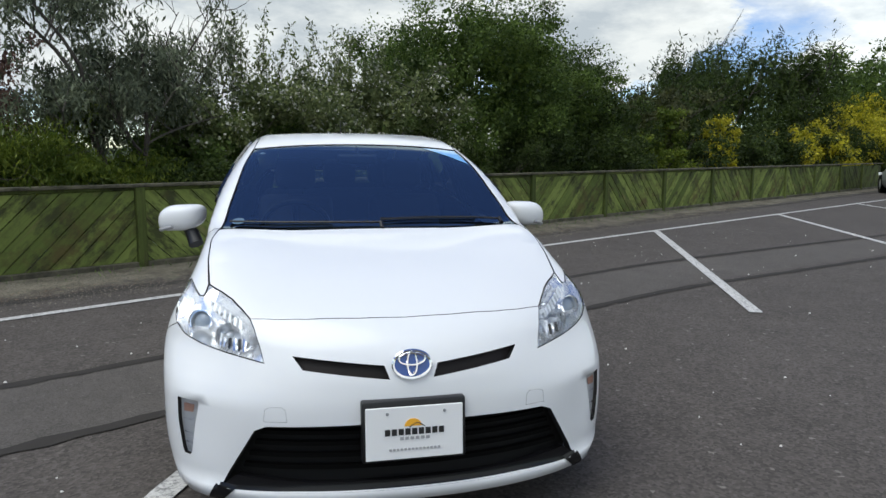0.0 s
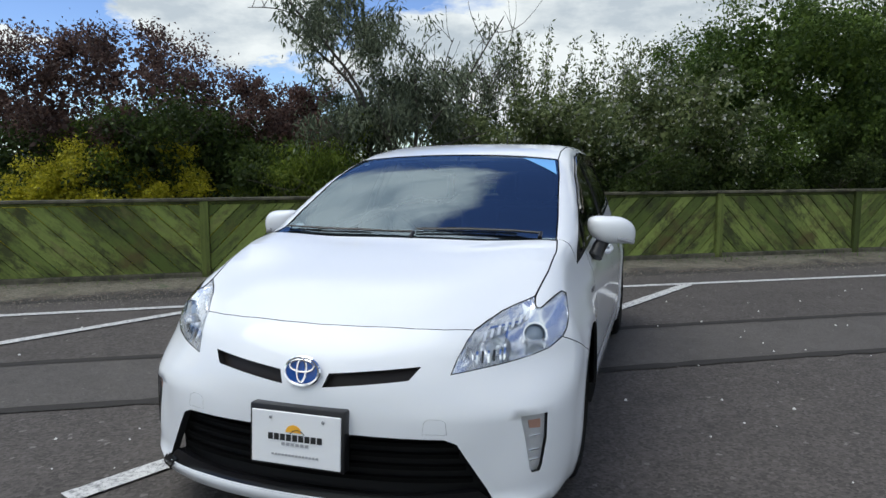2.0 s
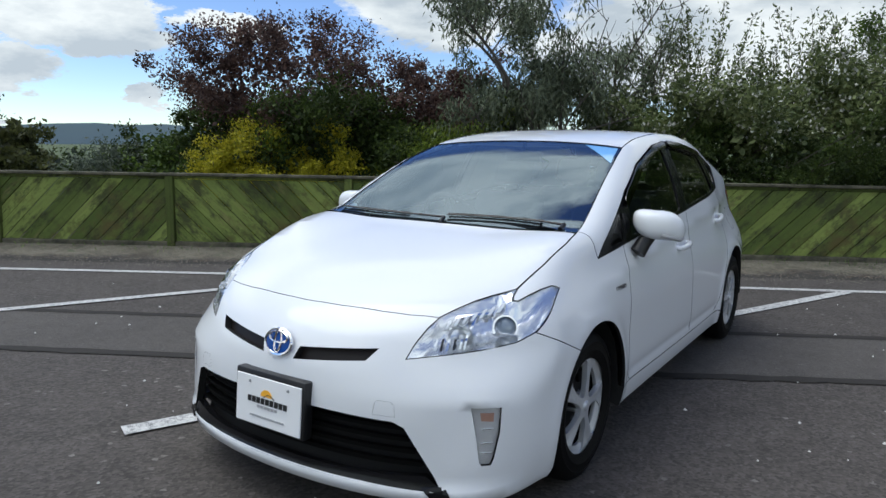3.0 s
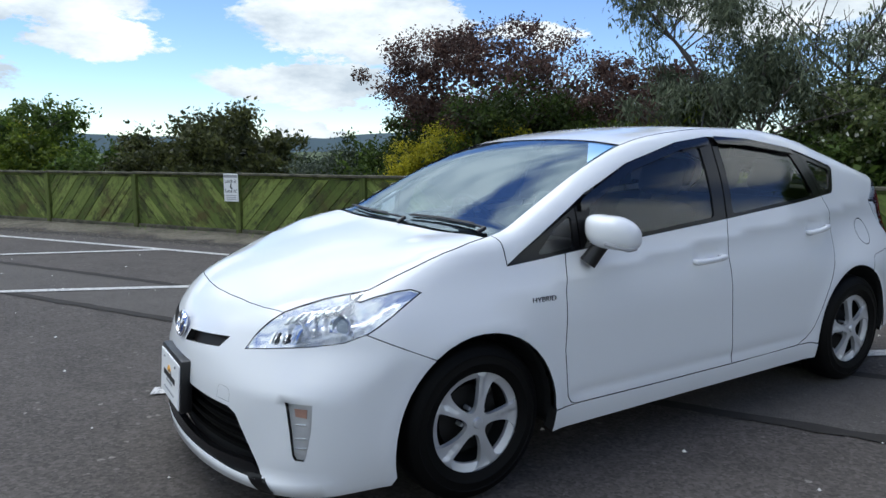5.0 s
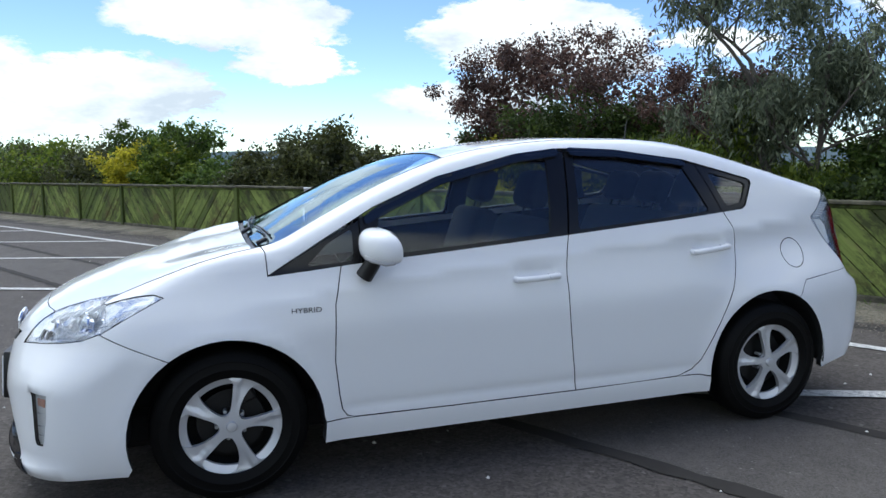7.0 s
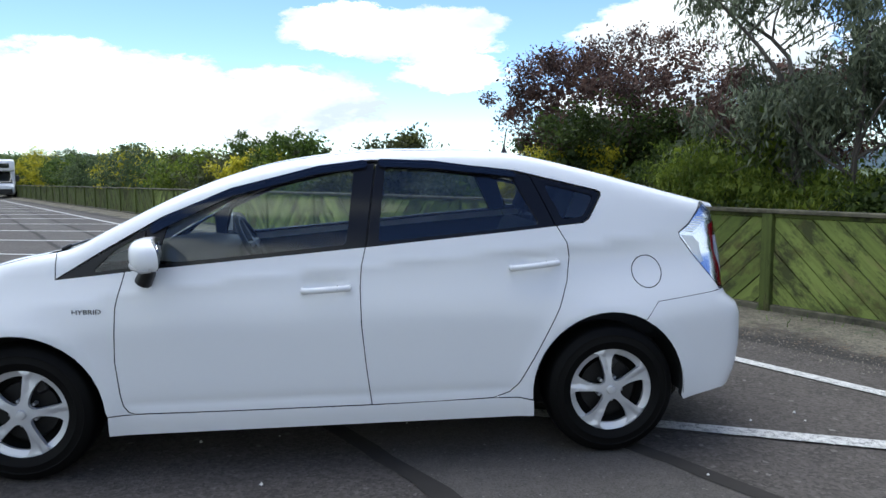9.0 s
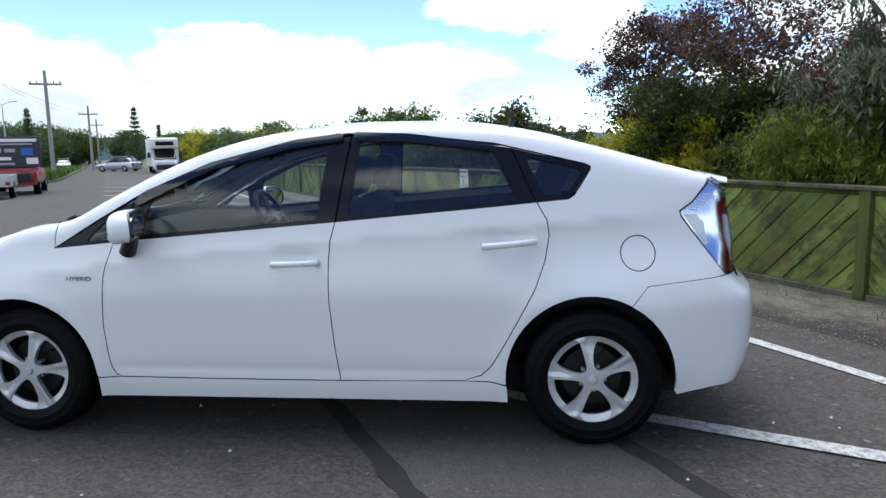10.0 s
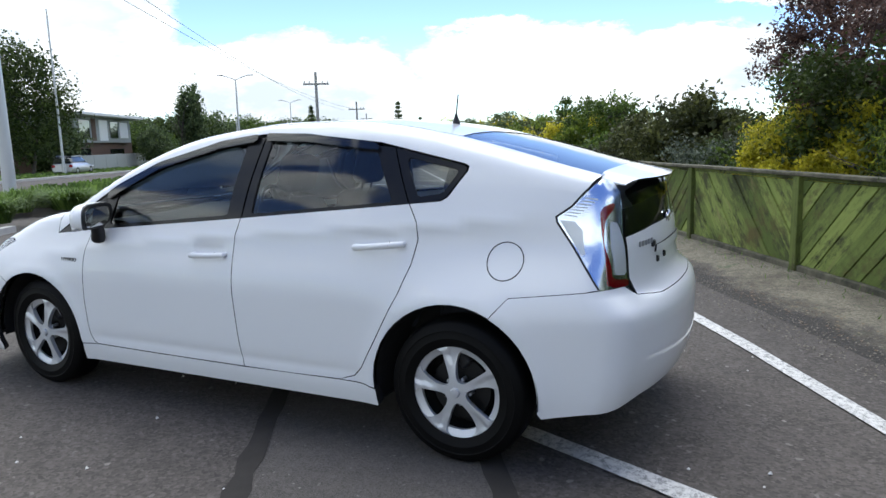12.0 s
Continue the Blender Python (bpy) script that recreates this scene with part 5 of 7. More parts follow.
def leaf_material(name, dark, light, through=.42, gloss=.5):
    """Leaves that differ from one another, and let some light through."""
    m = material(name, light, gloss, specular_ior_level=.22)
    k = Nodes(m)
    deep, fresh = tuple(v * .62 for v in dark), tuple(v * 1.3 for v in light)
    tint = k.mix(k.ramp(k.island(), (.0, .0), (.75, .7), (1.0, 1.0)), dark, fresh)
    tint = k.mix(k.ramp(k.noise(1.6, 4, .6), (.40, .0), (.62, .8)), tint, deep)
    k.color(tint)
    t = k.n.new("ShaderNodeBsdfTranslucent")
    k.l.new(tint, t.inputs["Color"])
    mx = k.n.new("ShaderNodeMixShader")
    mx.inputs[0].default_value = through
    out = [q for q in k.n if q.type == "OUTPUT_MATERIAL"][0]
    k.l.new(k.bsdf.outputs[0], mx.inputs[1])
    k.l.new(t.outputs[0], mx.inputs[2])
    k.l.new(mx.outputs[0], out.inputs["Surface"])
    return m


LEAF = {
    "plum": leaf_material("plum_leaf", (.048, .029, .025), (.170, .102, .082)),
    "silver": leaf_material("grey_green_leaf", (0.045, 0.062, 0.044), (0.165, 0.190, 0.140)),
    "gum": leaf_material("gum_leaf", (.058, .076, .044), (.235, .265, .170)),
    "green": leaf_material("green_leaf", (.040, .074, .015), (.145, .205, .043)),
    "dark": leaf_material("dark_leaf", (.021, .038, .009), (.078, .110, .025)),
    "bright": leaf_material("bright_leaf", (.060, .105, .012), (.20, .24, .032)),
    "yellow": leaf_material("yellow_leaf", (.28, .28, .016), (.62, .54, .045)),
    "willow": leaf_material("willow_leaf", (.062, .088, .030), (.215, .245, .100)),
    "blossom": leaf_material("white_blossom", (0.406, 0.406, 0.348), (0.841, 0.826, 0.754)),
    "olive": leaf_material("olive_leaf", (.034, .042, .015), (.105, .113, .038)),
    "far": leaf_material("far_leaf", (0.058, 0.087, 0.041), (0.138, 0.181, 0.072)),
    "grass": leaf_material("blade", (0.058, 0.109, 0.020), (0.189, 0.275, 0.065)),
}


def leaves(points, size, aspect, droop, rng, flat=.0):
    """One diamond a leaf, at the points given."""
    n = len(points)
    d = rng.normal(size=(n, 3))
    d[:, 2] = d[:, 2] * (1 - flat) - droop
    d /= np.linalg.norm(d, axis=1, keepdims=True)
    w = np.cross(d, rng.normal(size=(n, 3)))
    w /= np.maximum(np.linalg.norm(w, axis=1, keepdims=True), 1e-6)
    nn = np.cross(d, w)
    ln = (size * rng.uniform(.6, 1.35, n))[:, None]
    p = np.empty((n, 4, 3))
    p[:, 0] = points
    p[:, 1] = points + d * ln * .45 + w * ln * aspect * .5 + nn * ln * .06
    p[:, 2] = points + d * ln
    p[:, 3] = points + d * ln * .45 - w * ln * aspect * .5 + nn * ln * .06
    return p.reshape(-1, 3)


def quads(name, verts, mat, parent, label=""):
    me = bpy.data.meshes.new(name)
    n = len(verts)
    me.vertices.add(n)
    me.vertices.foreach_set("co", verts.astype(np.float32).ravel())
    me.loops.add(n)
    me.loops.foreach_set("vertex_index", np.arange(n, dtype=np.int32))
    me.polygons.add(n // 4)
    me.polygons.foreach_set("loop_start", np.arange(0, n, 4, dtype=np.int32))
    me.update(calc_edges=True)
    me.materials.append(mat)
    ob = new(name, me)
    ob.parent = parent
    if label:
        ob["label"] = label
    return ob


def limbs(bm, rng, base, top, radius, spread, levels, tips, lean=.0):
    """A stem that forks into limbs; their ends gather in tips."""
    base, top = Vector(base), Vector(top)
    pts, n = [], 5
    bend = Vector(rng.normal(size=3)) * (top - base).length * .07
    for i in range(n + 1):
        t = i / n
        pts.append(base.lerp(top, t) + bend * math.sin(math.pi * t))
    tube(bm, pts, radius, 6 if levels > 1 else 4, radius * .45)
    tips.append(np.array(top))
    if levels == 0:
        tips.append(np.array(pts[3]))
        return
    length = (top - base).length
    for _ in range(int(rng.integers(4, 6))):
        t = rng.uniform(.38, 1.0)
        start = base.lerp(top, t) + bend * math.sin(math.pi * t)
        a = rng.uniform(0, 2 * math.pi)
        out = Vector((math.cos(a) * spread, math.sin(a) * spread, rng.uniform(.15, .9) - lean)).normalized()
        limbs(bm, rng, start, start + out * length * rng.uniform(.45, .75), radius * .45, spread, levels - 1, tips, lean)


def tree(name, s, n, height, wide, kind, label, count=9000, size=.075, aspect=.45, droop=.2, stems=1, levels=2, bare=.25, clump=.28, gaps=.35, seed=1,
         spread=.9, extra=None, category="tree", bark=None, upright=False, core=.10, shelled=1.0, group="trees behind the fence"):
    """A tapered trunk with limbs, and a crown of many leaves in clumps of uneven size."""
    rng = np.random.default_rng(seed)
    if -7 < s < 12 and 4 < n < 8 and size > .07:          # finer leaves where the camera passes near
        size, count = size * .74, int(count * 1.55)
    ob = thing(name, Matrix.Translation(at(s, n, -.03)), label, category, group)
    bm, tips = bmesh.new(), []
    for k in range(stems):
        a = rng.uniform(0, 6.28)
        foot = Vector((math.cos(a), math.sin(a), 0)) * (.12 * (stems > 1) * wide)
        head = Vector((math.cos(a) * wide * .28 * (stems > 1), math.sin(a) * wide * .28 * (stems > 1), height * rng.uniform(.48, .66)))
        limbs(bm, rng, foot, head, .026 * height / math.sqrt(stems) * .7, spread, levels, tips)
    part("trunk", bm, bark or BARK, ob)
    tips = np.array(tips)
    # clumps: at the ends of the limbs, and over the crown's uneven shell
    m = max(20, int(wide * height * 9))
    v = rng.normal(size=(m, 3))
    v /= np.linalg.norm(v, axis=1, keepdims=True)
    lump = np.array([1 + .30 * noise.noise(Vector(q) * 1.7 + Vector((seed * 3.1, 0, 0))) for q in v])[:, None]
    r = rng.uniform(.45, 1.0, (m, 1)) ** .5
    shell = v * r * lump * np.array([wide / 2, wide / 2, height * (1 - bare) / 2])
    shell[:, 2] += height * (bare + 1) / 2
    keep = rng.uniform(size=m) > 1 - (1 - gaps * .6) * shelled
    if shelled < 1:                                    # distinct bunches of leaves, with sky between them
        tips = tips[rng.uniform(size=len(tips)) < (.16 if levels > 2 else .6)]
    centres = np.concatenate([tips[tips[:, 2] > height * bare * .7], shell[keep]])
    ok = (np.abs(centres[:, 0]) < wide * .62) & (np.abs(centres[:, 1]) < wide * .62) & (centres[:, 2] < height)
    centres = centres[ok]
    weight = rng.uniform(.3, 1.6, len(centres))
    pick = rng.choice(len(centres), count, p=weight / weight.sum())
    rad = clump * rng.uniform(.55, 1.25, len(centres))[pick][:, None]
    pts = centres[pick] + rng.normal(size=(count, 3)) * rad * ((.35, .35, 1.2) if upright else (.6, .6, .45))
    pts = pts[(pts[:, 2] > .05)]
    near = lambda q: ob.matrix_world.translation.x * ACROSS.x + ob.matrix_world.translation.y * ACROSS.y + q[:, 0] * ACROSS.x + q[:, 1] * ACROSS.y
    limit = fence_n(s) + .12 if n > 4 else -1e3          # nothing hangs through the fence
    pts = pts[(near(pts) > limit) | ((pts[:, 2] > 1.05) & (near(pts) > limit - .25))]
    deep = centres[rng.integers(0, len(centres), int(count * core))] * (.72, .72, .9) + rng.normal(size=(int(count * core), 3)) * clump * .5
    quads("crown", np.concatenate([leaves(pts, size, aspect, droop, rng), leaves(deep[(deep[:, 2] > .05) & (near(deep) > limit + .1)], size * 1.6, .7, droop, rng)]), LEAF[kind], ob)
    if extra:
        mat, share = extra
        sub = pts[rng.uniform(size=len(pts)) < share] + rng.normal(size=(1, 3)) * .01
        quads("blossom", leaves(sub, size * .8, .8, 0, rng), LEAF[mat], ob, "pale blossom")
    return ob


def shrub(name, s, n, height, wide, kind, label, count, size, seed, bare=.0, clump=.2, gaps=.3, aspect=.5, **more):
    return tree(name, s, n, height, wide, kind, label, count, size, aspect, more.pop("droop", .15), more.pop("stems", 3), more.pop("levels", 1), bare, clump, gaps, seed, category="shrub", **more)


def gum_tree(s, n, height, lean, label, bunches, per, seed, kind="gum", reach=.6, low=.52):
    """Leaning limbs with bunches of long leaves that hang from their ends."""
    rng = np.random.default_rng(seed)
    ob = thing("gum_tree", Matrix.Translation(at(s, n, -.03)), label, "tree", "trees behind the fence")
    bm, tips = bmesh.new(), []
    way = Vector(ALONG) * lean
    limbs(bm, rng, (0, 0, 0), tuple(way * .75 + Vector((0, 0, height * .62))), .065, reach, 3, tips)
    limbs(bm, rng, tuple(way * .2 + Vector((0, 0, height * .2))), tuple(way * .1 + Vector((.1, 0, height * .74))), .04, reach * .8, 2, tips)
    part("trunk", bm, BARK, ob)
    tips = np.array(tips)
    side = (tips - np.array(way) * .6) @ np.array(ALONG)
    tips = tips[(tips[:, 2] > height * low) & (tips[:, 2] < height) & (np.abs(side) < 1.1)]
    cloud = rng.uniform((-.95, -.45, height * .5), (.95, .45, height * .97), (bunches // 4, 3))
    shape = 1 - (cloud[:, 0] / 1.0) ** 2 - ((cloud[:, 2] - height * .74) / (height * .25)) ** 2
    cloud = cloud[shape > -.1 + .5 * rng.uniform(size=len(cloud))]
    cloud = np.array(ALONG) * cloud[:, :1] + np.array(ACROSS) * cloud[:, 1:2] + np.array(way) * .55 + cloud[:, 2:] * np.array((0, 0, 1))
    stem = np.array(way)[None] * .75 * np.linspace(.8, 1, 14)[:, None] + rng.normal(size=(14, 3)) * (.22, .22, .1) + np.array((0, 0, height * .62)) * np.linspace(.8, 1, 14)[:, None]
    centres = np.concatenate([tips[rng.permutation(len(tips))[:bunches]], cloud, stem])
    pick = rng.integers(0, len(centres), per * len(centres))
    pts = centres[pick] + rng.normal(size=(len(pick), 3)) * (.085, .085, .08)
    pts[:, 2] -= rng.exponential(.13, len(pick))
    quads("crown", leaves(pts, .090, .26, 1.6, rng), LEAF[kind], ob)
    return ob


def willow(s, n, height, wide, label, shoots, seed):
    """Many straight shoots, with upright leaves and pale catkins along their upper ends."""
    rng = np.random.default_rng(seed)
    ob = thing("willow_tree", Matrix.Translation(at(s, n, -.03)), label, "tree", "trees behind the fence")
    bm, pts, buds = bmesh.new(), [], []
    for k in range(shoots):
        foot = np.array(ALONG) * rng.uniform(-.2, .2) * wide
        tip = np.array(ALONG) * rng.uniform(-.5, .5) * wide + np.array(ACROSS) * rng.uniform(-.4, .4) + (0, 0, height * rng.uniform(.72, 1.0))
        bend = rng.normal(size=3) * .10
        path = [foot + (tip - foot) * t + bend * math.sin(3.14 * t) for t in np.linspace(0, 1, 6)]
        tube(bm, [tuple(p) for p in path], .011, 4, .003)
        for t in rng.uniform(.25, 1.0, 165):
            c = foot + (tip - foot) * t + bend * math.sin(3.14 * t)
            spread = .10 * (1.25 - t) + .018
            pts.append(c + rng.normal(size=3) * (spread, spread, .05))
            if rng.uniform() < .16:
                buds.append(c + rng.normal(size=3) * .03)
    part("trunk", bm, BARK, ob)
    quads("crown", leaves(np.array(pts), .085, .36, -1.1, rng), LEAF["willow"], ob)
    quads("blossom", leaves(np.array(buds), .055, .6, -1.0, rng), LEAF["blossom"], ob, "pale catkins")
    return ob


# along the fence behind the car
tree("plum_tree", -3.35, 6.9, 3.35, 4.3, "plum", "purple-leaved plum tree behind the green fence", 50000, .055, .5, .15, 2, 2, .36, .22, .12, 11, core=.16)
tree("plum_tree", -1.35, 7.2, 2.8, 2.2, "plum", "purple-leaved plum tree with an open crown", 20000, .055, .5, .15, 1, 2, .42, .2, .25, 12)
shrub("evergreen_shrub", -2.9, 6.2, 2.4, 2.2, "dark", "dark green evergreen shrub in front of a purple tree", 22000, .062, 13, clump=.22, stems=3, levels=2, core=.2)
shrub("evergreen_shrub", -1.7, 6.0, 2.2, 1.7, "dark", "dark green evergreen shrub below a purple tree", 13000, .062, 130, clump=.22, stems=3, levels=2, core=.2)
gum_tree(.70, 5.25, 3.6, -1.05, "tall grey-green gum tree with dark limbs and hanging leaves", 108, 138, 18)
gum_tree(1.45, 6.3, 3.65, .35, "slender gum tree with sparse hanging leaves", 40, 80, 19, reach=.5)
willow(2.9, 6.8, 3.7, 1.7, "upright pussy willow with pale catkins", 26, 23)
willow(4.25, 6.7, 3.6, 1.7, "upright pussy willow with catkins on straight shoots", 26, 24)
willow(5.35, 6.6, 3.45, 1.4, "upright pussy willow beside a round-headed tree", 20, 25)
shrub("blossom_shrub", 2.6, 6.1, 2.7, 2.3, "willow", "grey-green shrub dotted with white blossom", 17000, .07, 26, .1, .2, .3, stems=4, levels=2, extra=("blossom", .10), core=.2)
shrub("blossom_shrub", 4.7, 6.1, 2.85, 2.6, "willow", "shrub dotted with white blossom", 20000, .07, 27, .1, .2, .3, stems=4, levels=2, extra=("blossom", .12), core=.2)
tree("round_tree", 8.1, 6.9, 4.55, 5.0, "green", "large dense round-headed green tree", 52000, .09, .5, .3, 2, 2, .22, .30, .0, 30, core=.25)
tree("round_tree", 10.9, 6.8, 4.05, 3.2, "green", "dense green tree beside a larger one", 26000, .09, .5, .3, 1, 2, .18, .26, .0, 31, core=.25)
shrub("evergreen_shrub", -1.0, 5.9, 2.05, 1.9, "dark", "dark glossy shrub behind the fence", 9000, .085, 14, clump=.22)
shrub("evergreen_shrub", -4.6, 6.1, 2.1, 1.5, "dark", "dark green shrub beside a purple tree", 8000, .085, 113, clump=.22)
for k, (s, h, w) in enumerate(((-4.1, 1.45, .75), (-3.72, 1.9, .85), (-3.15, 1.66, .85), (-2.5, 1.68, .95), (-1.9, 1.18, 1.1))):
    shrub("broom_shrub", s, 5.22, h, w, "yellow", "bright yellow shrub above the fence", int(7500 * h), .042, 15 + k, clump=.13)
shrub("broom_shrub", -3.45, 5.75, 2.1, 1.2, "bright", "yellow-green shrub behind the fence", 6000, .075, 117, .1, .16, .4)
shrub("fern_leaved_shrub", -.05, 5.0, 1.95, 1.5, "bright", "feathery green weeping shrub", 16000, .09, 20, .1, .2, .35, .2, droop=1.6, levels=2)
shrub("fern_leaved_shrub", -.95, 5.1, 1.9, .9, "bright", "feathery bright green weeping shrub", 7000, .085, 21, .1, .18, .35, .2, droop=1.6, levels=2)
shrub("leafy_shrub", 1.7, 5.5, 2.1, 2.0, "green", "green shrub leaning over the fence", 9000, .10, 22, .0, .22, .3, .45, droop=.4, levels=2)
shrub("blossom_shrub", 6.2, 5.7, 2.4, 1.9, "green", "shrub with a few white blossoms", 9000, .08, 127, .1, .2, .3, stems=4, levels=2, extra=("blossom", .06))
shrub("conifer_shrub", 3.4, 5.3, 2.0, 2.4, "dark", "dark spreading conifer behind the fence", 11000, .08, 28, aspect=.3, droop=.3)
shrub("conifer_shrub", 5.4, 5.3, 1.95, 2.4, "dark", "dark spreading conifer behind the fence", 11000, .08, 29, aspect=.3, droop=.3)
shrub("conifer_shrub", 7.9, 5.1, 2.0, 2.2, "dark", "dark conifer hanging over the fence top", 12000, .08, 32, aspect=.25, droop=.6)
tree("leafy_tree", 12.4, 6.5, 3.3, 3.2, "dark", "dark green tree behind the fence", 15000, .10, .5, .2, 2, 2, .05, .24, .2, 33)
tree("leafy_tree", 14.8, 6.8, 3.35, 3.0, "olive", "olive green tree behind the fence", 13000, .10, .5, .2, 2, 2, .05, .24, .25, 34)
shrub("broom_shrub", 13.9, 5.4, 2.5, .9, "bright", "yellow-flowering shrub above the fence", 4500, .08, 35, .3, .15, .5)
shrub("broom_shrub", 12.3, 5.3, 1.9, 1.2, "bright", "yellow-green shrub above the fence", 4000, .08, 36, .1, .16, .4)
shrub("broom_shrub", 16.7, 5.4, 2.5, 1.05, "yellow", "spire of a yellow shrub above the fence", 6000, .08, 37, .1, .16, .3)
tree("leafy_tree", 17.4, 7.0, 3.6, 3.0, "dark", "dark green tree behind yellow shrubs", 10000, .11, .5, .2, 2, 2, .1, .26, .25, 38)
tree("pine_tree", 19.8, 8.0, 4.7, 3.2, "dark", "tall dark pine with upright tips", 10000, .16, .25, -.3, 3, 2, .1, .26, .35, 39, spread=.4, upright=True)
tree("pine_tree", 23.0, 8.0, 5.4, 4.0, "dark", "tall dark pine with upright tips", 12000, .16, .25, -.3, 3, 2, .1, .28, .3, 40, spread=.4, upright=True)
tree("pine_tree", 27.8, 8.0, 5.6, 4.6, "dark", "tall dark pine behind yellow shrubs", 12000, .18, .25, -.3, 3, 2, .1, .3, .3, 41, spread=.4, upright=True)
tree("leafy_tree", 34.5, 8.2, 6.4, 7.0, "green", "green tree at the end of the row", 12000, .2, .45, .2, 2, 2, .1, .45, .25, 42)
tree("leafy_tree", 44.0, 8.2, 6.5, 9.0, "green", "green tree at the end of the row", 10000, .24, .45, .2, 2, 2, .1, .5, .25, 43)
tree("leafy_tree", 54.0, 9.0, 7.0, 10.0, "green", "green tree at the end of the row", 8000, .28, .45, .2, 2, 2, .1, .55, .25, 44)
for k, (s, h, w) in enumerate(((22.5, 2.2, 2.2), (25.4, 2.35, 3.0), (28.6, 3.2, 3.4), (32.2, 3.9, 4.4), (37.0, 3.6, 4.6))):
    shrub("broom_shrub", s, 5.8, h, w, "yellow", "broad yellow-flowering shrub over the fence", 6000, .12, 50 + k, .15, .24, .35)
for k, s in enumerate((9.6, 11.2, 15.6, 18.6, 20.6, 24.0, 27.0, 30.5)):
    shrub("undergrowth", s, 5.55, 1.7 + .03 * s, 2.4, "dark", "dark undergrowth behind the fence", 6500, .10, 60 + k, gaps=.15, clump=.24)
for k, s in enumerate((.9, 2.4, -.3, -1.8, -3.2, -5.6)):
    shrub("undergrowth", s, 5.3 if s > -1.5 else 5.9, 1.35, 1.7, "dark", "dark undergrowth behind the fence", 5500, .08, 260 + k, gaps=.15, clump=.22)
# beyond the plum tree
shrub("leafy_shrub", -5.9, 5.7, 1.35, 2.0, "silver", "pale green tangled shrub with dead twigs", 7000, .085, 70, clump=.18, aspect=.4, stems=4, levels=2)
shrub("leafy_shrub", -4.9, 5.6, 1.4, 1.5, "green", "green shrub beside yellow ones", 5500, .085, 71)
shrub("mound_shrub", -9.1, 6.4, 2.05, 3.7, "olive", "broad dark rounded shrub behind the fence", 42000, .10, 72, clump=.26, gaps=.0, stems=4, levels=1)
shrub("undergrowth", -11.6, 6.0, 1.45, 2.2, "green", "green undergrowth behind the fence", 6000, .10, 172)
tree("leafy_tree", -14.7, 6.7, 2.75, 1.9, "green", "green tree beside yellow shrubs", 9000, .11, .45, .2, 2, 2, .12, .2, .3, 73)
tree("leafy_tree", -16.9, 6.7, 2.8, 2.1, "green", "open green tree behind the fence", 9000, .11, .45, .2, 1, 2, .12, .2, .3, 74)
shrub("broom_shrub", -13.9, 5.9, 2.1, 1.7, "bright", "yellow-green shrub above the fence", 8500, .10, 75, .1, .18, .4)
shrub("broom_shrub", -15.4, 5.9, 2.0, 2.2, "yellow", "yellow shrub above the fence", 7500, .10, 76, .1, .18, .3)
tree("leafy_tree", -20.0, 7.4, 2.35, 4.4, "olive", "low spreading tree behind the fence", 9000, .12, .45, .2, 3, 2, .1, .3, .2, 78)
for k in range(13):
    s = -24.5 - 3.9 * k
    kind = ("bright", "olive", "green", "far", "yellow", "green", "far")[k % 7]
    tree("leafy_tree", s, 7.4 + (k * 37 % 11) * .2, (2.45, 2.75, 3.0, 2.5, 2.6, 3.1, 2.7)[k * 3 % 7] + .01 * k * k, 4.2, kind, "tree in the row behind the fence", 4800, .15, .5, .2, 2, 1, .05, .32, .2, 80 + k)


# ---- the fence ----
def wood_material(name, slant, tone=1.0):
    """Green stain on rough-sawn timber, its grain along the board."""
    m = material(name, (.09, .12, .035), .85, specular_ior_level=.25)
    k = Nodes(m)

    def along(scale, detail, rough, long):
        t, mp = k.n.new("ShaderNodeTexNoise"), k.n.new("ShaderNodeMapping")
        mp.vector_type = "TEXTURE"
        mp.inputs["Rotation"].default_value, mp.inputs["Scale"].default_value = (0, radians(slant), 0), (1, 1, long)
        k.l.new(k.coord.outputs["Object"], mp.inputs["Vector"])
        k.l.new(mp.outputs[0], t.inputs["Vector"])
        t.inputs["Scale"].default_value, t.inputs["Detail"].default_value, t.inputs["Roughness"].default_value = scale, detail, rough
        return t.outputs["Fac"]

    grain = along(26, 8, .65, 16)
    c = k.mix(k.piece(), (.085, .118, .027), (.245, .300, .078))
    c = k.mix(k.ramp(grain, (.45, .0), (.75, .55)), c, (.050, .062, .018))
    c = k.mix(k.ramp(along(4, 8, .75, 2.2), (.49, .0), (.60, .85)), c, (.035, .036, .018))
    c = k.mix(k.ramp(k.noise(2.2, 7, .7, space="Object"), (.52, .0), (.64, .6)), c, (.060, .085, .022))
    c = k.mix(k.ramp(along(7, 6, .7, 5), (.57, .0), (.69, .65)), c, (.21, .185, .08))
    c = k.mix(k.ramp(k.noise(1.1, 9, .78), (.53, .0), (.66, .7)), c, (.105, .075, .030))
    c = k.mix(k.ramp(along(11, 7, .8, 9), (.60, .0), (.66, .8)), c, (.022, .021, .012))
    k.color(k.mix(1.0, c, (tone, tone, tone), "MULTIPLY"))
    k.bump(grain, .5, .006)
    return m


WOOD = wood_material("green_stained_post", 0, .6)
BOARD_WOOD = {1: wood_material("green_stained_board", 45), -1: wood_material("green_stained_board_b", -45)}
RAIL_WOOD = material("weathered_rail", (.09, .085, .06), .9)
vk = Nodes(RAIL_WOOD)
vk.color(vk.mix(vk.ramp(vk.noise(6, 8, .7), (.35, .0), (.65, 1.0)), (.032, .031, .019), (.125, .115, .078)))
vk.bump(vk.noise(30, 6, .6), .5, .006)

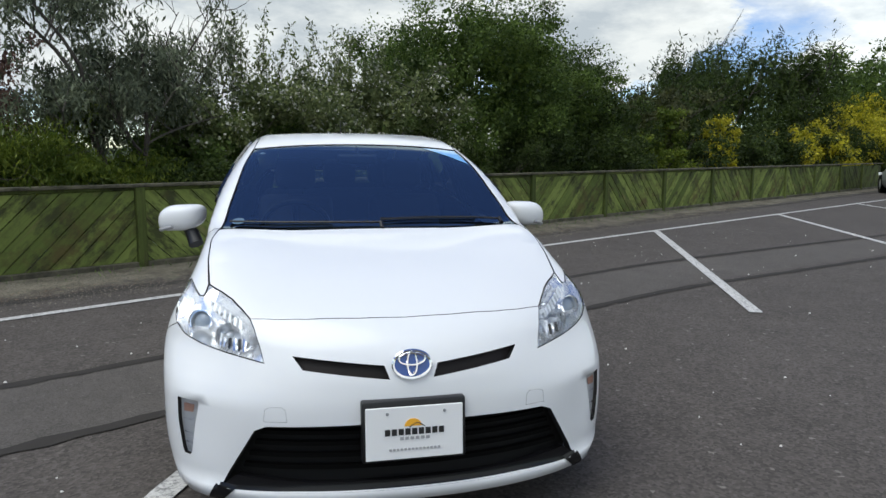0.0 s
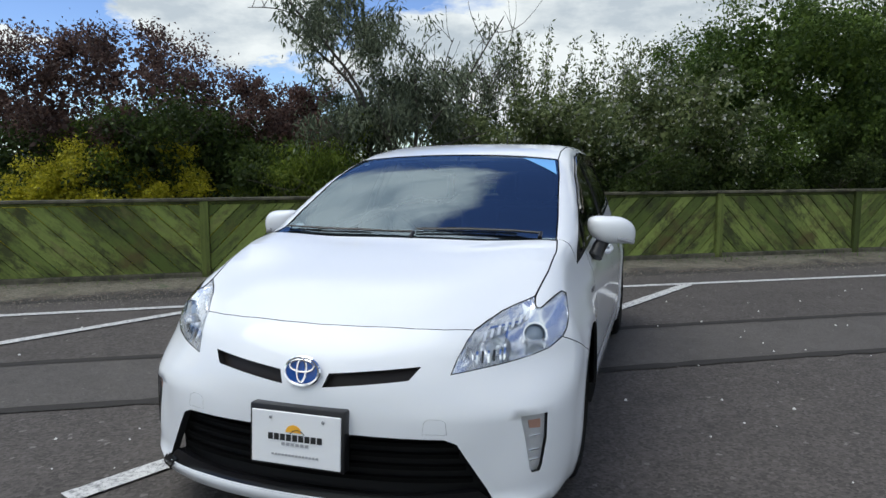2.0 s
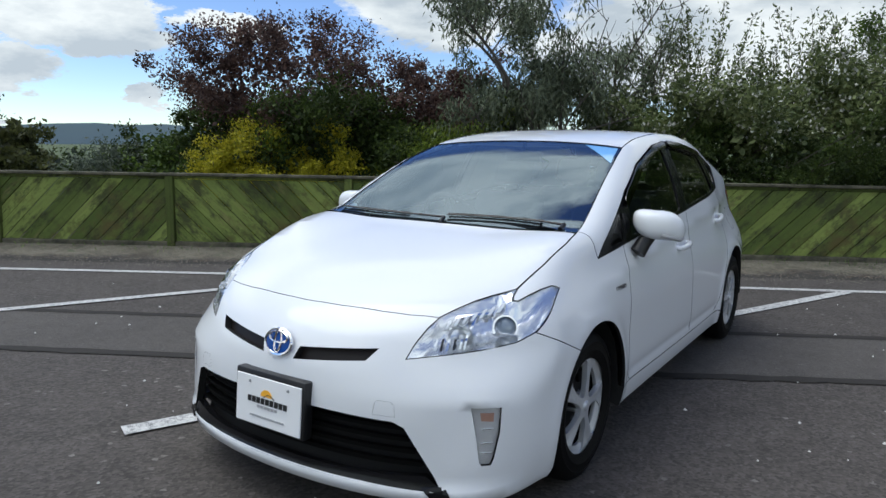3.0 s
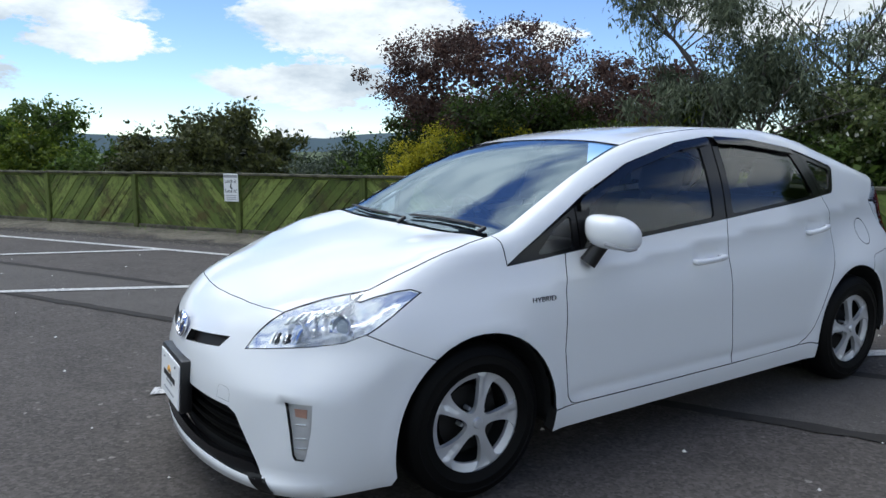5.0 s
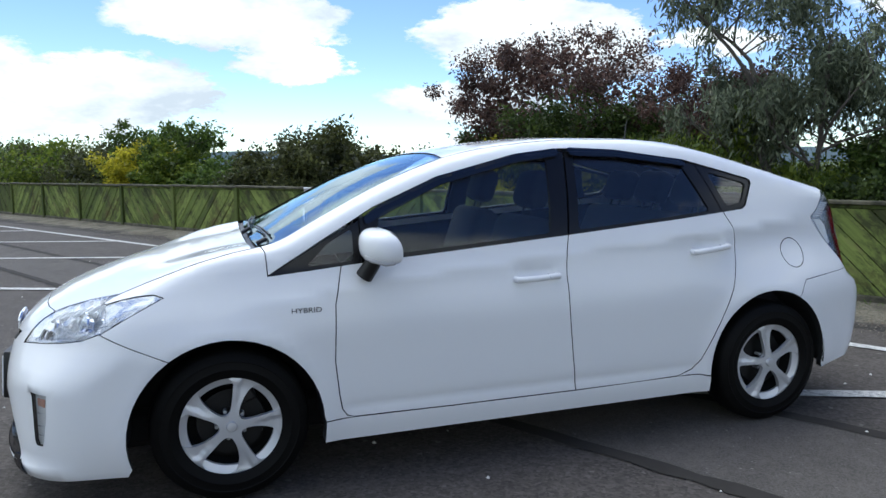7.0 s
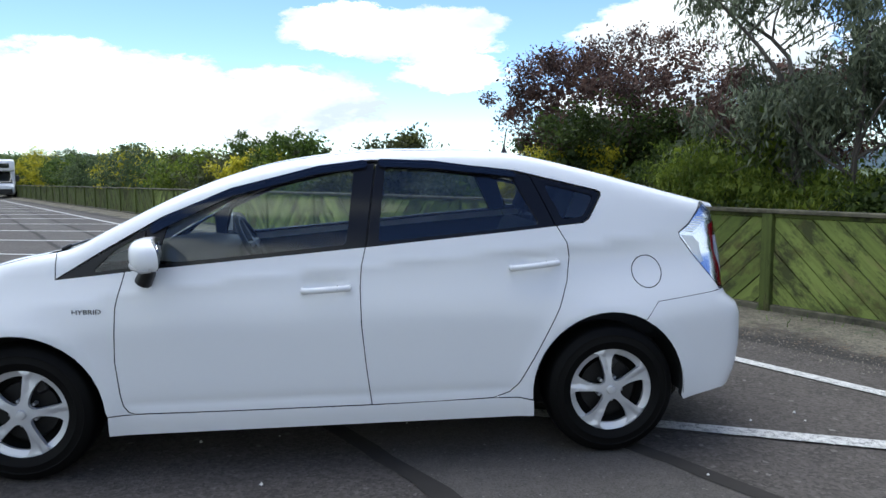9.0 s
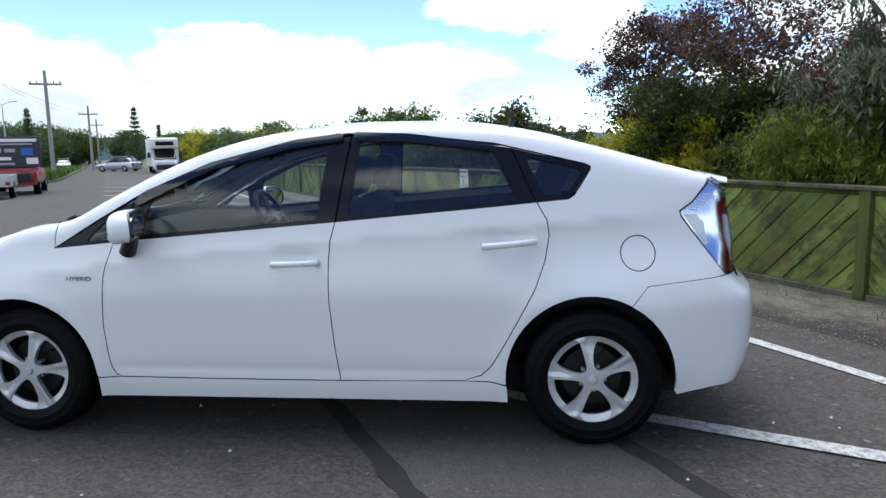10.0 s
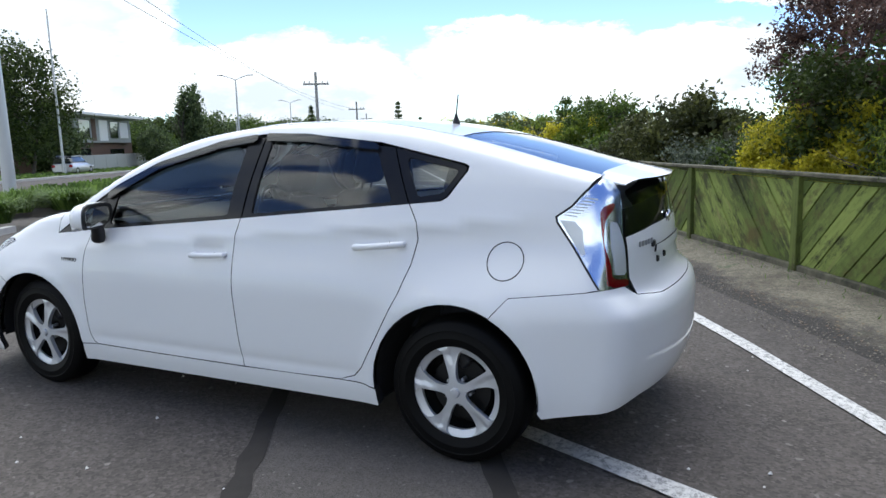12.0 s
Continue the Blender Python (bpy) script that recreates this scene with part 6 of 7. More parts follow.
fence = thing("fence", label="low green-stained timber fence with diagonal boards in chevrons", category="fence")
BAY, POST_0, LOW, HIGH = 2.30, .25, .088, .905


def bay_pose(k):
    """The pose of a bay: x along it, y away from the car park, z up."""
    a, b = (at(POST_0 + BAY * i, fence_n(POST_0 + BAY * i), .02) for i in (k, k + 1))
    d = (b - a).normalized()
    y = Vector((-d.y, d.x, 0)).normalized()
    return Matrix(((d.x, y.x, 0, a.x), (d.y, y.y, 0, a.y), (d.z, 0, 1, a.z), (0, 0, 0, 1)))


def clipped(poly, axis, value, sign):
    out = []
    for p, q in zip(poly, poly[1:] + poly[:1]):
        a, b = sign * (p[axis] - value), sign * (q[axis] - value)
        if a <= 0:
            out.append(p)
        if (a < 0) != (b < 0) and a != b:
            t = a / (a - b)
            out.append(tuple(p[i] + (q[i] - p[i]) * t for i in (0, 1)))
    return out


def board_outlines(lean):
    """The diagonal boards of one bay, cut off at its edges."""
    out, w = [], .150 * math.sqrt(2)
    x0 = -1.0
    while x0 < BAY + .2:
        a, b = x0, x0 + w - .014
        poly = [(a, LOW), (b, LOW), (b + .8, LOW + .8), (a + .8, LOW + .8)]
        if lean < 0:
            poly = [(BAY - x, z) for x, z in poly][::-1]
        for axis, v, sg in ((0, .055, -1), (0, BAY - .055, 1), (1, LOW, -1), (1, HIGH, 1)):
            poly = clipped(poly, axis, v, sg) if len(poly) > 2 else poly
        if len(poly) > 2 and abs(sum(p[0] * q[1] - p[1] * q[0] for p, q in zip(poly, poly[1:] + poly[:1]))) > .003:
            out.append(poly)
        x0 += w
    return out


UP = Matrix(((1, 0, 0, 0), (0, 0, 1, 0), (0, 1, 0, 0), (0, 0, 0, 1)))       # outline (x, z), thickness along y
BOARDS = {}
for lean in (1, -1):
    BOARDS[lean] = []
    for i, poly in enumerate(board_outlines(lean)):
        bm = bmesh.new()
        plate(bm, poly, .02, UP @ Matrix.Translation((0, 0, .006 * (i % 3))))
        bmesh.ops.recalc_face_normals(bm, faces=bm.faces[:])
        me = bpy.data.meshes.new("board")
        bm.to_mesh(me), bm.free()
        me.materials.append(BOARD_WOOD[lean])
        BOARDS[lean].append(me)


def shared(name, me, parent, m, label=""):
    ob = new(name, me)
    ob.parent, ob.matrix_basis = parent, m
    if label:
        ob["label"] = label
    return ob


def bar_mesh(name, lo, hi, mat, bevel=.006):
    bm = bmesh.new()
    box(bm, lo, hi, bevel)
    me = bpy.data.meshes.new(name)
    bm.to_mesh(me), bm.free()
    me.materials.append(mat)
    return me


POST_MESH = bar_mesh("post", (-.05, -.045, -.12), (.05, .055, .93), WOOD)
CAP_MESH = bar_mesh("top_rail", (-.01, -.05, .932), (BAY + .006, .06, .968), RAIL_WOOD)
HEAD_MESH = bar_mesh("head_board", (.05, -.004, .895), (BAY - .05, .012, .93), WOOD, .003)
PLINTH_MESH = bar_mesh("kick_board", (.05, -.03, -.08), (BAY - .05, .03, .085), RAIL_WOOD, .008)
RAIL_MESH = bar_mesh("rear_rail", (.03, .042, .3), (BAY - .03, .09, .39), RAIL_WOOD, .003)
far_bm = bmesh.new()
for k in range(-34, 12):
    m, lean = bay_pose(k), (1 if k % 2 else -1)
    shared("post", POST_MESH, fence, m)
    shared("top_rail", CAP_MESH, fence, m, "weathered grey top rail")
    shared("kick_board", PLINTH_MESH, fence, m, "dark weathered kick board")
    if -9 <= k <= 9:
        shared("head_board", HEAD_MESH, fence, m)
        shared("rear_rail", RAIL_MESH, fence, m)
        for me in BOARDS[lean]:
            shared("board", me, fence, m)
    else:
        for me in BOARDS[lean]:
            vs = [far_bm.verts.new(m @ v.co) for v in me.vertices]
            for f in me.polygons:
                far_bm.faces.new([vs[i] for i in f.vertices])
far_board = part("far_board", far_bm, WOOD, fence)
far_board["kind"] = "stuff"


# ---- across the road and down it ----
CONCRETE = material("pale_concrete", (.38, .37, .35), .85)
ck = Nodes(CONCRETE)
ck.color(ck.mix(ck.noise(5, 6, .65), (.28, .275, .26), (.46, .45, .43)))
GALV = material("galvanised_steel", (.48, .49, .50), .45, metal=.5)
POLE_WOOD = material("weathered_pole", (.33, .32, .30), .85)
CAR_SILVER = material("silver_car_paint", (.55, .56, .58), .3, metal=.6, coat=.6)
CAR_RED = material("red_car_paint", (.32, .012, .015), .3, coat=.7)
CAR_DARK = material("dark_car_paint", (.02, .022, .025), .25, coat=.8)
DARK_GLASS = material("dark_vehicle_glass", (.012, .014, .016), .05, coat=.5)
SIGN_NAVY = material("navy_board", (.012, .016, .035), .4)
SIGN_BLUE = material("blue_print", (.02, .12, .5), .5)
WALL_GREY = material("grey_cladding", (.30, .32, .31), .8)
WALL_BROWN = material("brown_cladding", (.10, .06, .04), .8)
ROOF_PALE = material("pale_roof_steel", (.55, .56, .56), .5)
ROOF_TILE = material("orange_roof_tile", (.50, .12, .05), .8)
# pale blue-grey: the haze of distance is painted into the hills
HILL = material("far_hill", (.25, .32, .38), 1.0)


def strip(name, s0, s1, n0, n1, up, mat, label, wave=0.0, thick=.12):
    """A raised strip of ground with edges."""
    ss = steps_between(s0, s1, 1.0, 14)
    verts, faces = [], []
    for s in ss:
        a = n0(s) if callable(n0) else n0
        b = n1(s) if callable(n1) else n1
        verts += [at(s, a, -.05), at(s, a, up), at(s, b, up), at(s, b, -.05)]
    for i in range(len(ss) - 1):
        for j in range(3):
            k = 4 * i + j
            faces.append((k, k + 4, k + 5, k + 1))
    faces += [(0, 1, 2, 3), tuple(4 * (len(ss) - 1) + j for j in (3, 2, 1, 0))]
    return tagged(mesh_ob(name, verts, faces, mat), label, kind="structure")


def island_edge(s):
    return -6.15 if s > -26 else -6.15 + 2.4 * float(ramp(-s, 26, 46))


far_road = sheet("far_road", steps_between(-260, 120, 1.0, 14), [-21, -17, -13, -9.4, -6.4, -5.7], -.004, ASPHALT, label="dark asphalt road beyond the planted island")
strip("island", -8.9, 60, lambda s: -9.6, lambda s: -6.36, .10, GROUND, "grassy end of the traffic island")
strip("kerb", -8.9, 60, lambda s: -6.36, lambda s: -6.2, .11, CONCRETE, "concrete kerb of the traffic island")
strip("island", -120, -15.2, lambda s: -9.6 if s > -30 else -9.6 + 2.6 * float(ramp(-s, 30, 50)), island_edge, .11, GROUND, "grass island between the road and the car park")
strip("kerb", -200, 100, lambda s: -21.4, lambda s: -21.0, .13, CONCRETE, "pale concrete kerb along the far side of the road")
strip("far_verge", -200, 100, lambda s: -30, lambda s: -21.4, .09, GROUND, "grass verge beyond the road")
for k in range(12):                         # lane marks
    s0 = -10.6 - 4.5 * k
    ribbon("lane_mark", run((s0, -4.55 + .012 * k * 4), (s0 - 1.0, -4.5 + .012 * k * 4), .3), .11, .012, LINE, "short white lane mark", .005, k)
for k in range(5):
    s0 = -13.0 - 4.4 * k
    ribbon("lane_mark", run((s0, -4.2), (s0 - .9, -5.2), .3), .10, .012, LINE, "white mark at the edge of the lane", .005, 40 + k)


def clump(s, n, r, h, count, seed, name="agapanthus_clump", label="clump of arching strap-leaved green plants", kind="grass"):
    """Strap leaves that arch out of one root."""
    rng = np.random.default_rng(seed)
    ob = thing(name, Matrix.Translation(at(s, n, .10)), label, "plant", "plants on the island")
    a, lean = rng.uniform(0, 2 * np.pi, count), rng.uniform(.15, 1.0, count)
    base = np.stack([np.cos(a), np.sin(a), 0 * a], -1) * (r * .45 * rng.uniform(0, 1, count) ** .5)[:, None]
    out = np.stack([np.cos(a + rng.normal(0, .5, count)), np.sin(a), 0 * a], -1)
    side = np.stack([-out[:, 1], out[:, 0], 0 * a], -1) * .018
    hh = h * rng.uniform(.6, 1.1, count)
    rows = []
    for t in (0, .4, .75, 1.0):
        z = hh * (1.9 * t - .95 * t * t * (1 + lean * .45))
        p = base + out * (r * lean * t ** 1.5)[:, None] + np.stack([0 * z, 0 * z, z], -1)
        w = side * (1 - t * t * .95)
        rows.append((p - w, p + w))
    quad = []
    for (l0, r0), (l1, r1) in zip(rows, rows[1:]):
        quad.append(np.stack([l0, r0, r1, l1], 1))
    quads("leaf_mass", np.concatenate(quad).reshape(-1, 3), LEAF[kind], ob)
    return ob


for k, (s, n, r, h) in enumerate(((-9.6, -7.0, .75, .62), (-10.6, -8.2, .7, .6), (-8.6, -8.0, .7, .6), (-13.0, -7.0, .85, .6), (-14.2, -7.6, .8, .55), (-13.4, -8.4, .8, .6), (-15.0, -8.6, .8, .55), (-12.4, -7.9, .7, .55))):
    clump(s, n, r, h, 420, 300 + k)
rng = np.random.default_rng(5)
for part_of, (s0, s1, n0, n1, count, h) in enumerate(((-60, -15.4, -9.2, -6.4, 15000, .42), (-100, -60, -7.2, -4.2, 3000, .4), (-200, 60, -29, -21.6, 6000, .12))):
    s = rng.uniform(s0, s1, count)
    n = rng.uniform(n0, n1, count)
    shift = np.where(s < -26, 2.4 * ramp(-s, 26, 46), 0) * (part_of == 0)
    b = np.stack([np.array(ALONG)[0] * s + np.array(ACROSS)[0] * (n + shift), np.array(ALONG)[1] * s + np.array(ACROSS)[1] * (n + shift), ground_z(s, n) + .10], -1)
    tall = h * rng.uniform(.5, 1.2, count)
    a = rng.uniform(0, 6.28, count)
    w = np.stack([np.cos(a), np.sin(a), 0 * a], -1) * (.05 + .0018 * np.hypot(b[:, 0], b[:, 1]))[:, None]
    tip = b + np.stack([rng.normal(0, .15, count) * h, rng.normal(0, .15, count) * h, tall], -1)
    g = quads("island_planting", np.stack([b - w, b + w, tip + w * .4, tip - w * .4], 1).reshape(-1, 3), LEAF["grass"], None)
    tagged(g, "low green planting and grass on the island", "grass", kind="stuff")


def lamp_post(s, n, h, arms, label):
    ob = thing("street_lamp", Matrix.Translation(at(s, n)) @ pose(0, 0, 0, 0, 0, 31.3), label, "street lamp", "street lamps")
    bm = bmesh.new()
    tube(bm, [(0, 0, 0), (0, 0, .9)], .16, 10, .15)
    tube(bm, [(0, 0, .9), (0, 0, h)], .105, 10, .05)
    part("pole", bm, GALV, ob, smooth=True)
    for sy in arms:
        bm = bmesh.new()
        tube(bm, [(0, 0, h - .05), (0, sy * .5, h + .16), (0, sy * 1.0, h + .30)], .035, 6)
        part("arm", bm, GALV, ob, smooth=True)
        bm = bmesh.new()
        box(bm, (-.10, sy * 1.2 - .26, h + .28), (.10, sy * 1.2 + .26, h + .36), .03)
        part("lamp_head", bm, STEEL, ob)
    return ob


def power_pole(s, n, h, label, turn=31.3):
    ob = thing("power_pole", Matrix.Translation(at(s, n)) @ pose(0, 0, 0, 0, 0, turn), label, "power pole", "power poles")
    bm = bmesh.new()
    tube(bm, [(0, 0, -.1), (0, 0, h)], .16, 10, .10)
    part("pole", bm, POLE_WOOD, ob, smooth=True)
    bm = bmesh.new()
    box(bm, (-.06, -1.0, h - 1.0), (.06, 1.0, h - .86), .01)
    part("cross_arm", bm, POLE_WOOD, ob)
    for y in (-.9, -.5, .5, .9):
        bm = bmesh.new()
        lathe(bm, [(.02, 0), (.05, .04), (.03, .10), (.05, .13), (.0005, .2)], Matrix.Translation((0, y, h - .86)), 10)
        part("insulator", bm, CONCRETE, ob, smooth=True)
    return ob


power_pole(-52.4, -4.5, 7.4, "grey timber power pole with a cross arm")
power_pole(-84.8, -2.5, 7.2, "distant grey power pole with a cross arm")
power_pole(-118, -2.0, 7.4, "distant grey power pole with a cross arm")
lamp_post(-55.7, -11.3, 7.3, (1, -1), "galvanised street lamp with two arms")
lamp_post(-88.0, -11.0, 7.5, (1, -1), "distant galvanised street lamp with two arms")
lamp_post(-53.5, -24.6, 12.6, (), "tall tapered pale pole beyond the road")
lamp_post(-66, -13.5, 4.6, (1,), "short galvanised lamp standard")
column = thing("concrete_pole", Matrix.Translation(at(-20.1, -11.9)), "thick grey steel pole beside the island", "pole")
bm = bmesh.new()
tube(bm, [(0, 0, 0), (0, 0, 9.5)], .21, 16, .15)
part("pole", bm, GALV, column, smooth=True)
for k, (dy, dz) in enumerate(((.0, 7.2), (1.6, 7.0))):                  # wires overhead
    bm = bmesh.new()
    a, b = at(-84.8, -2.5 - dy, 6.2), at(-20, -11.9 + dy, 8.9 - .2 * k)
    tube(bm, [a.lerp(b, i / 14) - Vector((0, 0, 1.0 * math.sin(math.pi * i / 14))) for i in range(15)], .012, 4)
    tagged(part("power_wire", bm, BLACK_PLASTIC, None), "black overhead wire between poles", "wire")


def small_wheel(parent, x, y, r=.31, w=.2):
    bm = bmesh.new()
    lathe(bm, [(r * .62, -w / 2), (r * .95, -w / 2), (r, -w * .3), (r, w * .3), (r * .95, w / 2), (r * .62, w / 2)], Matrix.Translation((x, y, r)) @ pose(0, 0, 0, 0, 90, 0), 22)
    t = part("tyre", bm, RUBBER, parent, smooth=True)
    bm = bmesh.new()
    sx = 1 if x > 0 else -1
    lathe(bm, [(.0005, sx * .03), (r * .3, sx * .04), (r * .55, sx * .02), (r * .64, 0)], Matrix.Translation((x + sx * w * .3, y, r)) @ pose(0, 0, 0, 0, 90, 0), 18)
    part("hub", bm, SILVER, parent, smooth=True)


def side_loft(bm, stations):
    """A body through cross-sections (y, half width low, half width high, z low, z belt, z top, half width roof)."""
    rings = []
    for y, wl, wb, z0, zb, zt, wt in stations:
        half = [(0, z0), (wl * .9, z0), (wl, z0 + .12), (wb, (z0 + zb) / 2), (wb * .97, zb), (wt, zt - .05), (wt * .85, zt), (0, zt + .01)]
        ring_v = [bm.verts.new((x, y, z)) for x, z in half] + [bm.verts.new((-x, y, z)) for x, z in half[-2:0:-1]]
        rings.append(ring_v)
    n = len(rings[0])
    for a, b in zip(rings, rings[1:]):
        for i in range(n):
            bm.faces.new((a[i], a[(i + 1) % n], b[(i + 1) % n], b[i]))
    bm.faces.new(rings[0][::-1]), bm.faces.new(rings[-1])
    return bm


def plain_car(m, paint, label, kind="hatch", category="car"):
    """A parked car as seen from far off: body, glass, lamps, wheels."""
    ob = thing("parked_car", m, label, category, "parked cars")
    long_roof = kind == "van"
    bm = bmesh.new()
    side_loft(bm, [(-2.1, .70, .72, .25, .55, .62, .6), (-1.95, .78, .80, .2, .6, .72, .68), (-1.0, .84, .85, .2, .72, .90, .72), (-.8, .84, .86, .2, .76, .95, .76),
                   (1.6, .84, .86, .2, .80, .98, .76), (2.0, .80, .82, .22, .78, .95, .72), (2.1, .74, .76, .28, .7, .85, .65)])
    part("body", bm, paint, ob, smooth=True)
    bm = bmesh.new()
    rear = 2.05 if long_roof else 1.75
    side_loft(bm, [(-.95, .74, .75, .86, .92, .95, .70), (-.25, .74, .74, .9, 1.1, 1.40, .60), (.3, .74, .74, .9, 1.1, 1.46, .60), (rear - .45, .74, .74, .9, 1.1, 1.44, .59), (rear, .70, .70, .9, .98, 1.05 if not long_roof else 1.3, .6)])
    part("glasshouse", bm, DARK_GLASS, ob, smooth=True)
    bm = bmesh.new()
    side_loft(bm, [(-.28, .62, .62, 1.38, 1.40, 1.43, .55), (.3, .63, .63, 1.42, 1.45, 1.485, .56), (rear - .4, .62, .62, 1.40, 1.43, 1.465, .55)])
    part("roof", bm, paint, ob, smooth=True)
    for sx in (1, -1):
        for y, mat in ((-2.06, CLEAR_WHITE), (2.07, RED_LENS)):
            bm = bmesh.new()
            box(bm, (sx * .66 - .12, y - .06, .60 if mat is RED_LENS else .55), (sx * .66 + .12, y + .06, .82 if mat is RED_LENS else .68), .02)
            part("lamp", bm, mat, ob)
        for y in (-1.3, 1.3):
            small_wheel(ob, sx * .76, y)
    return ob


def facing_pose(s, n, turn):
    return Matrix.Translation(at(s, n)) @ pose(0, 0, 0, 0, 0, turn)


ROAD_TURN = 31.3 + 90                        # a car whose nose points along the road, towards the camera
plain_car(facing_pose(24.0, 2.0, 31.3 - 65 + 180), CAR_SILVER, "silver-grey car parked further along the bays")
plain_car(facing_pose(-73, .0, 31.3 - 40), CAR_SILVER, "silver hatchback crossing the far car park")
plain_car(facing_pose(-69, -15.3, ROAD_TURN), CAR_SILVER, "silver estate car on the far side of the road", "van")
plain_car(facing_pose(-76, -14.2, ROAD_TURN), CAR_DARK, "dark car on the far side of the road")
plain_car(facing_pose(-84, -15.0, ROAD_TURN), CAR_DARK, "dark car on the far side of the road")
plain_car(facing_pose(-56.0, -24.9, ROAD_TURN + 180), CAR_SILVER, "silver people carrier parked beyond the road", "van")
plain_car(facing_pose(-80, -18.2, ROAD_TURN), CAR_RED, "red car on the far side of the road")
plain_car(facing_pose(-108, -6.5, ROAD_TURN), PAINT_FAR, "white car far down the road")

# motorhome
mh = thing("motorhome", facing_pose(-61.5, 3.3, ROAD_TURN), "white motorhome facing down the car park", "motorhome")
bm = bmesh.new()
box(bm, (-1.12, -2.4, .55), (1.12, 3.6, 2.95), .12, segs=2)
part("living_body", bm, PAINT_FAR, mh, smooth=True)
bm = bmesh.new()
side_loft(bm, [(-3.55, .85, .9, .35, .8, .95, .75), (-3.3, .95, 1.0, .3, .9, 1.15, .85), (-2.75, 1.0, 1.02, .3, 1.1, 1.25, .9), (-2.3, 1.02, 1.05, .3, 1.4, 2.1, .9)])
part("cab", bm, PAINT_FAR, mh, smooth=True)
bm = bmesh.new()
side_loft(bm, [(-3.3, .80, .82, 1.12, 1.15, 1.2, .7), (-2.45, .88, .9, 1.2, 1.5, 2.02, .8), (-2.35, .88, .9, 1.2, 1.5, 2.05, .8)])
part("windscreen", bm, DARK_GLASS, mh, smooth=True)
bm = bmesh.new()
box(bm, (-1.08, -3.1, 2.05), (1.08, -2.35, 2.9), .18, segs=3)
part("over_cab", bm, PAINT_FAR, mh, smooth=True)
bm = bmesh.new()
box(bm, (-.7, -3.13, 2.3), (.7, -3.08, 2.65), .03)
part("over_cab_window", bm, DARK_GLASS, mh)
bm = bmesh.new()
box(bm, (-.75, -3.62, .35), (.75, -3.50, .75), .04)
part("grille", bm, BLACK_PLASTIC, mh)
for sx in (1, -1):
    bm = bmesh.new()
    box(bm, (sx * .72 - .16, -3.58, .72), (sx * .72 + .16, -3.42, .95), .04)
    part("headlamp", bm, CLEAR_WHITE, mh)
    bm = bmesh.new()
    box(bm, (sx * 1.22 - .12, -2.75, 1.3), (sx * 1.22 + .12, -2.6, 1.75), .04)
    part("door_mirror", bm, BLACK_PLASTIC, mh)
    for y in (-2.75, 1.9):
        small_wheel(mh, sx * .92, y, .34, .22)

# pick-up with an advertising board, and a small trailer
pick = thing("pickup_truck", facing_pose(-28.6, -4.35, ROAD_TURN + 180), "red pick-up truck with a dark advertising board", "pickup")
bm = bmesh.new()
side_loft(bm, [(-2.4, .75, .78, .4, .75, .9, .65), (-1.2, .85, .87, .35, .9, 1.05, .72), (.2, .85, .87, .35, .95, 1.05, .75), (.3, .85, .87, .35, .85, .92, .75), (2.3, .85, .86, .4, .85, .92, .75)])
part("body", bm, CAR_RED, pick, smooth=True)
bm = bmesh.new()
side_loft(bm, [(-1.25, .74, .76, .95, 1.0, 1.05, .7), (-.6, .75, .76, 1.0, 1.2, 1.62, .6), (.05, .75, .76, 1.0, 1.2, 1.64, .6), (.25, .74, .75, 1.0, 1.1, 1.5, .6)])
part("cab_glass", bm, DARK_GLASS, pick, smooth=True)
bm = bmesh.new()
box(bm, (-.62, -.6, 1.62), (.62, .15, 1.70), .03)
part("roof", bm, CAR_RED, pick)
bm = bmesh.new()
box(bm, (-.75, 2.28, .5), (.75, 2.34, .85), .01)
part("tailgate", bm, BLACK_PLASTIC, pick)
for sx in (1, -1):
    bm = bmesh.new()
    box(bm, (sx * .72 - .07, 2.3, .58), (sx * .72 + .07, 2.37, .85), .01)
    part("tail_lamp", bm, RED_LENS, pick)
    for y in (-1.5, 1.5):
        small_wheel(pick, sx * .74, y, .36, .24)
board = thing("billboard", facing_pose(-29.5, -4.45, ROAD_TURN + 180), "dark blue advertising board standing on a truck bed", "billboard")
bm = bmesh.new()
box(bm, (-1.02, 1.55, 1.05), (1.02, 1.63, 2.22), .01)
part("panel", bm, SIGN_NAVY, board)
for x0, x1, z0, z1, mat in ((-.9, .9, 2.02, 2.14, PLATE), (-.75, .75, 1.9, 1.96, BAR_GREY), (-.75, -.35, 1.5, 1.78, SIGN_BLUE), (-.15, .2, 1.62, 1.76, BAR_GREY), (.3, .85, 1.62, 1.78, BAR_GREY), (0, .9, 1.32, 1.44, PLATE), (-.9, -.5, 1.16, 1.40, PLATE), (-.1, .9, 1.14, 1.22, BAR_GREY)):
    bm = bmesh.new()
    box(bm, (x0, 1.63, z0), (x1, 1.636, z1))
    part("print_bar", bm, mat, board)
for sx in (1, -1):
    bm = bmesh.new()
    box(bm, (sx * .9 - .03, 1.5, .85), (sx * .9 + .03, 1.56, 2.2))
    part("upright", bm, STEEL, board)
trailer = thing("box_trailer", facing_pose(-24.6, -4.85, ROAD_TURN + 180), "small galvanised box trailer behind a pick-up", "trailer")
bm = bmesh.new()
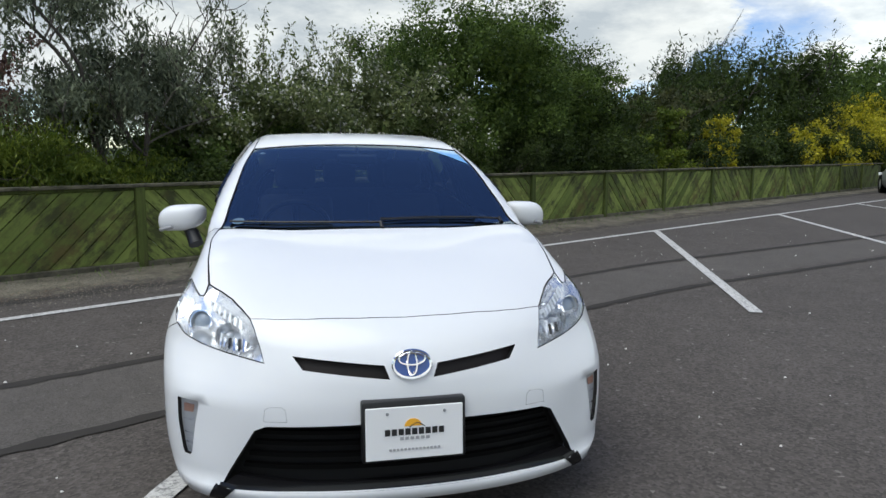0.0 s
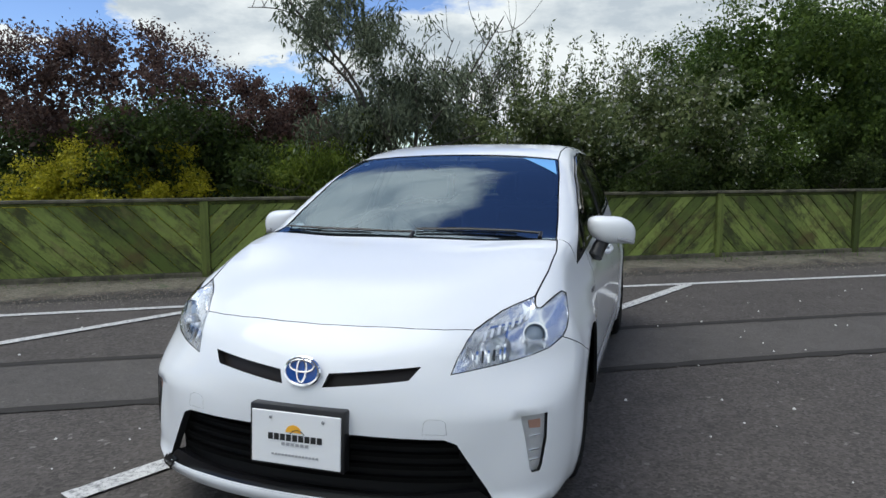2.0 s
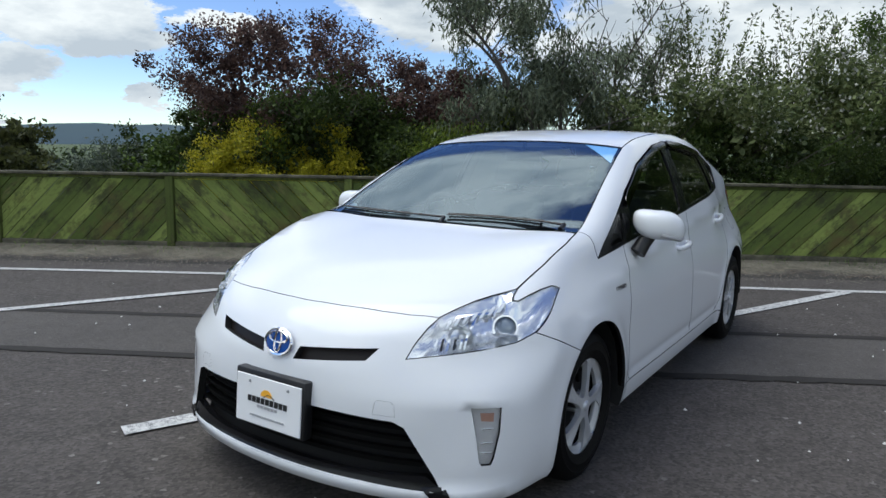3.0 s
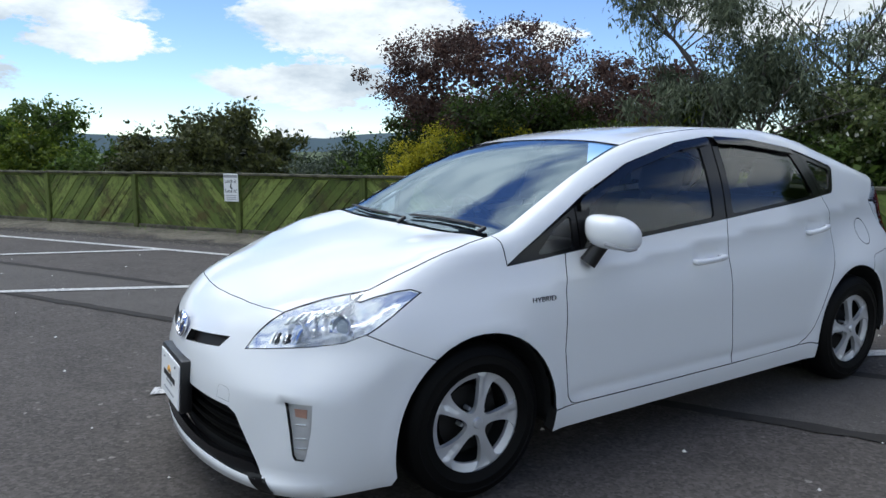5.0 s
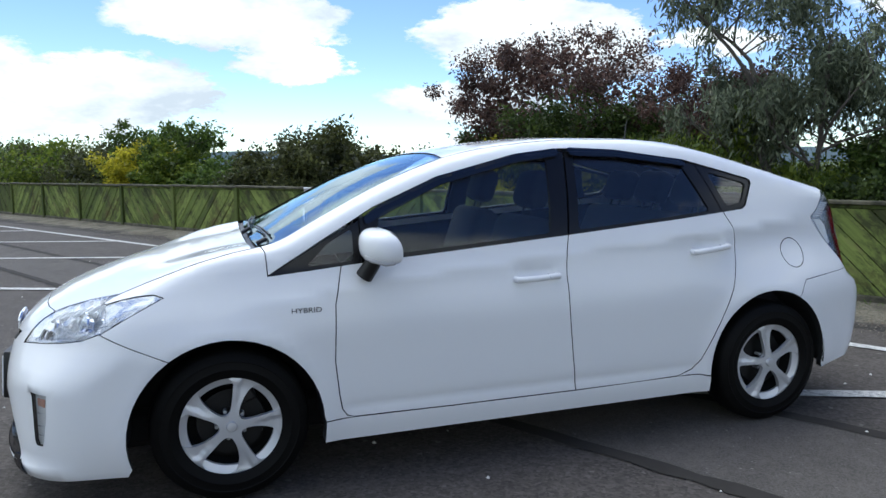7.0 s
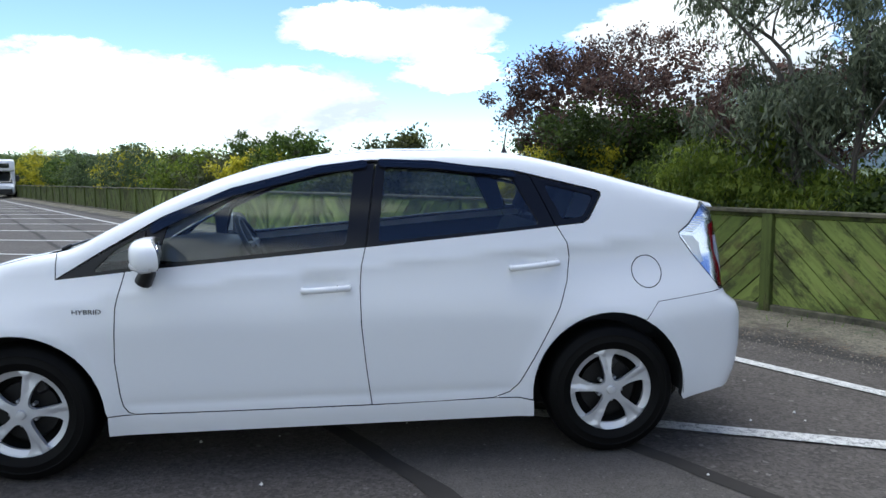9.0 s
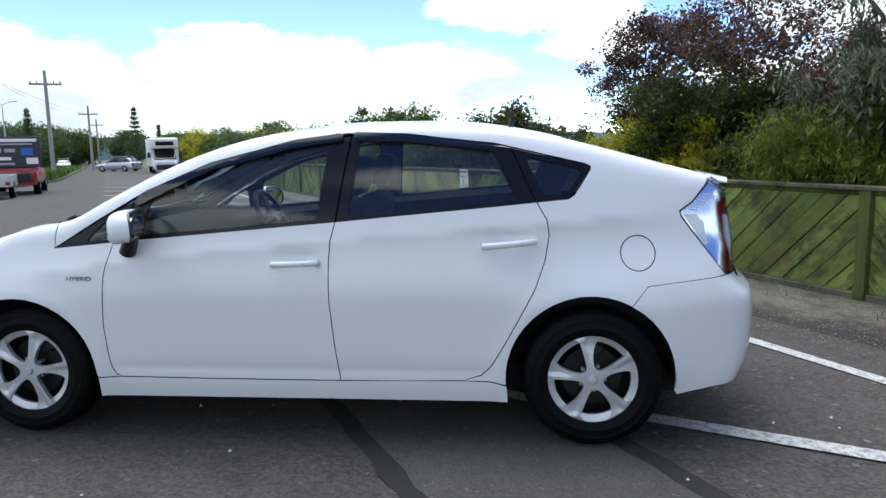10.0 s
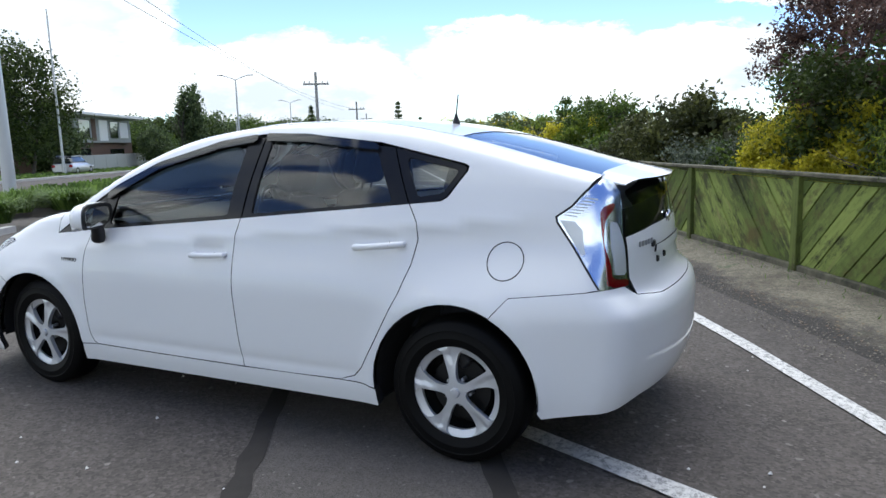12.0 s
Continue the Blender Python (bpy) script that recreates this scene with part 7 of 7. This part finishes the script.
for lo, hi in (((-.72, -1.0, .42), (.72, 1.0, .47)), ((-.75, -1.02, .42), (-.71, 1.02, .80)), ((.71, -1.02, .42), (.75, 1.02, .80)), ((-.75, .98, .42), (.75, 1.02, .80)), ((-.75, -1.02, .42), (.75, -.98, .80))):
    box(bm, lo, hi, .005)
part("tray", bm, GALV, trailer)
bm = bmesh.new()
tube(bm, [(-.5, -1.0, .42), (0, -2.0, .42), (.5, -1.0, .42)], .035, 6)
part("drawbar", bm, GALV, trailer)
for sx in (1, -1):
    small_wheel(trailer, sx * .68, .1, .29, .17)
    bm = bmesh.new()
    box(bm, (sx * .66 - .06, 1.02, .48), (sx * .66 + .06, 1.05, .60))
    part("tail_lamp", bm, RED_LENS, trailer)

# house beyond the road
house = thing("house", Matrix.Translation(at(-77, -34)) @ pose(0, 0, 0, 0, 0, 31.3), "two-storey grey and brown house with a flat pale roof", "house")
bm = bmesh.new()
box(bm, (-8, -5, 0), (8, 4, 2.9))
part("wall", bm, WALL_BROWN, house)
bm = bmesh.new()
box(bm, (-7, -5, 2.9), (8.5, 4.3, 5.6))
part("wall", bm, WALL_GREY, house)
bm = bmesh.new()
box(bm, (-8, -6, 5.6), (9.6, 5.6, 5.9), .03)
part("roof", bm, ROOF_PALE, house)
for x0, x1, z0, z1, mat in ((-6, -3.5, 3.4, 5.2, PLATE), (-2.8, -.6, 3.4, 5.2, DARK_GLASS), (.2, 2.4, 3.1, 5.3, PLATE), (3.4, 4.4, 3.1, 5.4, WALL_BROWN), (5, 7.6, 3.3, 5.2, DARK_GLASS), (4.5, 7.5, .4, 2.3, DARK_GLASS), (-5, -1, .6, 2.2, DARK_GLASS)):
    bm = bmesh.new()
    box(bm, (x0, 4.28 if z0 > 2.9 else 3.98, z0), (x1, 4.38 if z0 > 2.9 else 4.1, z1), .02)
    part("window", bm, mat, house)
house_b = thing("house", Matrix.Translation(at(-101, -38)) @ pose(0, 0, 0, 0, 0, 31.3), "low white house with an orange tiled roof", "house")
bm = bmesh.new()
box(bm, (-6, -4, 0), (6, 4, 2.6))
part("wall", bm, PAINT_FAR, house_b)
bm = bmesh.new()
vs = [bm.verts.new(v) for v in ((-6.5, -4.5, 2.6), (6.5, -4.5, 2.6), (6.5, 4.5, 2.6), (-6.5, 4.5, 2.6), (-3, 0, 5.0), (3, 0, 5.0))]
for f in ((0, 1, 5, 4), (1, 2, 5), (2, 3, 4, 5), (3, 0, 4), (3, 2, 1, 0)):
    bm.faces.new([vs[i] for i in f])
part("roof", bm, ROOF_TILE, house_b)
wall_far = thing("garden_wall", Matrix.Translation(at(-74, -28.6)) @ pose(0, 0, 0, 0, 0, 31.3), "long grey garden fence in front of a house", "wall")
for k in range(7):
    bm = bmesh.new()
    box(bm, (-11 + 3.1 * k, -.06, 0), (-11 + 3.1 * k + 3.04, .06, 1.6), .02)
    part("panel", bm, WALL_GREY, wall_far)

# trees beyond the road and at its end
FAR_GROUP = "trees beyond the road"
for k, (s, n, h, w, kind) in enumerate(((-62, -36, 11.5, 8, "dark"), (-66, -31, 5.0, 6, "far"), (-95, -33, 6.5, 7, "far"), (-88, -27.5, 4.2, 5, "green"), (-112, -30, 6.5, 9, "green"), (-124, -24, 6.0, 9, "far"),
                                        (-138, -20, 7, 10, "green"), (-150, -12, 7, 11, "far"), (-165, -22, 9, 12, "dark"), (-165, -6, 7.5, 11, "green"), (-175, 4, 8, 11, "far"), (-185, 16, 8, 12, "green"),
                                        (-150, 12, 6, 9, "far"), (-128, 11, 5, 8, "green"), (-110, 10, 4.6, 8, "far"), (-95, 9.5, 4.2, 7, "green"), (-200, -36, 10, 14, "far"), (-180, -48, 11, 14, "green"), (-140, -44, 9, 12, "dark"), (-118, -48, 8, 10, "far"))):
    tree("roadside_tree", s, n, h, w, kind, "broad green tree beyond the road", 4200, .12 + .035 * h, .6, .2, 1, 1, .10, .11 * h, .0, 400 + k, group=FAR_GROUP, core=.45)
tree("roadside_tree", -55.0, -28.6, 11.2, 8.0, "dark", "tall dark broad tree beyond the road", 14000, .26, .6, .2, 2, 2, .10, .75, .15, 450, group=FAR_GROUP)
tree("roadside_tree", -82.0, -26.3, 4.8, 4.0, "far", "round green tree beside a poplar", 4000, .22, .6, .2, 1, 1, .08, .45, .15, 451, group=FAR_GROUP)
for k in range(11):
    f = k / 10
    tree("roadside_tree", -92 - 72 * f, -34 + 25 * f + (k * 29 % 5), (5.6, 6.6, 7.4, 6.2, 7.0)[k % 5] + 1.2 * f, 10.5, ("green", "dark", "far", "green")[k % 4], "tree in the dense row beyond the road", 5200, .36, .6, .2, 1, 1, .02, .8, .0, 470 + k, group=FAR_GROUP, core=.5)
tree("poplar_tree", -79.5, -21.3, 9.2, 3.1, "far", "slender upright poplar beyond the road", 6000, .32, .5, -.4, 2, 1, .05, .45, .2, 440, spread=.3, upright=True, group=FAR_GROUP)


def norfolk_pine(s, n, h, seed):
    """A straight stem with tiers of level branches."""
    rng = np.random.default_rng(seed)
    ob = thing("norfolk_pine", Matrix.Translation(at(s, n)), "tall Norfolk pine with tiered branches", "tree", FAR_GROUP)
    bm = bmesh.new()
    tube(bm, [(0, 0, 0), (0, 0, h)], .22, 7, .03)
    part("trunk", bm, BARK, ob)
    pts = []
    for z in np.arange(h * .2, h, h * .075):
        reach = (1 - z / h) * h * .24 + .08
        for a in np.arange(0, 6.28, 1.05) + rng.uniform(0, 1):
            for t in np.linspace(.1, 1, 18):
                pts.append((math.cos(a) * reach * t, math.sin(a) * reach * t, z + .35 * t * reach * .4))
    pts = np.array(pts)
    pts = np.repeat(pts, 4, 0) + rng.normal(size=(len(pts) * 4, 3)) * .10
    quads("crown", leaves(pts, .26, .3, -.2, rng), LEAF["far"], ob)


norfolk_pine(-120, 3.5, 9.5, 1)
norfolk_pine(-150, 9, 8.0, 2)
norfolk_pine(-110, -10.5, 8.5, 3)
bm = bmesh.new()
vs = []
for i in range(61):                          # far hills, with the haze put into their colour
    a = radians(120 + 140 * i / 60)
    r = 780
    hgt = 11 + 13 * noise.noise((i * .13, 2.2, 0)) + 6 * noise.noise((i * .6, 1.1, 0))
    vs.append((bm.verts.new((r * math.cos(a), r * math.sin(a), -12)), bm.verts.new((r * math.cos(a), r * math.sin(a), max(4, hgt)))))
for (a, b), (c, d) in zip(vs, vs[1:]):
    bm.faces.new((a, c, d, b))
tagged(part("backdrop", bm, HILL, None, smooth=True), "low hills on the horizon with blue haze in their colour", kind="structure")


# ---- the sign on the fence, and small things on the ground ----
sign_pose = bay_pose(-4)
sign = thing("warning_sign", sign_pose @ Matrix.Translation((BAY - .10, -.062, .74)), "white notice with dark lettering screwed to the fence", "sign")
bm = bmesh.new()
box(bm, (-.145, -.006, -.215), (.145, .006, .215), .003)
part("sign_plate", bm, PLATE, sign)
bm = bmesh.new()
box(bm, (-.135, -.0085, .155), (.135, -.006, .20))
part("sign_band", bm, BAR_GREY, sign)
for text, size, z in (("Lock it", .085, .075), ("Lose it!", .080, -.075)):
    cu = bpy.data.curves.new("words", "FONT")
    cu.body, cu.size, cu.extrude, cu.align_x = text, size, .0008, "CENTER"
    tmp = new("words", cu)
    me = bpy.data.meshes.new_from_object(tmp.evaluated_get(bpy.context.evaluated_depsgraph_get()))
    bpy.data.objects.remove(tmp)
    me.materials.clear()
    me.materials.append(BAR_BLACK)
    w = new("sign_lettering", me)
    w.parent, w.matrix_basis = sign, pose(0, -.0085, z, 90, 0, 0)
bm = bmesh.new()
tube(bm, [(.02, -.008, .06), (-.01, -.008, .02), (.03, -.008, -.02)], .010, 5)
part("sign_mark", bm, BAR_BLACK, sign)
for z in (-.12, -.15, -.18):
    bm = bmesh.new()
    box(bm, (-.10, -.0085, z - .006), (.10, -.006, z + .006))
    part("sign_bar", bm, BAR_GREY, sign)

# pale grit on the asphalt, leaves and clods on the verge
GRIT = material("pale_grit", (.62, .60, .56), .8)
LITTER = material("dead_leaf", (.15, .115, .075), .9)
litk = Nodes(LITTER)
litk.color(litk.mix(litk.island(), (.07, .048, .03), (.22, .16, .10)))
CLOD = material("verge_clod", (.17, .15, .12), .95)
clk = Nodes(CLOD)
clk.color(clk.mix(clk.island(), (.075, .065, .05), (.25, .225, .18)))
rng = np.random.default_rng(9)


def scatter(name, count, s_range, n_range, size, mat, label, category, flat=.5, up=.004):
    s, n = rng.uniform(*s_range, count), rng.uniform(*n_range, count)
    r = size * rng.uniform(.5, 1.6, count)
    verts, faces = [], []
    for i in range(count):
        c = at(s[i], n[i], up + r[i] * flat * .35)
        a = rng.uniform(0, 6.28)
        k = len(verts)
        for j in range(4):
            q = r[i] * rng.uniform(.7, 1.2)
            verts.append((c.x + q * math.cos(a + j * 1.57), c.y + q * math.sin(a + j * 1.57), c.z - r[i] * flat * .4))
        verts.append((c.x, c.y, c.z + r[i] * flat))
        faces += [(k, k + 1, k + 4), (k + 1, k + 2, k + 4), (k + 2, k + 3, k + 4), (k + 3, k, k + 4)]
    return tagged(mesh_ob(name, verts, faces, mat), label, category, kind="stuff")


scatter("grit", 260, (-9, 10), (-4, 3.0), .008, GRIT, "pale grit scattered over the asphalt", "grit", .7)
scatter("gravel", 20000, (-12, 14), (3.05, 4.3), .006, CLOD, "loose gravel and clods along the verge", "gravel", .6, .012)
scatter("dead_leaves", 4200, (-12, 14), (3.35, 4.32), .010, LITTER, "dead leaves along the foot of the fence", "leaves", .15, .02)
count = 1100
s, n = rng.uniform(-10, 13, count), 4.31 - np.abs(rng.normal(0, .16, count))
n = n - .010 * np.maximum(s, 0)
b = np.stack([ALONG.x * s + ACROSS.x * n, ALONG.y * s + ACROSS.y * n, ground_z(s, n) + .02], -1)
tall = rng.uniform(.02, .08, count)
a = rng.uniform(0, 6.28, count)
w = np.stack([np.cos(a), np.sin(a), 0 * a], -1) * .006
tip = b + np.stack([rng.normal(0, .03, count), rng.normal(0, .03, count), tall], -1)
tagged(quads("grass_tufts", np.stack([b - w, b + w, tip + w * .3, tip - w * .3], 1).reshape(-1, 3), LEAF["grass"], None), "thin grass at the foot of the fence", "grass", kind="stuff")
